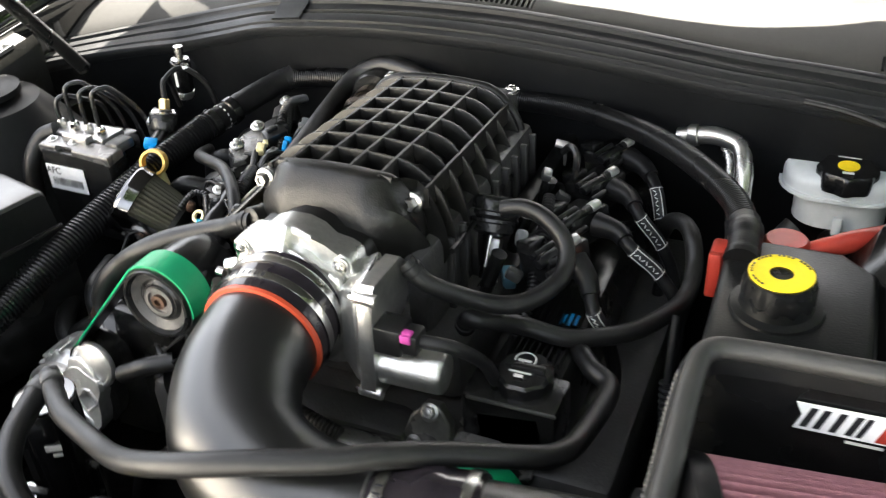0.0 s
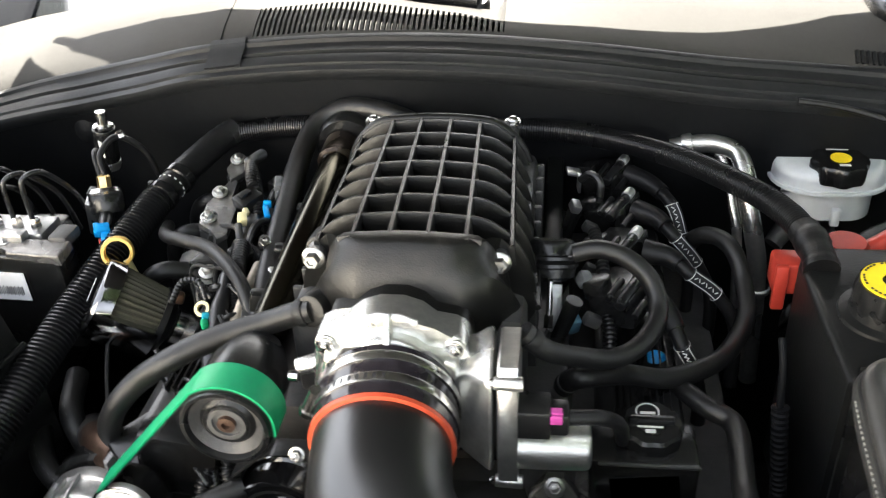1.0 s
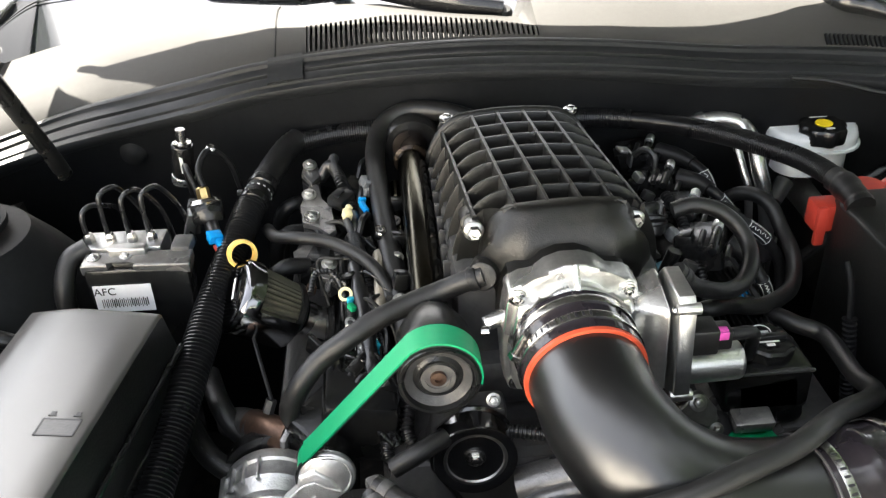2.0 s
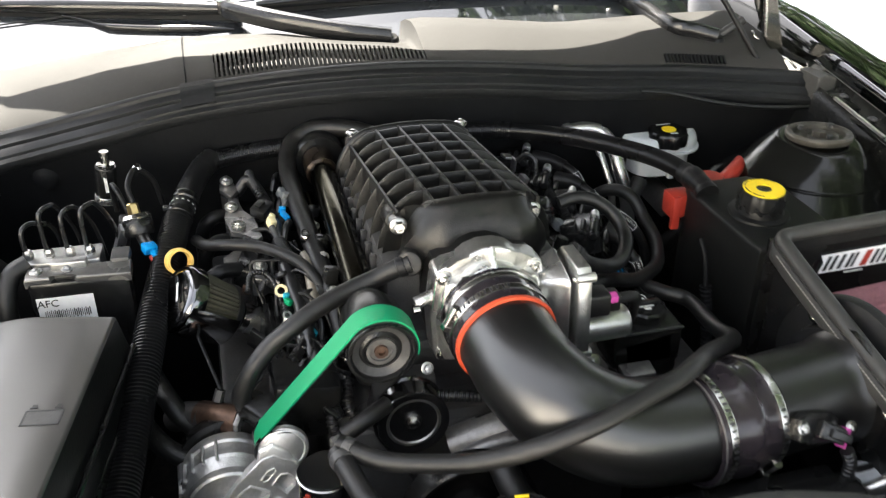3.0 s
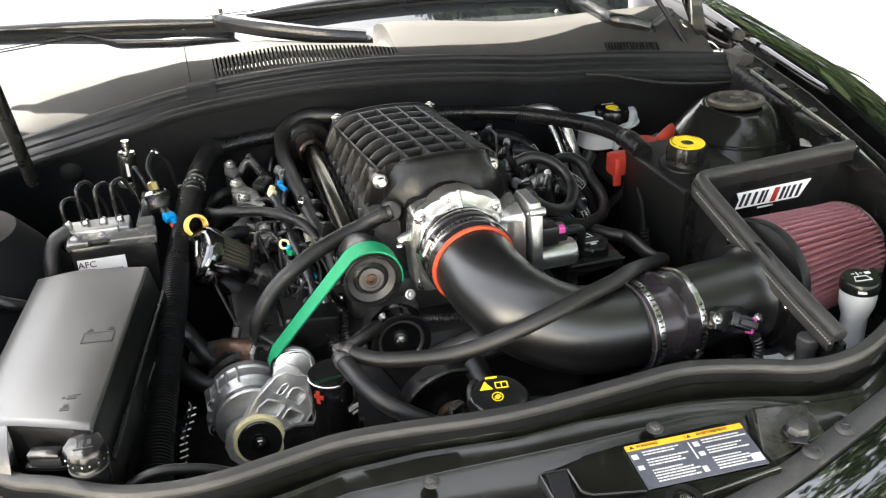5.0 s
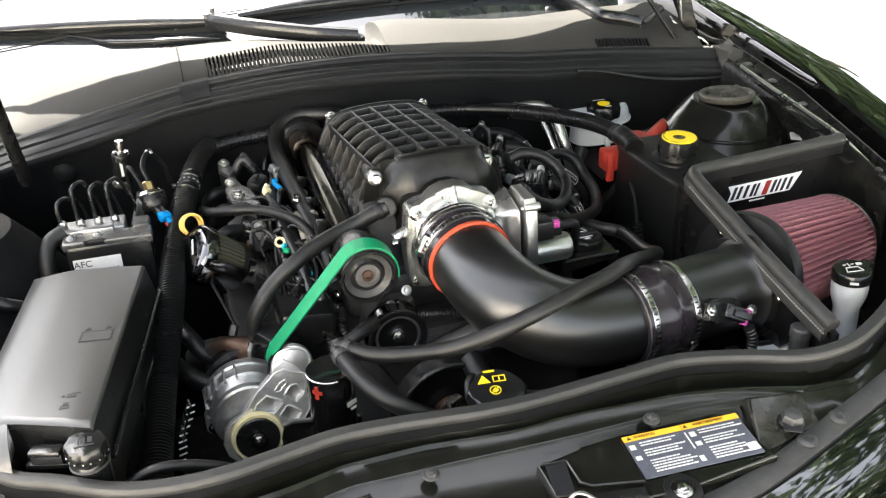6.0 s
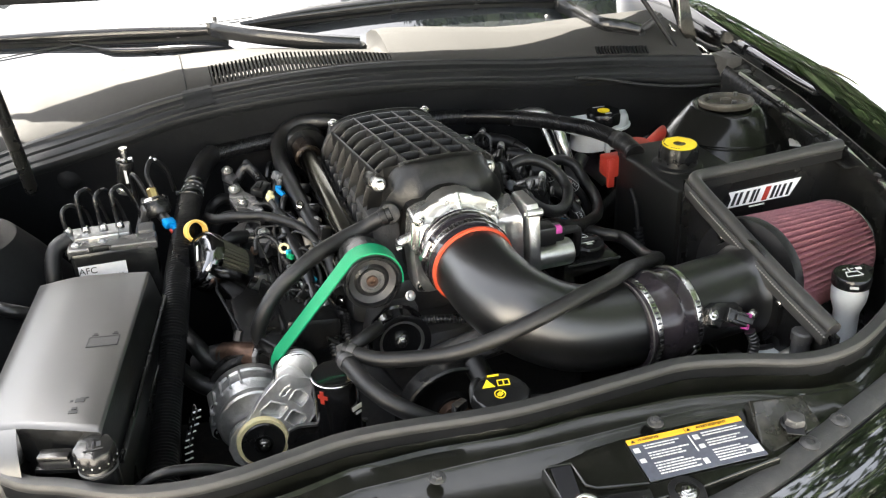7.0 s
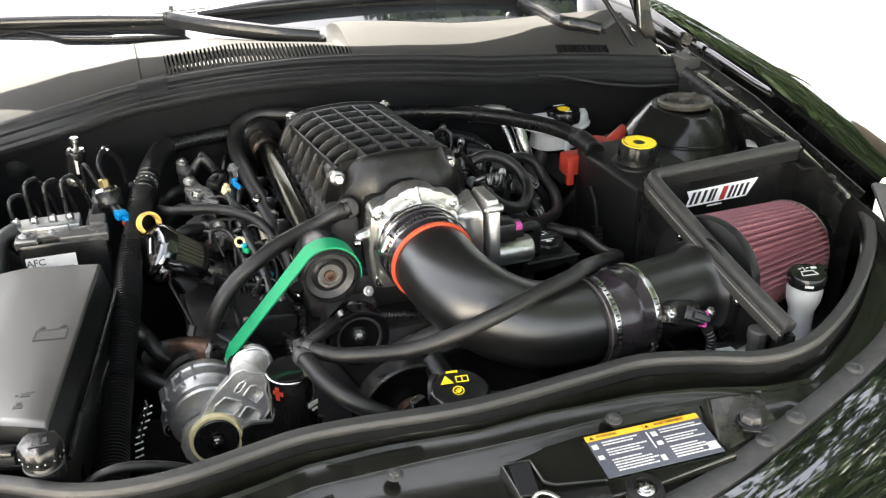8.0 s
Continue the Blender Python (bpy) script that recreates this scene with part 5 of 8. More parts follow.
part("cover_cap", lathe(BM(), [(0.05, 0), (0.05, 0.008), (0.035, 0.012), (0, 0.014)], (-0.62, 0.145, 0.915), (0, -0.04, 1), 32), DARK, st2)

# ---- engine under the supercharger ----
eng = thing("engine_block", (0, 0.1, 0.4), "dark cast engine block below the supercharger", "engine")
part("block", box(BM(), (0, 0.12, 0.6), (0.36, 0.48, 0.34), 0.02), ENGINE, eng)
part("manifold", box(BM(), (0, 0.13, 0.80), (0.28, 0.36, 0.06), 0.015), ENGINE, eng)
part("front_cover", box(BM(), (-0.02, -0.09, 0.64), (0.26, 0.05, 0.28), 0.02), ENGINE, eng)
part("pump_casting", tube(BM(), spline([(-0.05, -0.13, 0.74), (0.02, -0.14, 0.765), (0.09, -0.13, 0.76), (0.14, -0.11, 0.73)]), 0.022, 16), BRKT, eng)
part("pump_arch", tube(BM(), spline([(-0.07, -0.15, 0.70), (-0.04, -0.16, 0.752), (0.03, -0.165, 0.772), (0.1, -0.15, 0.752), (0.125, -0.14, 0.70)]), 0.009, 12), BRKT, eng)
for p in ((0.13, -0.135, 0.80), (-0.075, -0.12, 0.845), (0.02, -0.168, 0.775)):
    part("cover_bolt", bolt(BM(), p, (0, -1, 0.5), 0.0045, 0.006), BOLT, eng)
for s in (1, -1):
    vc = thing("valve_cover", (s * 0.205, 0.1, 0.72), "black ribbed valve cover over the cylinder head", "valve cover", "valve covers")
    bm = BM()
    box(bm, (s * 0.2, 0.125, 0.785), (0.075, 0.43, 0.07), 0.01, (0, s * -8, 0))
    part("cover", bm, BLACK, vc)
    for k in range(7 if s > 0 else 0):
        part("cover_rib", box(BM(), (0.168 + k * 0.0095, 0.075, 0.822 - k * 0.0016), (0.003, 0.09, 0.016), 0.001, (0, -8, 0)), BLACK, vc)
    for i in range(9):
        part("fin", box(BM(), (s * 0.2 - 0.024 + i * 0.006, 0.03, 0.824 - (i * 0.006 - 0.024) * 0.14 * 0), (0.0018, 0.12, 0.008), rot=(0, s * -8, 0)), BLACK, vc)
    part("head", box(BM(), (s * 0.25, 0.13, 0.70), (0.08, 0.44, 0.1), 0.01), ENGINE, vc)
    if s > 0:
        right_cover = vc
        part("filler_tower", box(BM(), (0.197, -0.065, 0.80), (0.086, 0.05, 0.05), 0.005), BLACK, vc)
        part("cover_edge", box(BM(), (0.2, -0.09, 0.823), (0.08, 0.003, 0.003), 0.001), GREYP, vc)
oc = part("oil_cap", lathe(BM(), [(0.023, 0), (0.025, 0.001), (0.025, 0.012), (0.0225, 0.0145), (0, 0.0148)], (0.203, -0.058, 0.826), (0, -0.06, 1), 60, 10, 0.03), BLACK, right_cover, "black oil filler cap with printed oil can mark")
part("grip", box(BM(), (0.203, -0.058, 0.842), (0.036, 0.008, 0.006), 0.002, (-3, 0, 0)), BLACK, oc)
part("oil_mark", lathe(BM(), [(0.0085, 0), (0.0097, 0), (0.0097, 0.0004), (0.0085, 0.0004)], (0.2, -0.048, 0.8415), (0, -0.06, 1), 28, hollow=True), PRINT, oc)
part("oil_mark", bars(BM(), Matrix.Translation((0.2, -0.05, 0.842)), [(0, 0, 0.012, 0.003), (0.001, -0.016, 0.02, 0.002), (0.001, -0.021, 0.008, 0.004)]), PRINT, oc)

# ---- coils, leads and hoses on the driver side ----
BOOTS = [(0.198, 0.345, 0.874), (0.2, 0.262, 0.876), (0.203, 0.175, 0.88), (0.203, 0.097, 0.883)]
SLEEVE = [((0.245, 0.267, 0.857), (0.256, 0.249, 0.83)), ((0.243, 0.2, 0.856), (0.267, 0.201, 0.825)), ((0.251, 0.132, 0.857), (0.278, 0.134, 0.833)), ((0.236, 0.041, 0.841), (0.246, 0.044, 0.819))]
PIN = Vector((0.024, 0.05, 0.006))
for tip, (s0, s1) in zip(BOOTS, SLEEVE):
    tip, s0, s1 = Vector(tip), Vector(s0), Vector(s1)
    cl = thing("ignition_coil", (tip.x - 0.015, tip.y, 0.83), "black ignition coil pack on the valve cover", "ignition coil", "ignition coils")
    part("coil_body", box(BM(), tip + Vector((-0.018, -0.012, -0.022)), (0.044, 0.058, 0.034), 0.005, (0, -12, -25)), BLACK, cl)
    part("coil_plug", box(BM(), tip + Vector((-0.042, -0.014, -0.01)), (0.02, 0.024, 0.018), 0.003, (0, -12, -25)), BLACK, cl)
    part("coil_post", cyl(BM(), tip - PIN, tip - PIN * 0.24, 0.0052, seg=16, bev=0.0008), LOOM, cl)
    part("post_cap", cyl(BM(), tip - PIN * 0.24, tip, 0.0062, 0.0056, 16, 0.001), CAST, cl, "bright metal cap")
    for off, a, b in ((Vector((-0.013, 0.004, -0.002)), 0.85, 0.3), (Vector((0.012, -0.012, -0.004)), 0.95, 0.55)):
        part("plug_rib", cyl(BM(), tip + off - PIN * a, tip + off - PIN * b, 0.0034, seg=10, bev=0.0006), LOOM, cl)
    ld = thing("ignition_lead", s0, "thick black ignition lead with printed sleeve", "ignition lead", "ignition leads")
    root = tip + Vector((0.004, -0.022, -0.012))
    bend = s0 * 0.5 + root * 0.5 + Vector((0.002, 0.004, 0.004))
    drop = (s1 - s0).normalized()
    path = spline([root, bend, s0, s1, s1 + drop * 0.03 + Vector((0, -0.004, -0.02)), s1 + drop * 0.04 + Vector((-0.006, -0.012, -0.08))], 8)
    part("lead", tube(BM(), path, 0.0068, 12), RUBBER, ld)
    part("boot", tube(BM(), path[:13], lambda u: 0.0132 - 0.0042 * u, 14), RUBBER, ld, "moulded rubber boot")
    sl = path[16:25]
    part("sleeve", tube(BM(), sl, 0.0073, 12), INK, ld)
    bm = BM()
    d = (sl[-1] - sl[0]).normalized()
    up = Vector((-0.25, -0.75, 0.6))
    up = (up - d * up.dot(d)).normalized()
    side = d.cross(up)
    for e in (0, -1):
        lathe(bm, [(0.0075, -0.0005), (0.0078, 0), (0.0075, 0.0005)], sl[e], d, 16, hollow=True)
    for k, q in enumerate(sl[1:-1]):
        w = side * (0.0016 if k % 2 else -0.0014) + d * 0.0012
        tube(bm, [q + up * 0.0071 - w, q + up * 0.0074, q + up * 0.0071 + w], 0.00055, 5)
    for e in (-1, 1):
        tube(bm, [q + side * (e * 0.0052) + up * 0.0053 for q in sl], 0.0005, 5)
    part("sleeve_print", bm, PRINT, ld, "white printed marks")

hose("vent_hose", [(0.1, -0.068, 0.935), (0.118, -0.065, 0.915), (0.145, -0.045, 0.893), (0.17, -0.03, 0.881), (0.19, -0.014, 0.879), (0.205, 0.008, 0.883), (0.211, 0.03, 0.89), (0.204, 0.05, 0.905), (0.184, 0.06, 0.92), (0.16, 0.066, 0.925), (0.138, 0.066, 0.92)], 0.0085, "black rubber vent hose looped beside the supercharger", group="vent hoses", ends={0: False})
hose("vent_hose", [(0.132, -0.02, 0.84), (0.138, -0.03, 0.856), (0.15, -0.037, 0.866), (0.184, -0.01, 0.848), (0.22, 0.002, 0.835), (0.257, 0.029, 0.827), (0.282, 0.062, 0.821), (0.306, 0.118, 0.819), (0.308, 0.16, 0.83), (0.3, 0.185, 0.85), (0.286, 0.21, 0.852), (0.268, 0.23, 0.838), (0.255, 0.245, 0.8)], 0.009, "long black rubber vent hose looped over the valve cover", group="vent hoses", ends={0: False})
ac = thing("bypass_actuator", (0.125, 0.075, 0.87), "black round vacuum actuator with steel rod", "vacuum actuator")
AX = Vector((0.0, 0.45, 0.87))
part("canister", lathe(BM(), [(0, 0), (0.015, 0), (0.022, 0.004), (0.023, 0.012), (0.0255, 0.0135), (0.0255, 0.0165), (0.023, 0.018), (0.0255, 0.0205), (0.0255, 0.0235), (0.023, 0.025), (0.0225, 0.034), (0.019, 0.038), (0.01, 0.039), (0, 0.039)], (0.118, 0.086, 0.877), AX, 40), BLACK, ac)
part("rod", cyl(BM(), (0.118, 0.087, 0.878), (0.117, 0.066, 0.842), 0.0032, seg=12), STEEL, ac)
part("rod_end", cyl(BM(), (0.1172, 0.0695, 0.849), (0.1168, 0.064, 0.838), 0.0048, seg=6), STEEL, ac)
part("rod_clip", tube(BM(), spline([(0.117, 0.064, 0.836), (0.112, 0.06, 0.828), (0.104, 0.06, 0.826), (0.1, 0.064, 0.834), (0.098, 0.07, 0.84)]), 0.002, 8), STEEL, ac)
part("mount_arm", box(BM(), (0.122, 0.078, 0.852), (0.014, 0.012, 0.046), 0.002, (-25, 0, 0)), ALU_DULL, ac)
fr = thing("fuel_rail", (0.14, 0.15, 0.88), "black square fuel rail beside the supercharger", "fuel rail", "fuel rails")
part("rail", box(BM(), (0.118, 0.3, 0.852), (0.02, 0.27, 0.024), 0.004), TANK, fr)
part("rail_end", cyl(BM(), (0.1, 0.405, 0.866), (0.1, 0.405, 0.88), 0.0095, seg=18, bev=0.001), STEEL, fr)
part("rail_bracket", box(box(BM(), (0.138, 0.262, 0.898), (0.016, 0.016, 0.004), 0.001, (0, 15, 10)), (0.144, 0.252, 0.89), (0.003, 0.012, 0.02), 0.001, (10, 0, 10)), ALU_DULL, fr, "grey steel bracket")
part("rail_tab", box(BM(), (0.14, 0.198, 0.892), (0.01, 0.014, 0.01), 0.002, (15, 20, 20)), ALU_DULL, fr, "grey steel tab")
part("clear_plug", box(box(BM(), (0.149, 0.088, 0.877), (0.012, 0.014, 0.014), 0.003, (20, 15, 30)), (0.153, 0.084, 0.872), (0.008, 0.01, 0.01), 0.002, (20, 15, 30)), CLEAR, fr, "clear plastic plug")
part("blue_plug", box(BM(), (0.138, 0.081, 0.833), (0.014, 0.018, 0.02), 0.003, (20, 0, 25)), mat("pale_blue_plastic", (0.12, 0.26, 0.36), 0.4), fr, "pale blue plug")
part("wire_clip", tube(BM(), spline([(0.145, 0.24, 0.9), (0.155, 0.235, 0.91), (0.165, 0.225, 0.905), (0.165, 0.22, 0.885)]), 0.004, 8), BLACK, fr)
for i, y in enumerate((0.05, 0.13, 0.21)):
    inj = thing("injector", (0.15, y, 0.85), "fuel injector with small plug", "fuel injector", "fuel injectors")
    part("injector_body", cyl(BM(), (0.14, y, 0.88), (0.125, y, 0.835), 0.008, 0.007, 14), BLACK, inj)
    part("injector_plug", box(BM(), (0.156, y - 0.004, 0.862), (0.016, 0.011, 0.012), 0.003, (0, 30, 10)), GREYP, inj)
single("wire_loom", tube(BM(), spline([(0.158, 0.15, 0.892), (0.164, 0.12, 0.885), (0.167, 0.096, 0.874), (0.171, 0.066, 0.855), (0.173, 0.039, 0.836), (0.17, 0.0, 0.8)], 8), 0.0052, 12, wave=0.0012, pitch=0.0042), LOOM, (0.16, 0.14, 0.85), "thin ribbed black wire loom", "wire loom", group="wire looms")
single("level_sensor", lathe(BM(), [(0, 0), (0.0095, 0), (0.0098, 0.006), (0.006, 0.009), (0, 0.009)], (0.215, 0.046, 0.817), (0, 0, 1), 20), BLUE, (0.222, 0.03, 0.822), "small level sensor with bright blue plastic top", "sensor")

# air conditioning pipes
ap = thing("aluminium_pipe", (0.33, 0.24, 0.7), "bright aluminium refrigerant pipe with bends", "pipe", "refrigerant pipes")
part("pipe", tube(BM(), spline([(0.25, 0.36, 0.88), (0.275, 0.358, 0.886), (0.298, 0.355, 0.888), (0.322, 0.345, 0.882), (0.331, 0.32, 0.864), (0.334, 0.3, 0.838), (0.342, 0.29, 0.805), (0.352, 0.288, 0.75), (0.36, 0.285, 0.6)], 8), 0.0105, 18), ALU, ap)
part("pipe_collar", lathe(BM(), [(0.0125, -0.004), (0.0145, -0.002), (0.0145, 0.003), (0.0125, 0.005)], (0.354, 0.287, 0.735), (0.05, -0.02, -1), 20, hollow=True), ALU_DULL, ap)
part("pipe_collar", lathe(BM(), [(0.0115, -0.006), (0.013, -0.004), (0.013, 0.005), (0.0115, 0.006)], (0.268, 0.358, 0.885), (1, -0.05, 0.2), 20, hollow=True), ALU, ap)
ap = thing("aluminium_pipe", (0.31, 0.25, 0.7), "thin bright aluminium refrigerant pipe", "pipe", "refrigerant pipes")
part("pipe", tube(BM(), spline([(0.25, 0.38, 0.875), (0.285, 0.37, 0.88), (0.31, 0.35, 0.868), (0.319, 0.315, 0.83), (0.328, 0.3, 0.78), (0.34, 0.29, 0.6)], 8), 0.0055, 14), ALU, ap)
bm = tube(BM(), spline([(0.316, -0.005, 0.815), (0.318, -0.01, 0.79), (0.322, -0.015, 0.75), (0.33, -0.02, 0.68)]), 0.0068, 12, wave=0.001, pitch=0.006)
tube(bm, spline([(0.314, 0.02, 0.87), (0.315, 0.005, 0.85), (0.316, -0.005, 0.812)]), 0.0035, 10)
single("drain_bellows", bm, DARK, (0.318, -0.01, 0.7), "black ribbed drain bellows beside the tank", "hose")

# ---- big looms ----
lm = thing("wiring_conduit", (-0.284, 0.345, 0.89), "thick black corrugated wiring conduit across the bay", "conduit")
LA = spline([(-0.41, -0.36, 0.73), (-0.403, -0.25, 0.752), (-0.39, -0.15, 0.776), (-0.377, -0.075, 0.798), (-0.368, -0.03, 0.815), (-0.36, 0.015, 0.829), (-0.352, 0.062, 0.842), (-0.336, 0.132, 0.863), (-0.32, 0.218, 0.879)], 8)
part("corrugated_run", tube(BM(), LA, 0.0164, 16, wave=0.0019, pitch=0.0047), LOOM, lm)
part("taped_bend", tube(BM(), spline([(-0.321, 0.21, 0.8775), (-0.314, 0.24, 0.882), (-0.303, 0.28, 0.889), (-0.284, 0.33, 0.897), (-0.268, 0.35, 0.902)], 6), lambda u: 0.0162 + 0.0005 * math.sin(u * 70), 16), RUBBER, lm, "taped joint")
JD = Vector((0.25, 0.94, 0.2)).normalized()
for q, w in (((-0.317, 0.226, 0.88), 0.006), ((-0.309, 0.258, 0.885), 0.007)):
    part("joint_collar", lathe(BM(), [(0.016, -w), (0.0182, -w * 0.8), (0.0186, 0), (0.0182, w * 0.8), (0.016, w)], q, JD, 24, hollow=True), BLACK, lm)
jf = JD.to_track_quat("Z", "Y").to_matrix()
for k in range(14):
    a = 2 * math.pi * k / 14
    o = jf @ Vector((math.cos(a), math.sin(a), 0))
    part("print_dash", tube(BM(), [Vector((-0.313, 0.243, 0.8825)) + o * 0.0166 + JD.cross(o) * e for e in (-0.0016, 0.0016)], 0.0007, 5), PRINT, lm)
part("tie_buckle", box(BM(), (-0.333, 0.238, 0.888), (0.008, 0.006, 0.006), 0.001), GREYP, lm)
LB = spline([(-0.275, 0.345, 0.9), (-0.23, 0.352, 0.904), (-0.17, 0.352, 0.908), (-0.1, 0.352, 0.908), (0.02, 0.352, 0.906), (0.12, 0.345, 0.907), (0.2, 0.31, 0.909), (0.263, 0.262, 0.91), (0.318, 0.2, 0.909), (0.341, 0.165, 0.906), (0.351, 0.138, 0.903)], 10)
part("corrugated_run", tube(BM(), LB, 0.0122, 14, wave=0.001, pitch=0.0029), LOOM, lm)
part("end_sleeve", tube(BM(), spline([(0.35, 0.142, 0.903), (0.354, 0.125, 0.902), (0.356, 0.1, 0.899), (0.356, 0.086, 0.895)], 6), lambda u: 0.0148 + 0.0014 * (0.25 < u < 0.5) + 0.0012 * (u > 0.8), 16), RUBBER, lm)

hose("coolant_hose", [(0.0, 0.315, 0.9), (-0.045, 0.325, 0.925), (-0.085, 0.335, 0.935), (-0.125, 0.342, 0.935), (-0.158, 0.33, 0.922), (-0.17, 0.29, 0.902), (-0.166, 0.2, 0.884), (-0.158, 0.1, 0.868), (-0.15, 0.03, 0.85), (-0.145, -0.03, 0.82)], 0.0125, "thick black coolant hose beside the drive shaft", group="coolant hoses", ends={0: False, 1: False})
hose("breather_hose", [(-0.072, -0.036, 0.924), (-0.09, -0.033, 0.917), (-0.112, -0.03, 0.906), (-0.143, -0.034, 0.897), (-0.176, -0.044, 0.888), (-0.205, -0.054, 0.875), (-0.231, -0.058, 0.857), (-0.252, -0.066, 0.835), (-0.266, -0.066, 0.805), (-0.26, -0.055, 0.775)], 0.0105, "thick black breather hose from the supercharger nose", group="breather hoses", ends={0: False, 1: False})
hose("breather_hose", [(-0.3, 0.19, 0.862), (-0.287, 0.155, 0.872), (-0.26, 0.134, 0.88), (-0.231, 0.122, 0.881), (-0.205, 0.1, 0.881), (-0.18, 0.072, 0.877), (-0.164, 0.048, 0.862), (-0.157, 0.03, 0.838)], 0.0072, "slim black breather hose arched over the coils", group="breather hoses")
hose("breather_hose", [(-0.183, -0.214, 0.848), (-0.158, -0.234, 0.843), (-0.132, -0.25, 0.844), (-0.078, -0.271, 0.85), (-0.045, -0.286, 0.863), (-0.01, -0.297, 0.879), (0.036, -0.299, 0.895), (0.086, -0.284, 0.901), (0.133, -0.262, 0.898), (0.163, -0.24, 0.893), (0.2, -0.206, 0.876), (0.243, -0.176, 0.86), (0.262, -0.15, 0.846), (0.268, -0.11, 0.83), (0.273, -0.04, 0.822), (0.252, -0.02, 0.824), (0.233, 0.005, 0.82), (0.223, 0.035, 0.78)], 0.0092, "black breather hose laid across the intake tube", group="breather hoses", ends={0: True})
hose("breather_hose", [(-0.185, -0.219, 0.842), (-0.177, -0.25, 0.838), (-0.168, -0.277, 0.833), (-0.15, -0.302, 0.824), (-0.124, -0.318, 0.811), (-0.09, -0.325, 0.79)], 0.0105, "black braided breather hose to the radiator", group="breather hoses", ends={0: True})

# ---- passenger side ----
ABSX = thing("brake_modulator", (-0.44, 0.13, 0.76), "brake pressure modulator, silver block over black module", "brake modulator")
part("valve_block", box(BM(), (-0.45, 0.144, 0.877), (0.088, 0.038, 0.024), 0.002, (0, 0, -2)), ALU_DULL, ABSX, "dull aluminium block")
bm = box(BM(), (-0.43, 0.112, 0.822), (0.112, 0.036, 0.115), 0.006, (0, 0, -2))
md = part("module", bm, BLACK, ABSX)
part("module_lid", prism(BM(), [(-0.058, -0.008), (-0.03, -0.008), (-0.026, -0.001), (-0.006, -0.001), (-0.002, -0.01), (0.058, -0.012), (0.058, 0.014), (-0.058, 0.016)], Matrix.Translation((-0.43, 0.106, 0.874)) @ Euler((radians(8), 0, radians(-2))).to_matrix().to_4x4(), 0.012, 0.003), BRKT, md, "grey cast module edge")
for dx in (-0.046, -0.012):
    part("module_screw", bolt(BM(), (-0.43 + dx, 0.112, 0.886), (0, -0.1, 1), 0.0048, 0.004), ALU_DULL, md)
part("plug_block", box(BM(), (-0.44, 0.118, 0.89), (0.04, 0.014, 0.01), 0.002, (0, 0, -2)), ALU_DULL, md)
part("corner_post", box(BM(), (-0.384, 0.128, 0.885), (0.022, 0.03, 0.014), 0.004, (0, 0, -2)), GREYP, md)
part("pump_motor", box(BM(), (-0.44, 0.17, 0.85), (0.06, 0.05, 0.05), 0.008), BLACK, ABSX)
lbm = frame_of((-0.448, 0.0925, 0.845), (1, -0.035, 0), (0, 0, 1))
lb = part("sticker", bars(BM(), lbm, [(0, 0, 0.062, 0.034)], 0.0006), WHITE, md, "white sticker with barcode")
lettering("AFC", 0.013, lbm @ Matrix.Translation((-0.019, 0.009, 0.0008)), INK, lb)
rnd = random.Random(4)
tagged(part("barcode", bars(BM(), lbm, [(-0.024 + k * 0.0021, -0.006 + (k % 2) * 0.0015, rnd.uniform(0.0006, 0.0014), 0.010) for k in range(24)], 0.0009), GREYP, lb), kind="stuff")
for k, x in enumerate((-0.486, -0.463, -0.44, -0.418)):
    y = 0.142 - k * 0.0015
    part("union_nut", lathe(BM(), [(0.006, 0), (0.006, 0.008), (0.004, 0.012), (0, 0.012)], (x, y, 0.888), (0, 0, 1), 6), STEEL if k % 2 else ALU_DULL, ABSX)
    lift = (0.928, 0.948, 0.944, 0.947)[k]
    path = [(x, y, 0.888), (x - 0.002, y, 0.9), (x - 0.003, y + 0.001, lift - 0.012), (x - 0.001, y + 0.004, lift - 0.003), (x + 0.006, y + 0.011, lift), (x + 0.014, y + 0.022, lift - 0.006), (x + 0.024, y + 0.05, 0.9), (x + 0.03, y + 0.06, 0.85)]
    part("brake_line", tube(BM(), spline(path, 5), 0.0028, 10), LOOM, ABSX)
hose("module_cable", [(-0.485, 0.13, 0.89), (-0.505, 0.12, 0.88), (-0.512, 0.1, 0.85), (-0.508, 0.09, 0.8), (-0.5, 0.08, 0.72)], 0.011, "thick black cable curving down beside the brake modulator", "cable")
hose("braided_cable", [(-0.6, 0.05, 0.855), (-0.565, 0.03, 0.85), (-0.535, 0.035, 0.83), (-0.53, 0.05, 0.79)], 0.009, "black braided cable in the corner of the bay", "cable", LOOM)

dry = thing("service_port", (-0.405, 0.288, 0.86), "black cylindrical service port with bright valve stem", "service port")
part("port_body", cyl(BM(), (-0.408, 0.29, 0.89), (-0.402, 0.287, 0.934), 0.0135, seg=24, bev=0.002), BLACK, dry)
part("port_base", cyl(BM(), (-0.41, 0.2905, 0.882), (-0.408, 0.29, 0.892), 0.0145, seg=24, bev=0.001), ALU, dry)
part("valve_stem", lathe(BM(), [(0.0115, 0), (0.0115, 0.003), (0.006, 0.004), (0.0055, 0.012), (0.0065, 0.013), (0.006, 0.02), (0, 0.02)], (-0.402, 0.287, 0.934), (0.05, 0, 1), 20), STEEL, dry)
part("port_print", bars(BM(), frame_of((-0.404, 0.2748, 0.912), (0, 0, 1), (-1, 0, 0)), [(0, 0, 0.022, 0.004)]), PRINT, dry)
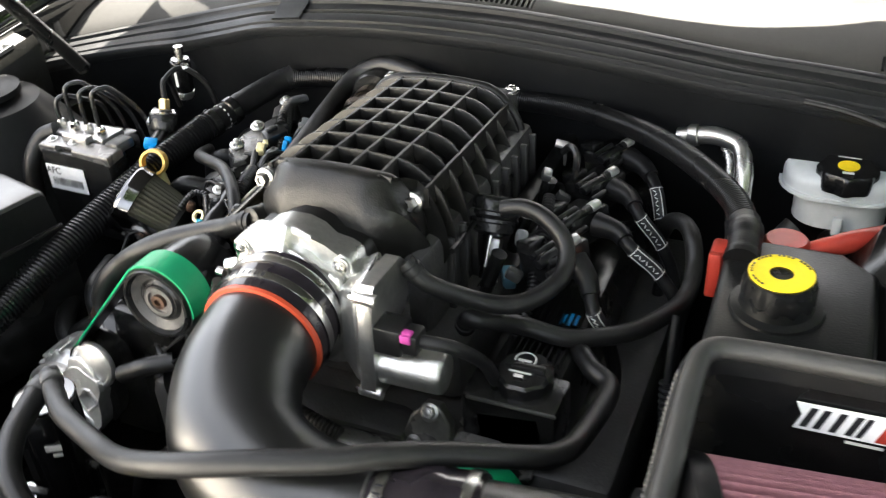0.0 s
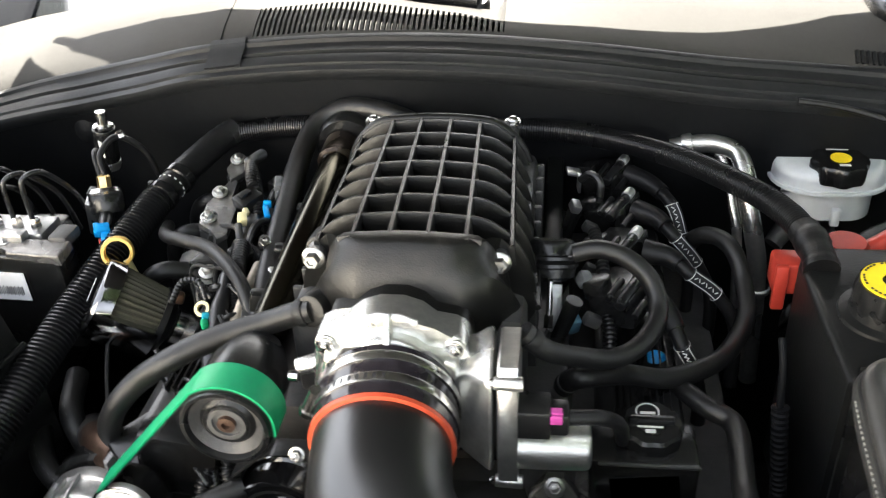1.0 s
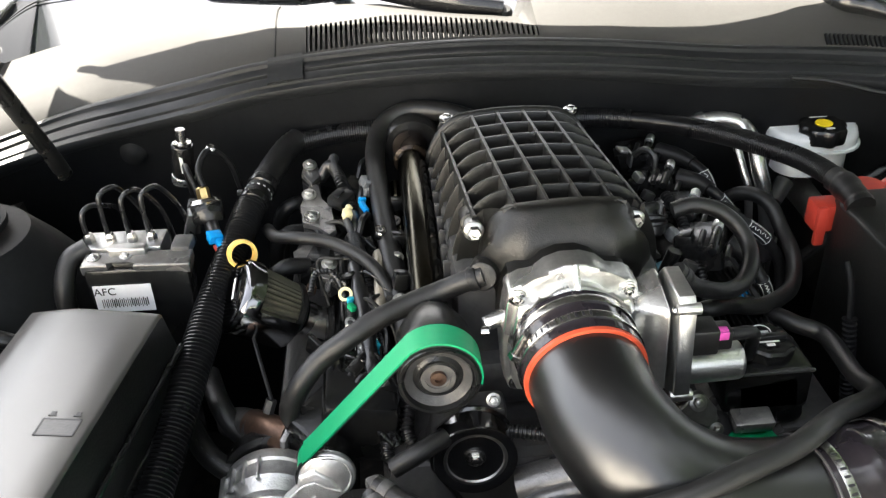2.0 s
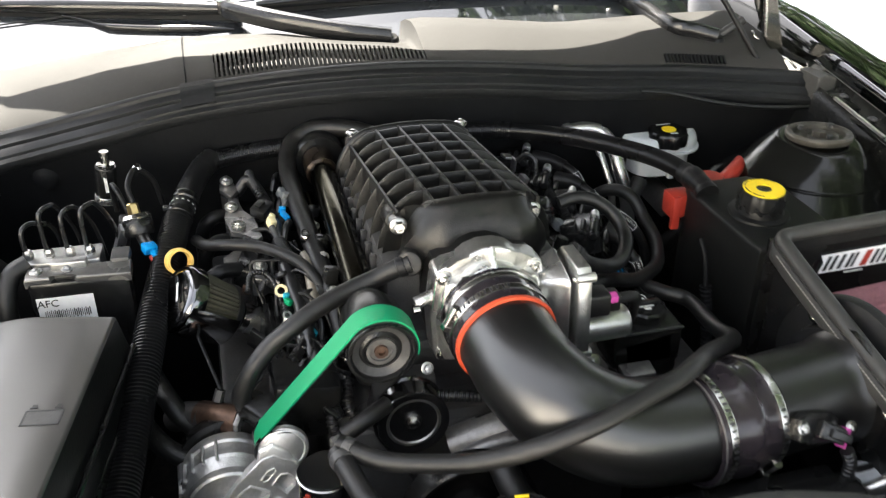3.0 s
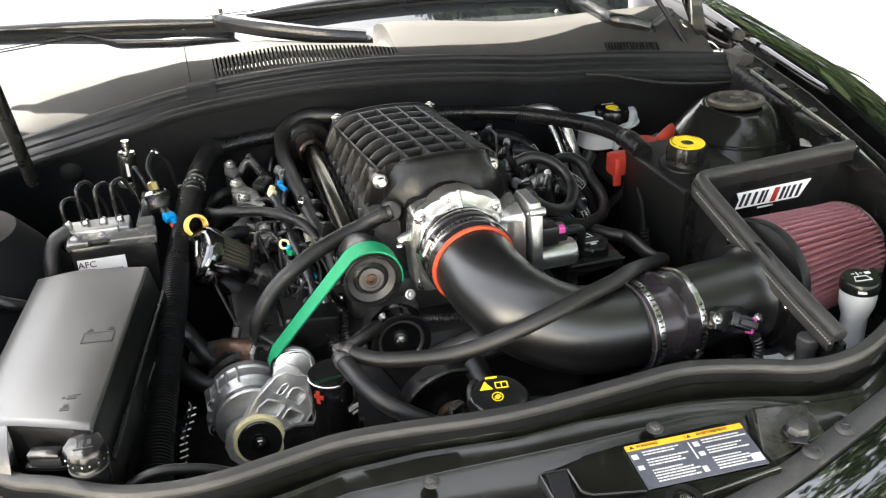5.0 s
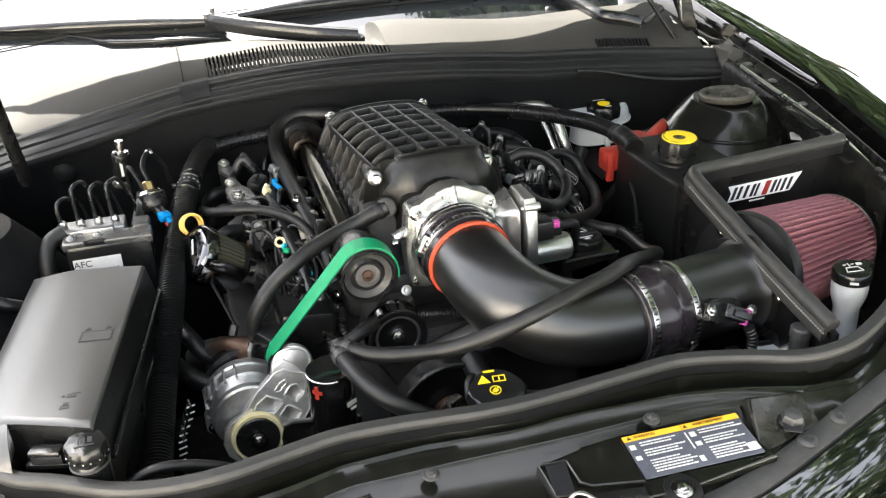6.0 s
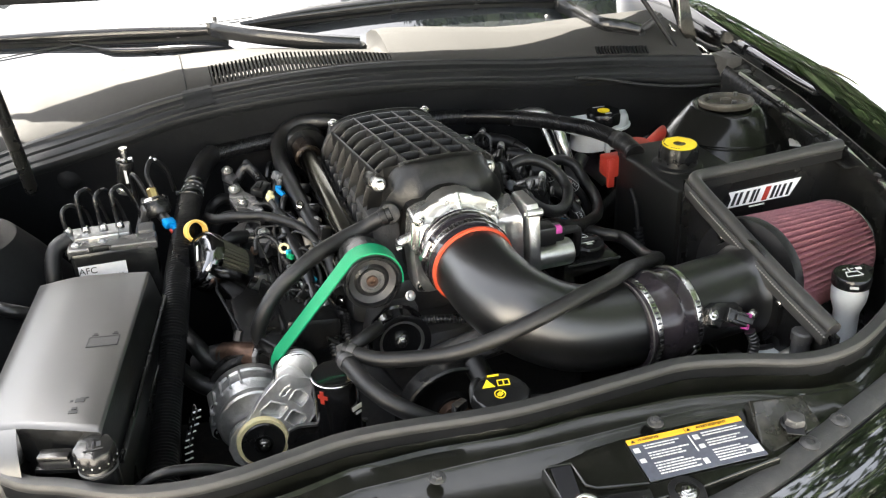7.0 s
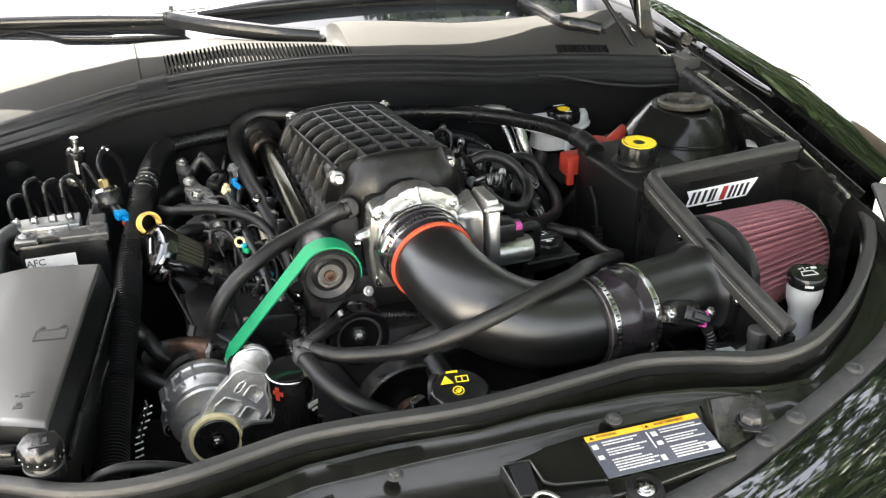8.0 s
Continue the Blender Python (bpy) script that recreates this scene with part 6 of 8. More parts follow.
ps = thing("pressure_sensor", (-0.37, 0.2, 0.88), "pressure sensor with brass fitting and blue plug", "pressure sensor")
part("sensor_bracket", box(BM(), (-0.39, 0.2, 0.868), (0.012, 0.016, 0.06), 0.003, (25, 15, 10)), ALU_DULL, ps)
part("sensor_can", lathe(BM(), [(0, 0), (0.017, 0), (0.019, 0.004), (0.019, 0.02), (0.015, 0.026), (0, 0.026)], (-0.364, 0.188, 0.878), (-0.15, 0.45, 0.9), 28), BLACK, ps)
part("sensor_ring", lathe(BM(), [(0.0155, 0.024), (0.0185, 0.0205), (0.0195, 0.023), (0.0165, 0.0275)], (-0.364, 0.188, 0.878), (-0.15, 0.45, 0.9), 28, hollow=True), STEEL, ps)
part("fitting", lathe(BM(), [(0.0075, 0), (0.0075, 0.012), (0.005, 0.014), (0, 0.014)], (-0.368, 0.2, 0.903), (-0.15, 0.45, 0.9), 6), BRASS, ps, "brass hex fitting")
part("side_valve", box(BM(), (-0.384, 0.205, 0.878), (0.014, 0.014, 0.05), 0.003, (20, 10, 0)), GREYP, ps)
part("sensor_neck", cyl(BM(), (-0.362, 0.182, 0.882), (-0.354, 0.155, 0.878), 0.008, seg=14), BLACK, ps)
part("plug", box(box(box(BM(), (-0.353, 0.148, 0.881), (0.016, 0.012, 0.012), 0.002, (20, 10, 30)), (-0.347, 0.142, 0.877), (0.01, 0.016, 0.007), 0.0015, (20, 10, 30)), (-0.357, 0.145, 0.884), (0.006, 0.014, 0.005), 0.001, (20, 10, 30)), BLUE, ps, "bright blue plug")
part("plug_wire", tube(BM(), spline([(-0.352, 0.14, 0.874), (-0.346, 0.128, 0.868), (-0.338, 0.122, 0.862)]), 0.003, 8), RED, ps)
for k, pts in enumerate(([(-0.368, 0.205, 0.915), (-0.372, 0.215, 0.935), (-0.362, 0.24, 0.945), (-0.345, 0.26, 0.92), (-0.338, 0.27, 0.88)], [(-0.376, 0.212, 0.9), (-0.388, 0.23, 0.925), (-0.395, 0.25, 0.92), (-0.395, 0.262, 0.88)])):
    part("vacuum_line", tube(BM(), spline(pts), 0.0035, 10), RUBBER, ps)
part("line_clip", lathe(BM(), [(0.004, 0), (0.006, 0.002), (0.004, 0.005), (0, 0.005)], (-0.36, 0.245, 0.944), (0.2, -0.3, 1), 12), STEEL, ps)

# oil dipstick with tan ring
dp = thing("dipstick", (-0.316, 0.11, 0.83), "oil dipstick with tan plastic pull ring", "dipstick")
bm = BM()
rc, rn = Vector((-0.319, 0.11, 0.879)), Vector((0.35, -0.85, 0.35)).normalized()
bm = lathe(bm, [(0.0125, -0.007), (0.0155, -0.007), (0.0165, 0), (0.0155, 0.007), (0.0125, 0.007), (0.0118, 0)], rc, rn, 40, hollow=True)
part("pull_ring", bm, TAN, dp)
part("stem", cyl(BM(), (-0.312, 0.11, 0.868), (-0.3, 0.11, 0.82), 0.005, seg=12), CREAM, dp)
# small cone breather filter
bf = thing("breather_filter", (-0.29, 0.055, 0.83), "small cone breather filter with chrome end cap", "breather filter")
CAPM = mat("dark_chrome", (0.16, 0.16, 0.165), 0.1, 1.0)
BA, BD = Vector((-0.325, 0.058, 0.862)), Vector((0.78, 0.22, -0.57)).normalized()
part("end_cap", lathe(BM(), [(0.034, 0.0006), (0.037, 0.0), (0.0395, 0.002), (0.0405, 0.006), (0.0405, 0.018), (0.0385, 0.019), (0.03, 0.015)], BA, BD, 52, hollow=True), CAPM, bf, "dark chromed end cap")
part("cap_face", lathe(BM(), [(0.035, 0.002), (0.033, 0.0), (0.028, -0.0008), (0, -0.0015)], BA, BD, 44), CAPM, bf, "dark glossy cap face")
bm = BM()
q = BD.to_track_quat("Z", "Y").to_matrix()
ra, rb = [], []
for i in range(160):
    a = 2 * math.pi * i / 160
    w = (0.0, 0.002, 0.0024, 0.001)[i % 4]
    ra.append(bm.verts.new(BA + BD * 0.013 + q @ Vector(((0.0385 - w) * math.cos(a), (0.0385 - w) * math.sin(a), 0))))
    rb.append(bm.verts.new(BA + BD * 0.066 + q @ Vector(((0.032 - w) * math.cos(a), (0.032 - w) * math.sin(a), 0))))
for i in range(160):
    j = (i + 1) % 160
    bm.faces.new((ra[i], ra[j], rb[j], rb[i]))
part("pleats", bm, OLIVE, bf, "olive oiled pleated gauze", 25)
part("rubber_neck", lathe(BM(), [(0.034, 0), (0.034, 0.006), (0.026, 0.012), (0.017, 0.016), (0.017, 0.026), (0, 0.026)], BA + BD * 0.064, BD, 36), RUBBER, bf)
part("neck_clamp", lathe(BM(), [(0.017, 0), (0.0185, 0.001), (0.0185, 0.01), (0.017, 0.011)], BA + BD * 0.081, BD, 30, hollow=True), STEEL, bf)
part("neck_pipe", lathe(BM(), [(0, 0), (0.0175, 0), (0.0175, 0.037), (0.016, 0.041), (0, 0.0415)], BA + BD * 0.086, BD, 32), ALU, bf, "bright aluminium neck")
low = Vector((0.1, -0.5, -0.85))
low = (low - BD * low.dot(BD)).normalized()
sid = BD.cross(low)
shell = []
for k in range(25):
    a = radians(-68 + k * 136 / 24)
    o = low * math.cos(a) + sid * math.sin(a)
    shell.append([BA + BD * 0.004 + o * 0.0408, BA + BD * 0.02 + o * 0.0412, BA + BD * 0.062 + o * 0.0412, BA + BD * 0.066 + o * 0.039])
part("heat_shell", sheet(BM(), shell, 0.001), mat("chrome", (0.5, 0.5, 0.5), 0.07, 1.0, vary=0.08), bf, "chromed half shell")
part("cap_print", bars(BM(), frame_of(BA - BD * 0.002 + Vector((0.004, -0.003, 0.008)), BD.cross(Vector((0.3, -0.5, 0.8))), Vector((0.3, -0.5, 0.8)).cross(BD).cross(BD) * -1), [(0, 0, 0.024, 0.004)]), PRINT, bf)

# coil bracket, coils and plugs
cb = thing("coil_bracket", (-0.245, 0.17, 0.85), "grey cast coil bracket with bright bolts", "bracket")
PL_A = [(-0.252, 0.276), (-0.241, 0.263), (-0.238, 0.225), (-0.224, 0.205), (-0.218, 0.151), (-0.226, 0.139), (-0.237, 0.159), (-0.256, 0.17), (-0.262, 0.212)]
PL_B = [(-0.269, 0.146), (-0.25, 0.169), (-0.237, 0.169), (-0.246, 0.127), (-0.263, 0.105)]
PL_C = [(-0.243, 0.147), (-0.217, 0.13), (-0.218, 0.092), (-0.226, 0.085), (-0.238, 0.09)]
PL_D = [(-0.262, 0.325), (-0.246, 0.32), (-0.24, 0.28), (-0.25, 0.262), (-0.264, 0.29)]
for pl, z in ((PL_A, 0.872), (PL_B, 0.85), (PL_C, 0.849), (PL_D, 0.876)):
    part("bracket_plate", prism(BM(), pl, Matrix.Translation((0, 0, z)), 0.006, 0.0015), BRKT, cb)
    part("bracket_web", prism(BM(), [(x * 0.96 - 0.01, y * 0.96 + 0.006) for x, y in pl], Matrix.Translation((0, 0, z - 0.02)), 0.018), ENGINE, cb)
for p in ((-0.254, 0.305, 0.882), (-0.252, 0.232, 0.878), (-0.246, 0.178, 0.878), (-0.227, 0.109, 0.855)):
    part("bolt_boss", cyl(BM(), p, Vector(p) + Vector((0.0005, -0.001, 0.004)), 0.0082, 0.0074, 20, 0.001), BRKT, cb)
    part("bracket_bolt", bolt(BM(), Vector(p) + Vector((0.0005, -0.001, 0.004)), (0.1, -0.3, 0.95), 0.006, 0.0065), ALU, cb)
for i, y in enumerate((0.27, 0.2, 0.125)):
    cl = thing("ignition_coil", (-0.22, y, 0.82), "black ignition coil pack under the bracket", "ignition coil", "ignition coils")
    part("coil_body", box(BM(), (-0.228, y, 0.842), (0.055, 0.05, 0.03), 0.005, (0, 10, -15)), BLACK, cl)
    part("coil_plug", box(BM(), (-0.198, y + 0.012, 0.862), (0.024, 0.024, 0.02), 0.003, (10, 15, -30)), GREYP if i == 1 else BLACK, cl)
    part("lead_boot", tube(BM(), spline([(-0.25, y - 0.01, 0.855), (-0.275, y - 0.02, 0.86), (-0.292, y - 0.022, 0.84), (-0.295, y - 0.02, 0.78)]), 0.0095, 12), RUBBER, cl)
    part("coil_wire", tube(BM(), spline([(-0.195, y + 0.016, 0.868), (-0.188, y + 0.03, 0.885), (-0.182, y + 0.05, 0.88), (-0.184, y + 0.07, 0.86)]), 0.004, 8), LOOM, cl)
pc = thing("yellow_plug", (-0.206, 0.163, 0.885), "cream-yellow plug on the coil wiring", "plug")
part("plug_body", box(box(BM(), (-0.205, 0.168, 0.886), (0.01, 0.012, 0.012), 0.002, (20, 10, 20)), (-0.203, 0.176, 0.89), (0.006, 0.008, 0.007), 0.0015, (20, 10, 40)), CREAM, pc)
part("plug_tail", cyl(BM(), (-0.206, 0.157, 0.886), (-0.2, 0.14, 0.875), 0.004, seg=10), GREYP, pc)
pc = thing("injector", (-0.188, 0.185, 0.88), "fuel injector with clear clip and blue plug", "fuel injector", "fuel injectors")
part("plug_body", box(box(BM(), (-0.186, 0.19, 0.882), (0.006, 0.018, 0.007), 0.0015, (10, 10, 25)), (-0.188, 0.202, 0.885), (0.009, 0.005, 0.009), 0.0015, (10, 10, 10)), BLUE, pc, "blue plug")
part("clear_clip", box(box(BM(), (-0.183, 0.232, 0.888), (0.01, 0.026, 0.014), 0.002, (25, 15, 25)), (-0.177, 0.226, 0.893), (0.018, 0.006, 0.01), 0.0015, (25, 15, 25)), CLEAR, pc, "clear plastic clip")
pc = thing("injector", (-0.18, 0.06, 0.86), "fuel injector with green and blue plug", "fuel injector", "fuel injectors")
part("plug_body", box(BM(), (-0.202, 0.028, 0.855), (0.007, 0.011, 0.007), 0.002, (0, 10, 30)), GREEN, pc, "green plug")
part("plug_collar", box(BM(), (-0.203, 0.036, 0.858), (0.008, 0.006, 0.008), 0.002, (0, 10, 30)), CYAN, pc, "turquoise collar")
part("clip_ring", lathe(BM(), [(0.0045, -0.002), (0.0075, -0.002), (0.0075, 0.002), (0.0045, 0.002)], (-0.208, 0.042, 0.862), (0, -0.7, 0.7), 18, hollow=True), CREAM, pc)
pc = thing("injector", (-0.16, -0.01, 0.85), "fuel injector with bright blue plug", "fuel injector", "fuel injectors")
part("plug_body", box(box(BM(), (-0.183, -0.01, 0.831), (0.012, 0.01, 0.014), 0.002, (20, 10, 30)), (-0.181, -0.016, 0.824), (0.008, 0.008, 0.01), 0.0015, (20, 10, 30)), CYAN, pc, "turquoise plug")
for k, q in enumerate(((-0.149, 0.257, 0.857), (-0.152, 0.209, 0.857), (-0.148, 0.172, 0.852))):
    cap = thing("gloss_cap", q, "glossy black round cap beside the drive shaft", "sensor", "sensor posts")
    part("cap_body", lathe(BM(), [(0.009, -0.03), (0.009, 0.0), (0.0075, 0.004), (0, 0.0045)], q, (0.1, -0.3, 1), 20), bpy.data.materials["gloss_black"], cap)
    # Steel stud stands for the glint on the black cap
    part("cap_glint", cyl(BM(), Vector(q) + Vector((0.0005, -0.001, 0.004)), Vector(q) + Vector((0.001, -0.002, 0.008)), 0.0038, seg=6), STEEL, cap, "small steel stud standing for a glint")
part("injector_body", cyl(BM(), (-0.185, -0.013, 0.831), (-0.206, -0.038, 0.822), 0.0065, seg=12), BLACK, pc)
fr2 = thing("fuel_rail", (-0.16, 0.12, 0.86), "fuel rail tube beside the coils", "fuel rail", "fuel rails")
part("rail", cyl(BM(), (-0.148, 0.26, 0.87), (-0.142, -0.02, 0.842), 0.0095, seg=18), SHAFT, fr2)
for y in (0.2, 0.12, 0.04):
    part("rail_clip", box(BM(), (-0.15, y, 0.876), (0.016, 0.014, 0.02), 0.003, (0, 10, 10)), BLACK, fr2)
    part("clip_bolt", bolt(BM(), (-0.152, y - 0.03, 0.872), (0, -0.3, 1), 0.005, 0.006), ALU, fr2)
for k, pts in enumerate(([(-0.2, 0.14, 0.872), (-0.192, 0.1, 0.866), (-0.185, 0.06, 0.85), (-0.176, 0.02, 0.83), (-0.165, -0.03, 0.8)], [(-0.21, 0.1, 0.85), (-0.205, 0.06, 0.84), (-0.2, 0.0, 0.815), (-0.19, -0.06, 0.78)],
                         [(-0.23, 0.085, 0.84), (-0.222, 0.075, 0.858), (-0.21, 0.07, 0.855), (-0.205, 0.06, 0.83)], [(-0.215, 0.0, 0.81), (-0.2, -0.03, 0.812), (-0.18, -0.06, 0.8), (-0.165, -0.09, 0.77)], [(-0.24, 0.3, 0.87), (-0.225, 0.27, 0.9), (-0.21, 0.235, 0.89), (-0.2, 0.2, 0.87)])):
    bm = tube(BM(), spline(pts), (0.0085, 0.007, 0.004, 0.009, 0.007)[k], 12, wave=0.0006, pitch=0.004)
    single("wire_loom", bm, LOOM, pts[0], "black ribbed wire loom among the coils", "wire loom", group="wire looms")

# taped harness and loose wiring between the coils and the belt
wh = thing("wire_harness", (-0.2, 0.1, 0.84), "black taped wiring harness with loose wires and plugs", "wire harness")
HP = spline([(-0.2, 0.19, 0.872), (-0.198, 0.13, 0.868), (-0.196, 0.076, 0.864), (-0.19, 0.02, 0.85), (-0.184, -0.03, 0.825), (-0.18, -0.07, 0.79)], 8)
part("taped_trunk", tube(BM(), HP, lambda u: 0.0085 + 0.0014 * math.sin(u * 40), 12), LOOM, wh)
rnd = random.Random(31)
for k in range(16):
    a = HP[rnd.randrange(4, len(HP) - 6)]
    e = a + Vector((rnd.choice((-1, 1)) * rnd.uniform(0.015, 0.045), rnd.uniform(-0.05, 0.02), rnd.uniform(-0.04, 0.004)))
    m1 = a * 0.6 + e * 0.4 + Vector((0, rnd.uniform(-0.01, 0.01), rnd.uniform(0.004, 0.018)))
    part("wire", tube(BM(), spline([a, m1, e, e + Vector((rnd.uniform(-0.01, 0.01), rnd.uniform(-0.03, 0), -0.04))], 5), rnd.uniform(0.0016, 0.0036), 8), (LOOM, RUBBER, BLACK)[k % 3], wh)
    if k % 2 == 0:
        part("plug", box(box(BM(), e, (0.016, 0.02, 0.013), 0.002, (rnd.uniform(0, 40), 20, rnd.uniform(0, 90))), e + Vector((0, 0, 0.007)), (0.006, 0.012, 0.004), 0.001, (20, 0, rnd.uniform(0, 90))), (BLACK, GREYP, BLACK, LOOM)[(k // 2) % 4], wh)
for k, p in enumerate(((-0.163, 0.15, 0.872), (-0.171, 0.1, 0.868), (-0.168, 0.125, 0.888), (-0.205, 0.02, 0.842), (-0.21, -0.035, 0.82), (-0.175, -0.05, 0.82), (-0.15, -0.03, 0.81))):
    part("spring_clip", lathe(box(BM(), Vector(p) - Vector((0, 0, 0.006)), (0.012, 0.01, 0.01), 0.002, (10, 10, 25 * k)), [(0.003, -0.001), (0.0055, -0.001), (0.0055, 0.001), (0.003, 0.001)], p, (0.2, -0.5, 0.8), 16, hollow=True), (STEEL, ALU_DULL)[k % 2], wh)
part("grey_plug", box(box(BM(), (-0.213, 0.212, 0.884), (0.022, 0.028, 0.014), 0.003, (10, 10, -35)), (-0.215, 0.209, 0.893), (0.008, 0.014, 0.004), 0.001, (10, 10, -35)), BLACK, wh)
part("ribbed_lead", tube(BM(), spline([(-0.222, 0.3, 0.895), (-0.222, 0.27, 0.902), (-0.216, 0.24, 0.9), (-0.21, 0.225, 0.892)], 8), 0.0055, 12, wave=0.001, pitch=0.004), LOOM, wh)
part("tan_rail", tube(BM(), spline([(-0.172, 0.11, 0.866), (-0.171, 0.087, 0.866), (-0.172, 0.045, 0.858), (-0.173, 0.01, 0.848)], 6), 0.0068, 14), mat("tan_metal", (0.3, 0.27, 0.22), 0.4, 0.7), wh, "tan metal tube")
part("brown_plug", box(BM(), (-0.246, 0.075, 0.85), (0.010, 0.010, 0.012), 0.003, (0, 20, 20)), COPPER, wh)
part("plug_loop", tube(BM(), spline([(-0.245, 0.055, 0.858), (-0.24, 0.075, 0.868), (-0.225, 0.078, 0.868), (-0.214, 0.065, 0.86), (-0.208, 0.05, 0.84)], 8), 0.0034, 8, wave=0.0004, pitch=0.004), LOOM, wh)
cvr = thing("coil_cover", (-0.22, -0.02, 0.78), "black slotted plastic cover below the breather hose", "cover")
for k in range(6):
    p = Vector((-0.232 + k * 0.009, 0.0 - k * 0.016, 0.815 - k * 0.007))
    part("cover_fin", box(BM(), p, (0.05, 0.006, 0.03), 0.0015, (10, 25, -40)), BLACK, cvr)
part("cover_body", box(BM(), (-0.215, -0.045, 0.785), (0.06, 0.11, 0.03), 0.006, (10, 25, -40)), BLACK, cvr)
for p in ((-0.195, 0.0, 0.822), (-0.205, -0.07, 0.8)):
    part("cover_bolt", bolt(BM(), p, (0.2, -0.5, 0.8), 0.0045, 0.005), ALU, cvr)

# low hoses and exhaust elbow by the tensioner
for pts in ([(-0.365, 0.05, 0.765), (-0.347, -0.001, 0.764), (-0.33, -0.021, 0.746), (-0.301, -0.044, 0.739), (-0.265, -0.062, 0.738)], [(-0.385, -0.0, 0.75), (-0.36, -0.045, 0.742), (-0.335, -0.065, 0.732), (-0.3, -0.08, 0.725)]):
    path = spline(pts, 8)
    hh = thing("heater_hose", pts[0], "black heater hose with dashed white print", "hose", "heater hoses")
    part("hose_body", tube(BM(), path, 0.0115, 14), HOSE, hh)
    for a, b in list(zip(path, path[1:]))[6::2]:
        d = (b - a).normalized()
        part("print_dash", bars(BM(), frame_of(a + Vector((-0.1, -0.45, 0.88)).normalized() * 0.0117, d, Vector((0.2, 0.6, 0.5))), [(0, 0, 0.0034, 0.0008)], 0.0003), GREYP, hh)
ex = thing("exhaust_elbow", (-0.29, -0.04, 0.74), "heat-stained exhaust elbow with steel flange", "exhaust elbow")
part("lower_pipe", tube(BM(), spline([(-0.345, 0.02, 0.72), (-0.326, -0.008, 0.744), (-0.306, -0.033, 0.758)]), 0.016, 20), ENGINE, ex)
part("elbow", tube(BM(), spline([(-0.312, -0.025, 0.755), (-0.292, -0.045, 0.762), (-0.272, -0.056, 0.762)]), lambda u: 0.0165 + 0.002 * u, 20), COPPER, ex, "heat-stained end of the elbow")
part("flange", cyl(BM(), (-0.274, -0.056, 0.763), (-0.268, -0.059, 0.762), 0.019, seg=6, bev=0.002), BRKT, ex)
part("probe", cyl(BM(), (-0.288, -0.03, 0.79), (-0.293, -0.035, 0.778), 0.006, seg=6), ENGINE, ex)
part("probe_wire", tube(BM(), spline([(-0.288, -0.03, 0.79), (-0.298, 0.0, 0.81), (-0.31, 0.04, 0.83)]), 0.0022, 8), RUBBER, ex)
ol = thing("oil_cooler_lines", (-0.4, -0.2, 0.7), "black flexible strap with pale graduations", "cable strap")
part("strap", strip(BM(), spline([(-0.386, -0.21, 0.69), (-0.381, -0.205, 0.722), (-0.374, -0.2, 0.748), (-0.366, -0.198, 0.775), (-0.356, -0.196, 0.8)], 6), [(-0.007, -0.001), (0.007, -0.001), (0.007, 0.001), (-0.007, 0.001)]), BLACK, ol)
for k in range(10):
    u = k / 9
    part("graduation", box(BM(), (-0.381 + 0.025 * u + 0.002 * math.sin(k), -0.209 + 0.008 * u, 0.722 + 0.076 * u), (0.0095, 0.0012, 0.0014), rot=(0, -14, 0)), PRINT, ol)

# fuse box
fb = thing("fuse_box", (-0.45, -0.15, 0.75), "black fuse box with satin moulded lid", "fuse box")
LIDS = [(-0.03, 0.83), (-0.014, 0.868), (-0.006, 0.8735), (0.0, 0.8755), (0.12, 0.8792), (0.26, 0.8832), (0.34, 0.885), (0.42, 0.886), (0.75, 0.8868), (0.975, 0.8866), (0.992, 0.8856), (1.0, 0.8825)]
rows = []
for k, v in enumerate([0.0, 0.012, 0.03, 0.25, 0.5, 0.75, 0.97, 0.99, 1.0]):
    xr, yr = -0.384 - 0.057 * v, 0.0 - 0.322 * v
    xl, yl = -0.519 - 0.043 * v, 0.036 - 0.30 * v
    drop = 0.0035 if v in (0.0, 1.0) else 0.0008 if v in (0.012, 0.99) else 0.0
    rows.append([(xl * (1 - u) + xr * u, yl * (1 - u) + yr * u, z - drop) for u, z in LIDS])
bm = BM()
sheet(bm, rows)
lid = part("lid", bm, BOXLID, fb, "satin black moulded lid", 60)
# Skirts take darker materials, so their shade sits in the colour
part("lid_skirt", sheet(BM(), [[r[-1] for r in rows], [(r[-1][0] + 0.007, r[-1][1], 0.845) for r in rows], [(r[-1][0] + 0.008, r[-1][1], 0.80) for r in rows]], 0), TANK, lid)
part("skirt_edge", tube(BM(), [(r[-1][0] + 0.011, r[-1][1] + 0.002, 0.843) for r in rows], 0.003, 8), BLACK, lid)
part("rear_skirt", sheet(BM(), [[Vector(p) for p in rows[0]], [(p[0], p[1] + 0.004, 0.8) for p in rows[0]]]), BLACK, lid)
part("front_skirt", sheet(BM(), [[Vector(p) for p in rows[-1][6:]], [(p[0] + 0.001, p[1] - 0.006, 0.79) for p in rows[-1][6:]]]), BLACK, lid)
apron = [rows[-1][k] for k in range(7)]
part("front_apron", sheet(BM(), [apron, [(x + 0.002, y - 0.028, z - 0.006) for x, y, z in apron], [(x + 0.003, y - 0.044, z - 0.022) for x, y, z in apron], [(x + 0.004, y - 0.05, 0.79) for x, y, z in apron]], 0.002), BOXLID, lid)
part("body", prism(BM(), [(-0.59, -0.285), (-0.442, -0.326), (-0.366, -0.0), (-0.525, 0.035)], Matrix.Translation((0, 0, 0.70)), 0.105, 0.004), BLACK, fb)
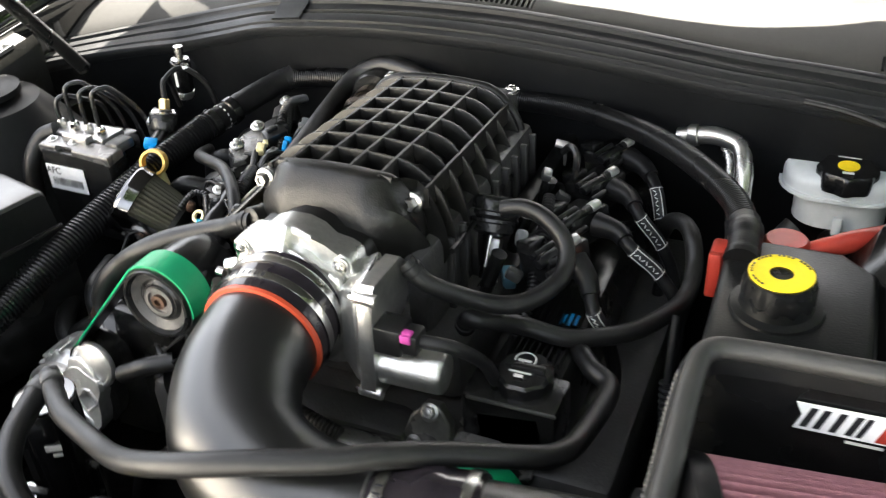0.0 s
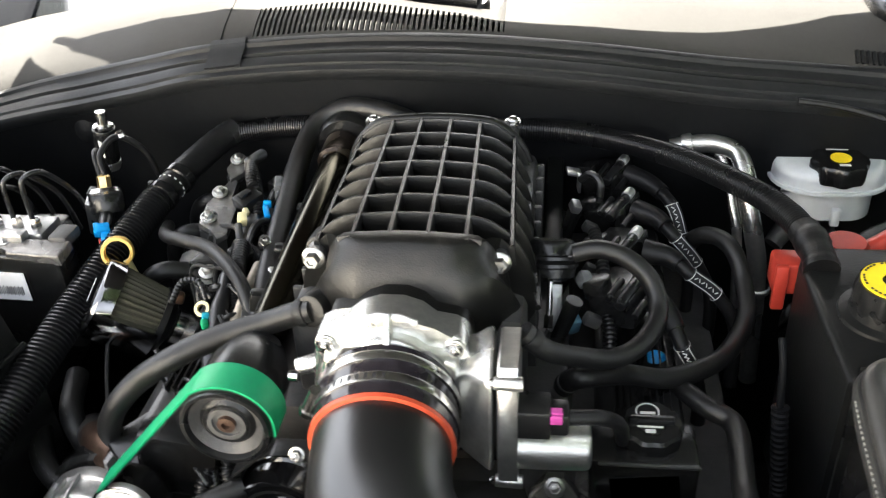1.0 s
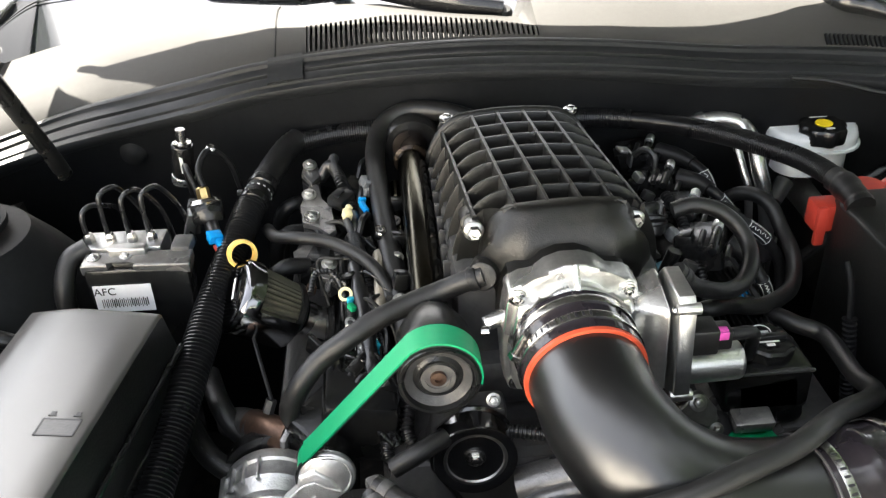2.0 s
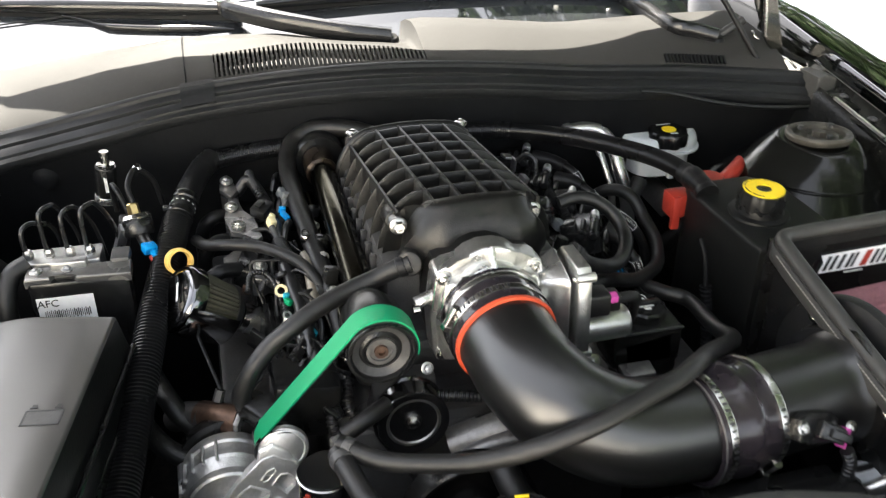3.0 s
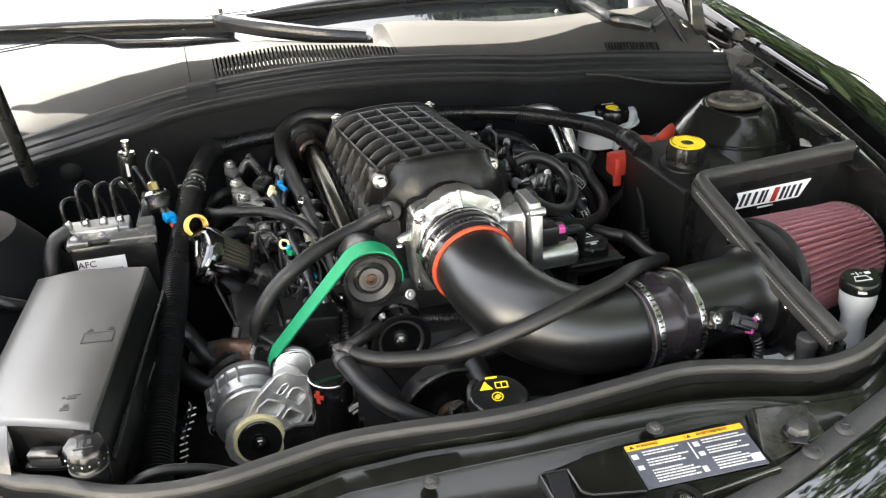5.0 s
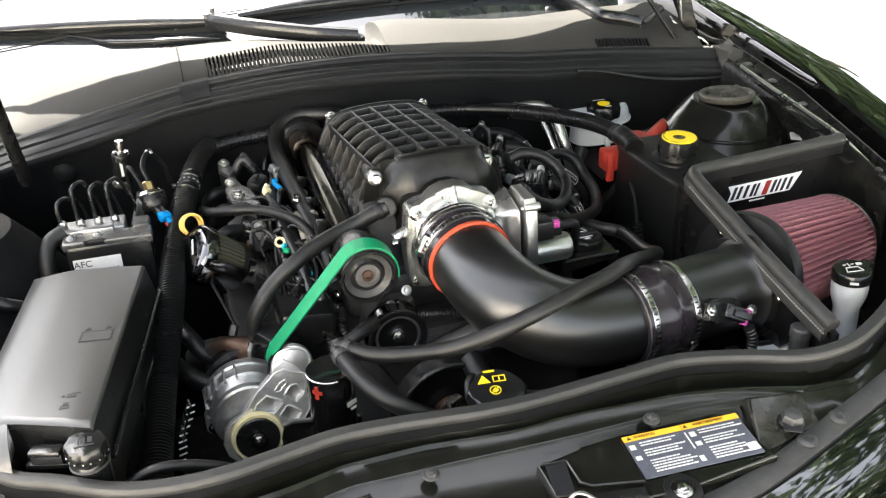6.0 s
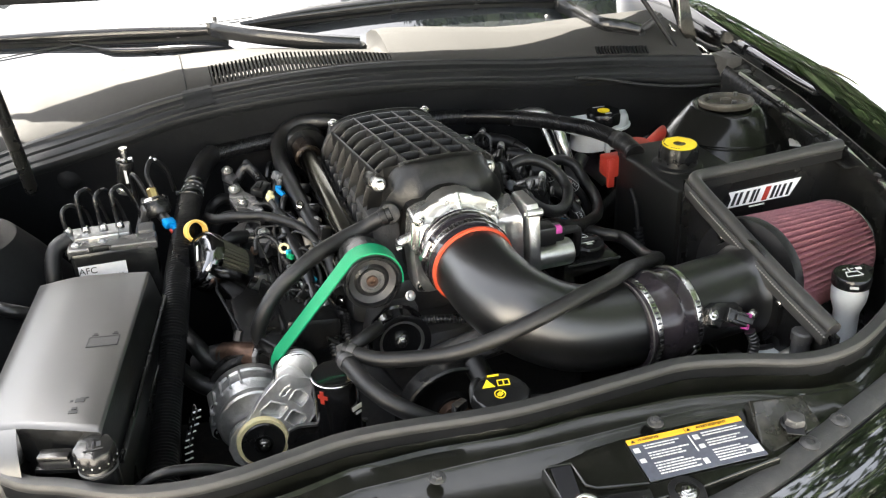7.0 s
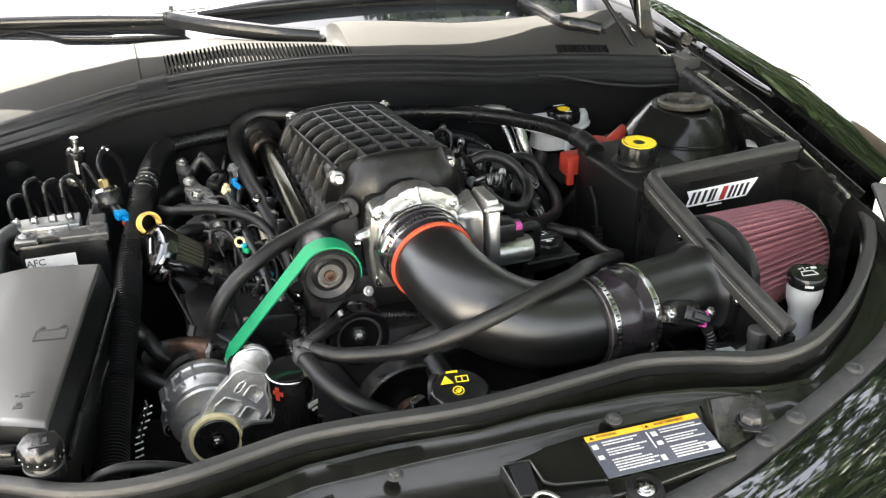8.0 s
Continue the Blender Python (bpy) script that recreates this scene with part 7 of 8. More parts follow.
for dz, w in ((0.0, 0.03), (-0.017, 0.042)):
    part("latch", box(BM(), (-0.487, -0.318 - dz * 0.2, 0.866 + dz), (w, 0.014, 0.006), 0.0015, (0, 0, -17)), BLACK, fb)
# Black box imitates the shade in the latch recess
part("latch_shade", box(BM(), (-0.487, -0.314, 0.857), (0.03, 0.012, 0.012), 0.001, (0, 0, -17)), INK, fb)
sy = frame_of((-0.441, -0.167, 0.8868), (0.985, -0.17, 0), (0.17, 0.985, 0))
part("battery_mark", bars(BM(), sy, [(0, 0, 0.034, 0.0014), (0, 0.019, 0.034, 0.0014), (-0.0165, 0.0095, 0.0014, 0.02), (0.0165, 0.0095, 0.0014, 0.02), (-0.011, 0.0235, 0.007, 0.0015), (0.011, 0.0235, 0.007, 0.0015), (-0.011, 0.026, 0.004, 0.004), (0.011, 0.026, 0.004, 0.004)], 0.0006), INK, lid, "moulded battery mark")
part("battery_field", bars(BM(), sy, [(0, 0.0095, 0.031, 0.0175)], 0.0004), GREYP, lid)
part("small_mark", bars(BM(), sy, [(-0.011, -0.1, 0.003, 0.003), (-0.003, -0.1, 0.009, 0.006), (0.001, -0.0965, 0.008, 0.0015)], 0.0005), INK, lid)
part("small_mark", bars(BM(), sy, [(-0.006, -0.119, 0.009, 0.005), (-0.006, -0.1135, 0.005, 0.004)], 0.0005), INK, lid)

rs = thing("steering_reservoir", (-0.449, -0.334, 0.8), "black fluid reservoir with octagonal cap", "reservoir")
part("bottle", cyl(BM(), (-0.449, -0.334, 0.74), (-0.449, -0.334, 0.86), 0.0178, seg=28, bev=0.002), BLACK, rs)
cp = part("cap", lathe(BM(), [(0.0178, 0), (0.0192, 0.002), (0.0192, 0.016), (0.0178, 0.019), (0.013, 0.0205), (0.0, 0.0208)], (-0.449, -0.334, 0.86), (0, -0.05, 1), 64, 8, 0.035), BLACK, rs, "black lobed cap")
for k in range(8):
    a = radians(k * 45)
    part("grip_notch", box(BM(), (-0.449 + 0.0188 * math.cos(a), -0.334 + 0.0188 * math.sin(a), 0.866), (0.0016, 0.008, 0.002), 0.0004, (0, 0, math.degrees(a))), ALU_DULL, cp)
part("cap_mark", bars(BM(), Matrix.Translation((-0.449, -0.335, 0.8805)), [(-0.005, 0, 0.0015, 0.01), (0.0, 0, 0.0015, 0.01), (0.005, 0.0, 0.004, 0.008), (0.0, -0.008, 0.018, 0.0015)]), INK, cp)
part("cap_band", lathe(BM(), [(0.0176, 0), (0.0188, 0.001), (0.0188, 0.0022), (0.0176, 0.003)], (-0.449, -0.334, 0.853), (0, 0, 1), 32, hollow=True), GREYP, rs)
hose("release_cable", [(-0.43, -0.35, 0.81), (-0.419, -0.345, 0.824), (-0.395, -0.345, 0.836), (-0.364, -0.345, 0.833), (-0.328, -0.347, 0.82), (-0.3, -0.352, 0.8)], 0.0055, "black hood release cable behind the weatherstrip", "cable")

# catch can
cc = thing("catch_can", (-0.197, -0.217, 0.68), "glossy black oil catch can with tee fitting", "catch can")
part("can", lathe(BM(), [(0, 0), (0.0265, 0), (0.0272, 0.002), (0.0272, 0.138), (0.0265, 0.141), (0.025, 0.1405), (0, 0.14)], (-0.197, -0.217, 0.68), (0, 0, 1), 44), bpy.data.materials["gloss_black"], cc)
part("can_rim", lathe(BM(), [(0.0268, 0), (0.0279, 0.0005), (0.0279, 0.002), (0.0268, 0.0028)], (-0.197, -0.217, 0.8165), (0, 0, 1), 44, hollow=True), STEEL, cc, "bright rim")
part("fitting", lathe(BM(), [(0.0085, 0), (0.0085, 0.005), (0.0105, 0.006), (0.0105, 0.011), (0.006, 0.012), (0.006, 0.02), (0, 0.02)], (-0.176, -0.222, 0.82), (0, 0, 1), 6), mat("aged_brass", (0.3, 0.24, 0.13), 0.35, 1.0), cc, "brass hex fitting")
part("tee", box(BM(), (-0.183, -0.214, 0.845), (0.013, 0.015, 0.016), 0.003, (0, 0, 20)), ENGINE, cc)
part("red_mark", bars(BM(), frame_of((-0.2165, -0.2365, 0.804), (0.7, -0.71, 0), (0, 0, 1)), [(0, 0, 0.005, 0.017), (0.001, 0.001, 0.013, 0.0045)], 0.0012), RED, cc, "red printed mark")
# White bars imitate a small highlight on the can
part("can_glint", bars(BM(), frame_of((-0.182, -0.2405, 0.782), (0.85, 0.52, 0), (0, 0, 1)), [(0.004, 0, 0.014, 0.006), (0.006, -0.008, 0.008, 0.003)], 0.001), PRINT, cc)
bkt = thing("can_bracket", (-0.21, -0.3, 0.74), "black steel bracket with bright bolts", "bracket")
part("plate", box(BM(), (-0.212, -0.285, 0.765), (0.13, 0.006, 0.03), 0.001, (10, 0, 8)), BLACK, bkt)
for p in ((-0.168, -0.282, 0.772), (-0.252, -0.298, 0.757)):
    part("bracket_bolt", bolt(BM(), p, (0, -0.6, 0.8), 0.0065, 0.006), ALU, bkt)

# water pump pulley, fan shroud, radiator cap
wp = thing("pump_pulley", (-0.05, -0.2, 0.7), "large black pulley in front of the engine", "pulley")
part("wheel", lathe(BM(), [(0, 0), (0.07, 0), (0.074, 0.002), (0.074, 0.03), (0.071, 0.032), (0.066, 0.03), (0.06, 0.012), (0.03, 0.01), (0.026, 0.018), (0, 0.018)], (-0.05, -0.19, 0.71), (0, -1, 0.1), 56), BLACK, wp)
part("hub", lathe(BM(), [(0.022, 0), (0.024, 0.004), (0.02, 0.012), (0.01, 0.014), (0, 0.012)], (-0.05, -0.207, 0.712), (0, -1, 0.1), 36), COPPER, wp)
fs = thing("fan_shroud", (0, -0.3, 0.6), "black plastic fan shroud behind the radiator", "fan shroud")
part("shroud", box(BM(), (0.0, -0.33, 0.66), (0.62, 0.04, 0.26), 0.01), BLACK, fs)
part("rib", box(BM(), (0.0, -0.305, 0.77), (0.6, 0.03, 0.02), 0.005), BLACK, fs)
rc_ = thing("filler_cap", (-0.034, -0.33, 0.8), "black radiator cap with yellow warning marks", "radiator cap")
part("cap", prism(BM(), [(0.03 * math.cos(radians(a)) * (1.12 if a in (0, 180) else 1), 0.03 * math.sin(radians(a))) for a in range(0, 360, 15)], Matrix.Translation((-0.035, -0.331, 0.815)) @ Euler((radians(12), 0, radians(-8))).to_matrix().to_4x4(), 0.016, 0.003), BLACK, rc_)
cf = Matrix.Translation((-0.036, -0.3285, 0.8327)) @ Euler((radians(12), 0, radians(-8))).to_matrix().to_4x4() @ Matrix.Diagonal((0.92, 0.92, 1, 1))
bm = BM()
prism(bm, [(-0.02, 0.002), (-0.004, 0.002), (-0.012, 0.015)], cf, 0.0006)
part("triangle_mark", bm, YELLOW, rc_, "yellow warning triangle")
part("book_mark", bars(BM(), cf, [(0.007, 0.003, 0.0145, 0.0014), (0.007, 0.0115, 0.0145, 0.0014), (0.0, 0.007, 0.0014, 0.0095), (0.007, 0.007, 0.0014, 0.0095), (0.014, 0.007, 0.0014, 0.0095)], 0.0006), YELLOW, rc_)
part("round_mark", lathe(BM(), [(0.0052, 0), (0.0064, 0), (0.0064, 0.0006), (0.0052, 0.0006)], cf @ Vector((-0.001, -0.01, 0)), cf.to_3x3() @ Vector((0, 0, 1)), 28, hollow=True), YELLOW, rc_)
part("round_mark", bars(BM(), cf @ Matrix.Translation((-0.001, -0.01, 0)) @ Matrix.Rotation(0.7, 4, "Z"), [(0, 0, 0.014, 0.0014), (0, -0.002, 0.006, 0.0022), (0, 0.002, 0.006, 0.0014)], 0.0006), YELLOW, rc_)
part("small_bar", bars(BM(), cf, [(-0.003, 0.02, 0.014, 0.003)], 0.0006), YELLOW, rc_)
part("neck", cyl(BM(), (-0.036, -0.326, 0.78), (-0.035, -0.331, 0.816), 0.024, seg=28), BLACK, rc_)
part("overflow_clip", box(BM(), (-0.082, -0.328, 0.82), (0.018, 0.01, 0.012), 0.002, (0, 0, 30)), STEEL, rc_, "bright spring clip")
hose("overflow_line", [(-0.064, -0.322, 0.815), (-0.06, -0.31, 0.828), (-0.05, -0.3, 0.826), (-0.045, -0.29, 0.80)], 0.004, "thin black overflow line at the radiator cap")
hose("radiator_hose", [(0.1, -0.28, 0.74), (0.02, -0.26, 0.745), (-0.01, -0.24, 0.76), (-0.02, -0.2, 0.78)], 0.015, "black lower radiator hose", group="coolant hoses")
bm = tube(BM(), spline([(-0.075, -0.11, 0.80), (-0.03, -0.125, 0.803), (0.02, -0.135, 0.798), (0.06, -0.14, 0.79)]), 0.006, 12, wave=0.0008, pitch=0.004)
single("wire_loom", bm, LOOM, (-0.075, -0.11, 0.8), "black corrugated wire loom under the intake tube", "wire loom", group="wire looms")
bm = tube(BM(), spline([(-0.15, -0.06, 0.80), (-0.155, -0.085, 0.785), (-0.148, -0.1, 0.765), (-0.16, -0.11, 0.75), (-0.175, -0.1, 0.77), (-0.17, -0.08, 0.79)]), 0.006, 12, wave=0.0008, pitch=0.004)
single("wire_loom", bm, LOOM, (-0.15, -0.06, 0.8), "coiled black corrugated wire loom", "wire loom", group="wire looms")
hose("dashed_hose", [(-0.17, -0.15, 0.80), (-0.145, -0.145, 0.812), (-0.12, -0.13, 0.815)], 0.009, "short black hose with dashed print")
al = thing("alternator", (0.15, -0.13, 0.7), "aluminium alternator below the throttle body", "alternator")
part("housing", lathe(BM(), [(0, 0), (0.056, 0), (0.06, 0.006), (0.06, 0.07), (0.05, 0.09), (0.03, 0.094), (0, 0.094)], (0.17, -0.0, 0.715), (0, -1, 0.02), 40), BRKT, al)
for k in range(10):
    a = radians(20 + k * 15)
    part("cooling_rib", box(BM(), (0.17 + 0.054 * math.cos(a), -0.086, 0.715 + 0.054 * math.sin(a)), (0.014, 0.018, 0.004), 0.001, (0, -math.degrees(a), 0)), BRKT, al)
part("ear", prism(BM(), [(-0.03, -0.03), (0.02, -0.03), (0.018, 0.0), (0.006, 0.016), (-0.008, 0.016), (-0.022, 0.0)], frame_of((0.128, -0.085, 0.785), (1, 0, 0), (0, 0.3, 0.95)), 0.012, 0.003), BRKT, al)
part("ear_bolt", bolt(BM(), (0.1265, -0.094, 0.797), (0, -0.8, 0.6), 0.0058, 0.006), BOLT, al)
part("bracket_block", box(BM(), (0.176, -0.108, 0.782), (0.04, 0.022, 0.014), 0.003, (10, 0, 0)), BRKT, al)
part("pulley", lathe(BM(), [(0, 0), (0.044, 0), (0.045, 0.002), (0.045, 0.028), (0.042, 0.03), (0.03, 0.026), (0, 0.026)], (0.172, -0.098, 0.722), (0, -1, 0.02), 40), BLACK, al)
single("accessory_belt", lathe(BM(), [(0.0445, 0), (0.047, 0), (0.047, 0.027), (0.0445, 0.027)], (0.172, -0.099, 0.722), (0, -1, 0.02), 48, hollow=True), GREEN, (0.163, -0.13, 0.7), "green accessory belt round the alternator pulley", "drive belt")

# washer filler and small caps at the front corner
wf = thing("washer_filler", (0.456, -0.293, 0.72), "milky washer filler neck with black cap", "washer filler")
part("neck", lathe(BM(), [(0.02, -0.12), (0.016, -0.07), (0.016, -0.03), (0.0215, -0.012), (0.0225, 0.0), (0.0215, 0.012)], (0.456, -0.293, 0.83), (-0.05, -0.02, 1), 32), MILKY, wf)
cp = part("cap", lathe(BM(), [(0.0225, 0), (0.024, 0.001), (0.024, 0.012), (0.022, 0.015), (0, 0.0155)], (0.455, -0.294, 0.841), (-0.05, -0.02, 1), 36), BLACK, wf, "black snap cap")
part("cap_tab", box(BM(), (0.479, -0.287, 0.853), (0.02, 0.016, 0.005), 0.002, (0, 0, 20)), BLACK, cp)
wm = Matrix.Translation((0.4535, -0.2945, 0.8568)) @ Euler((radians(1), radians(-3), radians(-12))).to_matrix().to_4x4()
bm = bars(BM(), wm, [(0.0, -0.008, 0.02, 0.0012), (0.0, 0.002, 0.016, 0.0012), (0.012, 0.008, 0.007, 0.005)], 0.0006)
prism(bm, [(-0.011, -0.008), (-0.0098, -0.008), (-0.0068, 0.002), (-0.008, 0.002)], wm, 0.0006)
prism(bm, [(0.011, -0.008), (0.0098, -0.008), (0.0068, 0.002), (0.008, 0.002)], wm, 0.0006)
bars(bm, wm, [(-0.001, 0.008, 0.0012, 0.008), (-0.006, 0.009, 0.004, 0.0012), (0.004, 0.009, 0.004, 0.0012)], 0.0006)
part("cap_mark", bm, PRINT, cp, "printed washer mark")
part("arrow_mark", bars(BM(), frame_of((0.441, -0.315, 0.848), (0.8, -0.5, 0), (0, 0, 1)), [(0, 0, 0.01, 0.003)], 0.0012), PRINT, cp)
# Plain ribbed cap of unknown use
sc2 = thing("ribbed_cap", (0.335, -0.357, 0.79), "small black ribbed cap behind the seal", "valve")
part("cap", lathe(BM(), [(0.011, -0.06), (0.011, 0.0), (0.0125, 0.001), (0.0125, 0.012), (0.01, 0.014), (0, 0.014)], (0.335, -0.357, 0.822), (0, 0, 1), 36, 12, 0.02), GREYP, sc2)
single("milky_dome", lathe(BM(), [(0.03, -0.02), (0.026, 0.0), (0.016, 0.008), (0, 0.01)], (0.345, -0.31, 0.765), (0, 0, 1), 28), MILKY, (0.345, -0.31, 0.76), "milky plastic reservoir dome behind the seal", "reservoir")
single("headlamp_duct", box(BM(), (0.33, -0.33, 0.73), (0.16, 0.07, 0.06), 0.01), BLACK, (0.33, -0.33, 0.7), "black plastic duct behind the headlamp", "duct")
hose("grey_pipe", [(0.31, -0.325, 0.765), (0.33, -0.335, 0.785), (0.36, -0.33, 0.79), (0.385, -0.315, 0.78)], 0.007, "short bright metal pipe near the washer filler", "pipe", ALU)

# ---- front support fittings ----
wl_ = thing("warning_sticker", (0.115, -0.478, 0.82), "slate warning sticker with yellow header and white print", "sticker")
yf = lambda x, y: 0.0
ms_ = frame_of((0.117, -0.4785, 0.8195), (0.99, -0.045, 0.0), (0.05, 1, 0.10))
part("sticker_base", bars(BM(), ms_, [(0, 0, 0.128, 0.056)], 0.0012), NAVY, wl_)
part("header", bars(BM(), ms_, [(0, 0.0245, 0.128, 0.007)], 0.0018), mat("amber_print", (0.8, 0.42, 0.03), 0.4, vary=0.05), wl_, "yellow header band")
for x in (-0.058, 0.004):
    part("header_mark", prism(BM(), [(x - 0.0025, 0.0226), (x + 0.0025, 0.0226), (x, 0.0266)], ms_, 0.0022), COPPER, wl_)
hb = part("header_field", bars(BM(), ms_, [(0, 0.0245, 0.0005, 0.006)], 0.0021), COPPER, wl_)
lettering("WARNING", 0.0048, ms_ @ Matrix.Translation((-0.041, 0.0245, 0.002)), COPPER, hb)
lettering("AVERTISSEMENT", 0.0048, ms_ @ Matrix.Translation((0.03, 0.0245, 0.002)), COPPER, hb)
rnd = random.Random(9)
items = []
for col in (-0.05, 0.014):
    for k in range(12):
        y = 0.0165 - k * 0.0035
        if k in (2, 6):
            continue
        x = col
        end = col + rnd.uniform(0.03, 0.044)
        while x < end:
            w = rnd.uniform(0.0015, 0.006)
            items.append((x + w / 2, y, w, 0.0013))
            x += w + 0.0009
part("white_print", bars(BM(), ms_, items + [(0.0, 0.006, 0.0012, 0.022), (0.057, -0.018, 0.011, 0.010)], 0.0018), PRINT, wl_)
for x, y, w, h in ((-0.059, 0.0125, 0.006, 0.006), (-0.059, -0.002, 0.006, 0.005), (0.007, 0.013, 0.006, 0.006), (0.007, 0.0, 0.006, 0.005), (0.001, -0.019, 0.005, 0.007)):
    part("picture_mark", bars(BM(), ms_, [(x, y, w, h), (x, y, w * 0.7, h * 0.4)], 0.0018), PRINT, wl_)
for p, r in (((0.095, -0.436, 0.8265), 0.0058), ((-0.142, -0.436, 0.8265), 0.0058), ((-0.3, -0.45, 0.826), 0.0058)):
    single("panel_bolt", bolt(BM(), p, (0, -0.1, 1), r, 0.006), GREYP, p, "dark bolt with washer on the support panel", "bolt", group="panel bolts")
for p in ((0.233, -0.478, 0.8155), (-0.233, -0.478, 0.8155)):
    hx = thing("bump_stop", p, "large grey hex bump stop on the support panel", "bump stop", "bump stops")
    p = Vector(p)
    part("seat", lathe(BM(), [(0.0, 0), (0.0118, 0), (0.0135, 0.002), (0.0118, 0.004), (0, 0.004)], p, (0, -0.1, 1), 30), RUBBER, hx)
    part("slot", box(BM(), p + Vector((0, 0, 0.002)), (0.018, 0.042, 0.0012), 0.0005, (-6, 0, -30)), INK, hx)
    part("head", lathe(BM(), [(0.0115, 0.002), (0.0115, 0.009), (0.0098, 0.012), (0.006, 0.0132), (0, 0.0132)], p, (0, -0.1, 1), 6), GREYP, hx)
pr = thing("rubber_bumper", (0.08, -0.522, 0.806), "round black rubber bumper with bright screw", "rubber bumper")
part("rubber", lathe(BM(), [(0.019, 0), (0.02, 0.003), (0.018, 0.008), (0.012, 0.009), (0.011, 0.005), (0, 0.005)], (0.08, -0.522, 0.806), (0, -0.15, 1), 32), RUBBER, pr)
part("screw", bolt(BM(), (0.08, -0.523, 0.811), (0, -0.15, 1), 0.0065, 0.005), STEEL, pr)
lt = thing("hood_latch", (0.0, -0.5, 0.8), "recessed hood latch in the support panel", "latch")
# Black raised patch imitates the dark inside of the latch opening
part("recess_shade", prism(BM(), [(-0.033, -0.458), (-0.013, -0.460), (-0.018, -0.484), (-0.0225, -0.505), (-0.04, -0.5)], Matrix.Translation((0, 0, 0.8215)), 0.0022), INK, lt)
part("recess_edge", tube(BM(), [(-0.035, -0.457, 0.8235), (-0.0115, -0.4595, 0.8235), (-0.0105, -0.49, 0.8215), (-0.002, -0.496, 0.821), (0.048, -0.506, 0.8195)], 0.0022, 8), SATIN, lt)
part("catch", tube(BM(), spline([(-0.034, -0.51, 0.8185), (-0.024, -0.504, 0.824), (-0.012, -0.506, 0.821), (0.0, -0.514, 0.812)]), 0.0024, 10), STEEL, lt, "bright latch wire")
part("latch_plate", box(BM(), (0.02, -0.517, 0.815), (0.05, 0.018, 0.006), 0.002, (8, 0, -8)), BLACK, lt)

# ---- cowl fittings ----
def wiper(label, arm, blade, thin=()):
    """Arm from its pivot to the coupling, the blade as two free ends, and an optional second blade wing."""
    w = thing("wiper", arm[0], label, "wiper", "windscreen wipers")
    up = Vector((0, 0, 1))
    ap = spline(arm, 8)
    part("arm", strip(BM(), ap, [(-0.0085, -0.016), (0.0085, -0.016), (0.0115, -0.004), (0.0108, 0.005), (0.007, 0.0102), (0.0, 0.012), (-0.007, 0.0102), (-0.0108, 0.005), (-0.0115, -0.004)]), ARMP, w, "glossy black painted arm")
    bp = spline(blade, 8)
    part("blade_beam", tube(BM(), bp, lambda u: 0.008 + 0.006 * math.sin(math.pi * u), 12), ARMP, w)
    part("blade_rubber", strip(BM(), [q - up * 0.006 for q in bp], [(-0.002, -0.012), (0.002, -0.012), (0.003, 0.003), (-0.003, 0.003)]), RUBBER, w)
    part("coupling", box(BM(), arm[-1], (0.026, 0.016, 0.024), 0.003), BLACK, w)
    part("pivot_cap", lathe(BM(), [(0.013, 0), (0.0135, 0.006), (0.01, 0.011), (0, 0.012)], Vector(arm[0]) + Vector((0, 0.004, -0.012)), (0, -0.3, 1), 24), TANK, w)
    if thin:
        part("blade_wing", tube(BM(), spline(thin, 8), lambda u: 0.002 + 0.0035 * min(max(u - 0.25, 0) * 5, 1) - 0.003 * max(u - 0.85, 0) * 6, 10), BLACK, w)
    return w


wiper("black windscreen wiper resting above the cowl", [(0.019, 0.486, 1.018), (-0.054, 0.5, 1.028), (-0.139, 0.539, 1.039), (-0.201, 0.597, 1.043), (-0.22, 0.62, 1.044)], [(-0.199, 0.618, 1.038), (-0.397, 0.673, 1.041), (-0.649, 0.774, 1.034)], [(-0.475, 0.697, 1.026), (-0.442, 0.677, 1.022), (-0.417, 0.66, 1.017), (-0.393, 0.648, 1.015), (-0.342, 0.631, 1.014), (-0.275, 0.613, 1.014), (-0.21, 0.602, 1.011)])
wiper("black windscreen wiper resting above the cowl", [(0.564, 0.455, 0.987), (0.532, 0.47, 0.995), (0.497, 0.495, 1.0), (0.504, 0.603, 0.998), (0.485, 0.644, 1.012)], [(-0.172, 0.622, 1.043), (-0.03, 0.621, 1.05), (0.223, 0.636, 1.046), (0.505, 0.667, 1.013)])
single("washer_nozzle", cyl(BM(), (-0.216, 0.626, 1.044), (-0.216, 0.626, 1.062), 0.004, seg=12), GREYP, (-0.216, 0.626, 1.044), "small washer nozzle on the wiper arm", "washer nozzle")

sb = thing("seal_end_block", (0.668, 0.33, 0.94), "grey moulded rubber block at the end of the cowl seal", "rubber block")
BLOCK = mat("moulded_grey_rubber", (0.055, 0.054, 0.05), 0.6, vary=0.2, bump=0.4, bump_scale=700)
wall = Matrix(((1, 0, 0, 0.02), (0, 0, -1, 0.37), (0, 1, 0, -0.005), (0, 0, 0, 1)))
part("block", prism(BM(), [(0.652, 0.915), (0.744, 0.915), (0.748, 0.95), (0.735, 0.964), (0.7, 0.975), (0.692, 0.972), (0.672, 0.955), (0.652, 0.955)], wall, 0.03, 0.0025), BLOCK, sb)
part("block_step", prism(BM(), [(0.648, 0.912), (0.715, 0.905), (0.726, 0.932), (0.716, 0.943), (0.66, 0.962), (0.646, 0.958)], wall @ Matrix.Translation((0, 0, 0.029)), 0.03, 0.0025), BLOCK, sb)
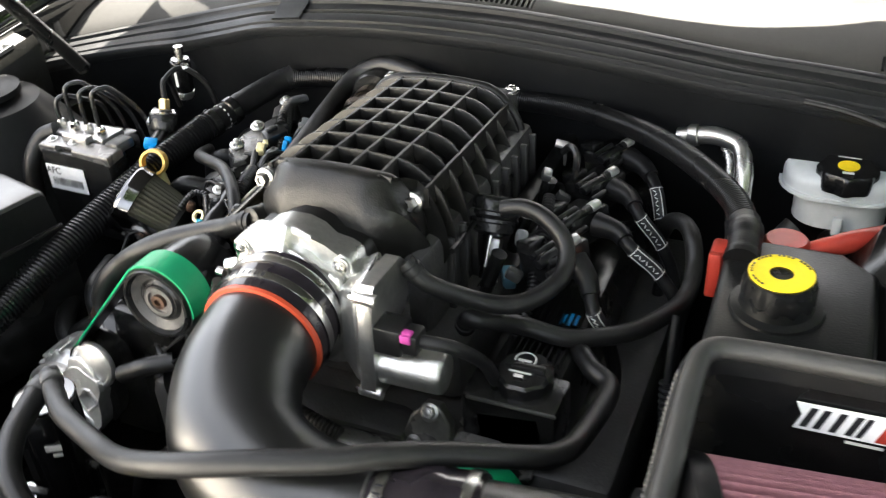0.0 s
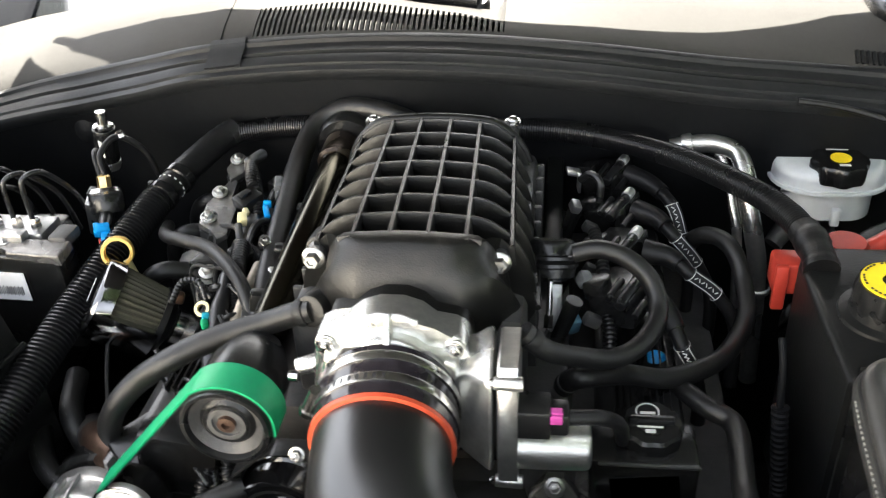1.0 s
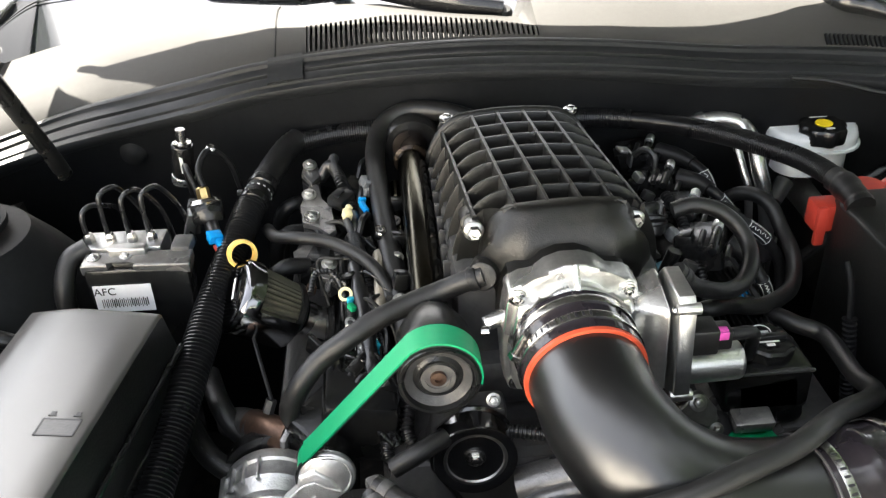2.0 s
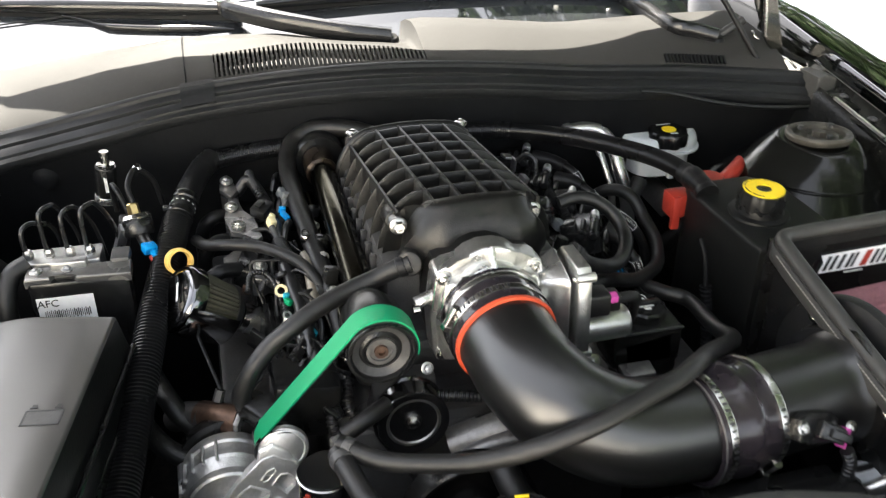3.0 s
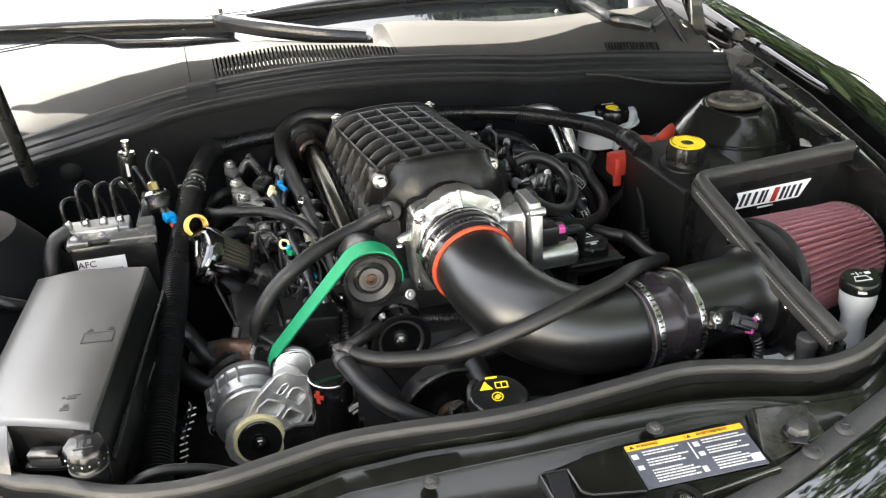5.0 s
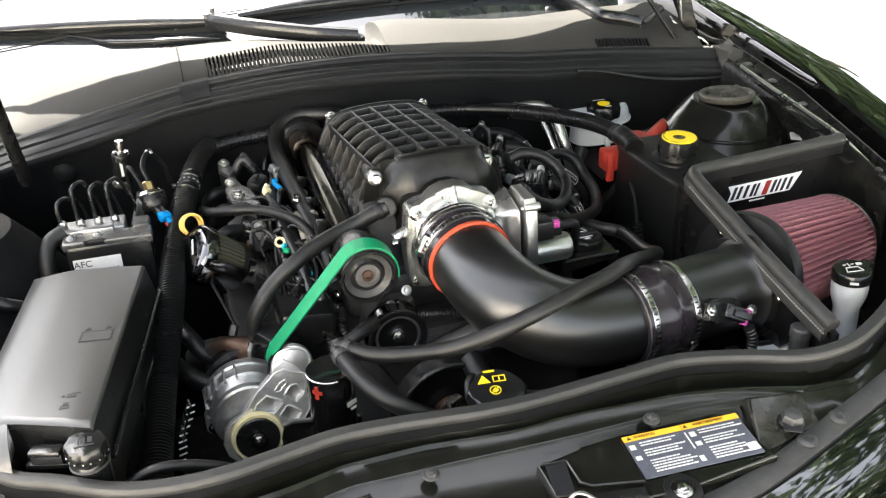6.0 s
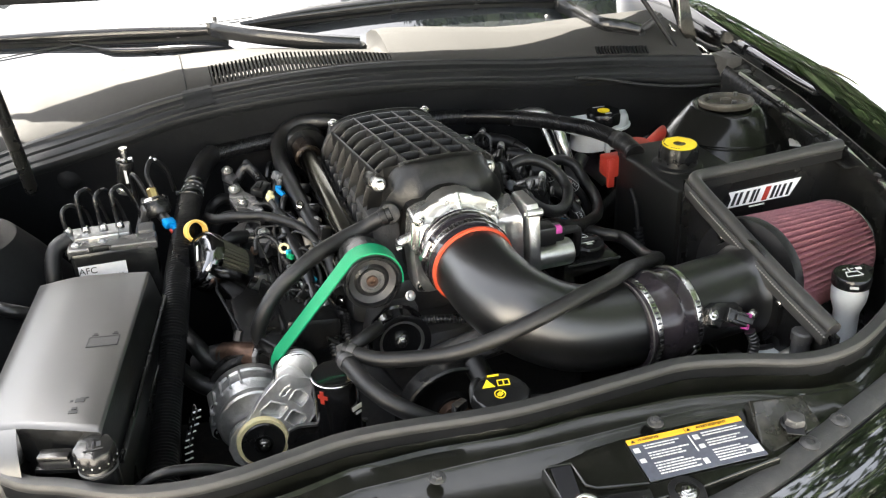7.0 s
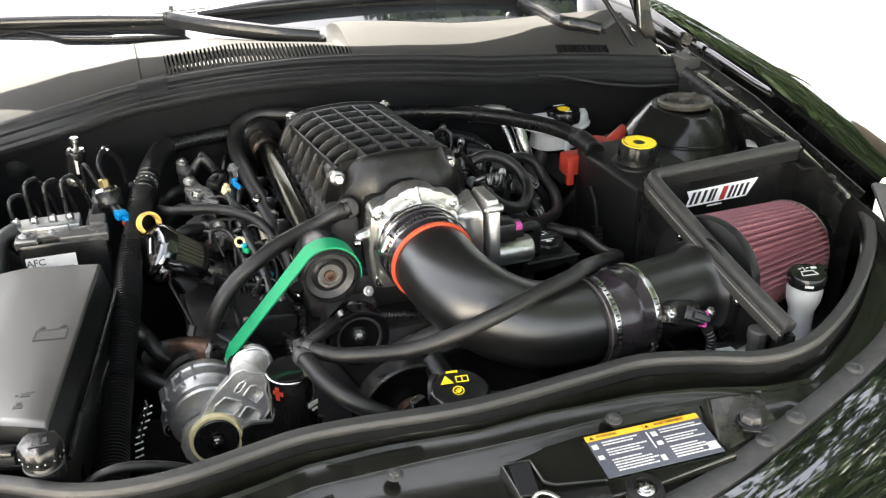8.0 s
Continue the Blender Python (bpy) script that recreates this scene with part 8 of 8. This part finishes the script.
part("block_foot", box(BM(), (0.705, 0.325, 0.895), (0.03, 0.02, 0.03), 0.003), BLOCK, sb)
for s in (1, -1):
    hg = thing("hinge_assembly", (s * 0.64, 0.5, 0.95), "black steel hood hinge with links", "hood hinge", "hood hinges")
    hx_, hy_ = (0.0, 0.0) if s > 0 else (-0.085, 0.1)
    part("base_plate", box(BM(), (s * 0.645 + hx_, 0.52 + hy_, 0.96), (0.05, 0.13, 0.02), 0.004, (6, 0, 0)), SATIN, hg)
    if s > 0:
        up_m = Matrix(((1, 0, 0, 0), (0, 0, 1, 0.418), (0, 1, 0, 0), (0, 0, 0, 1)))
        part("hinge_arm", prism(BM(), [(0.673, 0.952), (0.643, 1.042), (0.612, 1.15), (0.572, 1.15), (0.604, 1.046), (0.634, 0.983), (0.66, 0.95)], up_m, 0.008, 0.001), SATIN, hg)
        part("arm_rib", cyl(BM(), (0.6255, 0.414, 0.993), (0.604, 0.414, 1.12), 0.0045, seg=12), STEEL, hg, "bright steel rod")
        part("gas_strut", tube(BM(), [(0.622, 0.4, 0.945), (0.564, 0.44, 1.041), (0.51, 0.475, 1.12)], 0.0045, 12), RUBBER, hg)
        part("spring_wire", tube(BM(), spline([(0.628, 0.455, 0.99), (0.636, 0.45, 0.979), (0.661, 0.42, 0.958), (0.675, 0.41, 0.952), (0.688, 0.4, 0.938)]), 0.0022, 8), STEEL, hg, "bright bent wire")
        part("cowl_brace", cyl(BM(), (0.562, 0.47, 0.972), (0.618, 0.47, 1.006), 0.0075, seg=8), GREYP, hg)
    else:
        for a, b in (((-0.635, 0.46, 0.96), (-0.645, 0.44, 1.14)), ((-0.65, 0.56, 0.97), (-0.65, 0.5, 1.18))):
            a, b = Vector(a) + Vector((hx_, hy_, 0)), Vector(b) + Vector((hx_, hy_, 0))
            part("link", box(BM(), (a + b) / 2, (0.008, 0.026, (b - a).length), 0.002, (math.degrees(math.atan2(a.y - b.y, b.z - a.z)), 0, 0)), BLACK, hg)
        part("gas_strut", tube(BM(), [(-0.533, 0.245, 0.925), (-0.531, 0.219, 0.96), (-0.52, 0.027, 1.2), (-0.512, -0.11, 1.37)], 0.0095, 14), BLACK, hg)
        part("strut_rod", tube(BM(), [(-0.668 + hx_, 0.47 + hy_, 0.97), (-0.668 + hx_, 0.44 + hy_, 1.16)], 0.006, 12), BLACK, hg)
    if s < 0:
        part("hinge_bolt", bolt(BM(), (s * 0.62 + hx_, 0.47 + hy_, 0.975), (-s, 0, 0.3), 0.007, 0.006), STEEL, hg)
hose("hood_cable", [(0.38, 0.348, 0.944), (0.43, 0.345, 0.937), (0.5, 0.332, 0.921), (0.56, 0.322, 0.912), (0.62, 0.312, 0.908), (0.67, 0.31, 0.905)], 0.0035, "thin black cable under the cowl seal", "cable")
for p in ((-0.5, 0.417, 0.87), (-0.1, 0.395, 0.935), (0.28, 0.39, 0.93)):
    single("grommet", lathe(BM(), [(0.018, 0), (0.018, 0.003), (0.012, 0.008), (0.0, 0.009)], p, (0, -1, 0.1), 24), DARK, p, "round black rubber grommet in the bulkhead", "grommet", group="bulkhead grommets")

# angle bracket between the tensioner and the front panel
an = thing("angle_bracket", (-0.21, -0.22, 0.75), "black folded steel bracket beside the tensioner", "bracket")
part("upright", prism(BM(), [(-0.261, 0.735), (-0.256, 0.752), (-0.246, 0.755), (-0.165, 0.741), (-0.165, 0.70), (-0.261, 0.69)], Matrix(((1, 0, 0, 0), (0, 0, 1, -0.215), (0, 1, 0, 0), (0, 0, 0, 1))), 0.003), BLACK, an)
part("flange", strip(BM(), [(-0.258, -0.214, 0.752), (-0.246, -0.214, 0.7555), (-0.2, -0.214, 0.7485), (-0.163, -0.214, 0.7415)], [(-0.0025, -0.0015), (0.0025, -0.0015), (0.0025, 0.0015), (-0.0025, 0.0015)]), BRKT, an, "thin grey flange edge")
for p in ((-0.176, -0.216, 0.742), (-0.189, -0.205, 0.765), (-0.184, -0.205, 0.754)):
    part("bracket_bolt", bolt(BM(), p, (0, -0.8, 0.5), 0.0055, 0.006), STEEL, an)
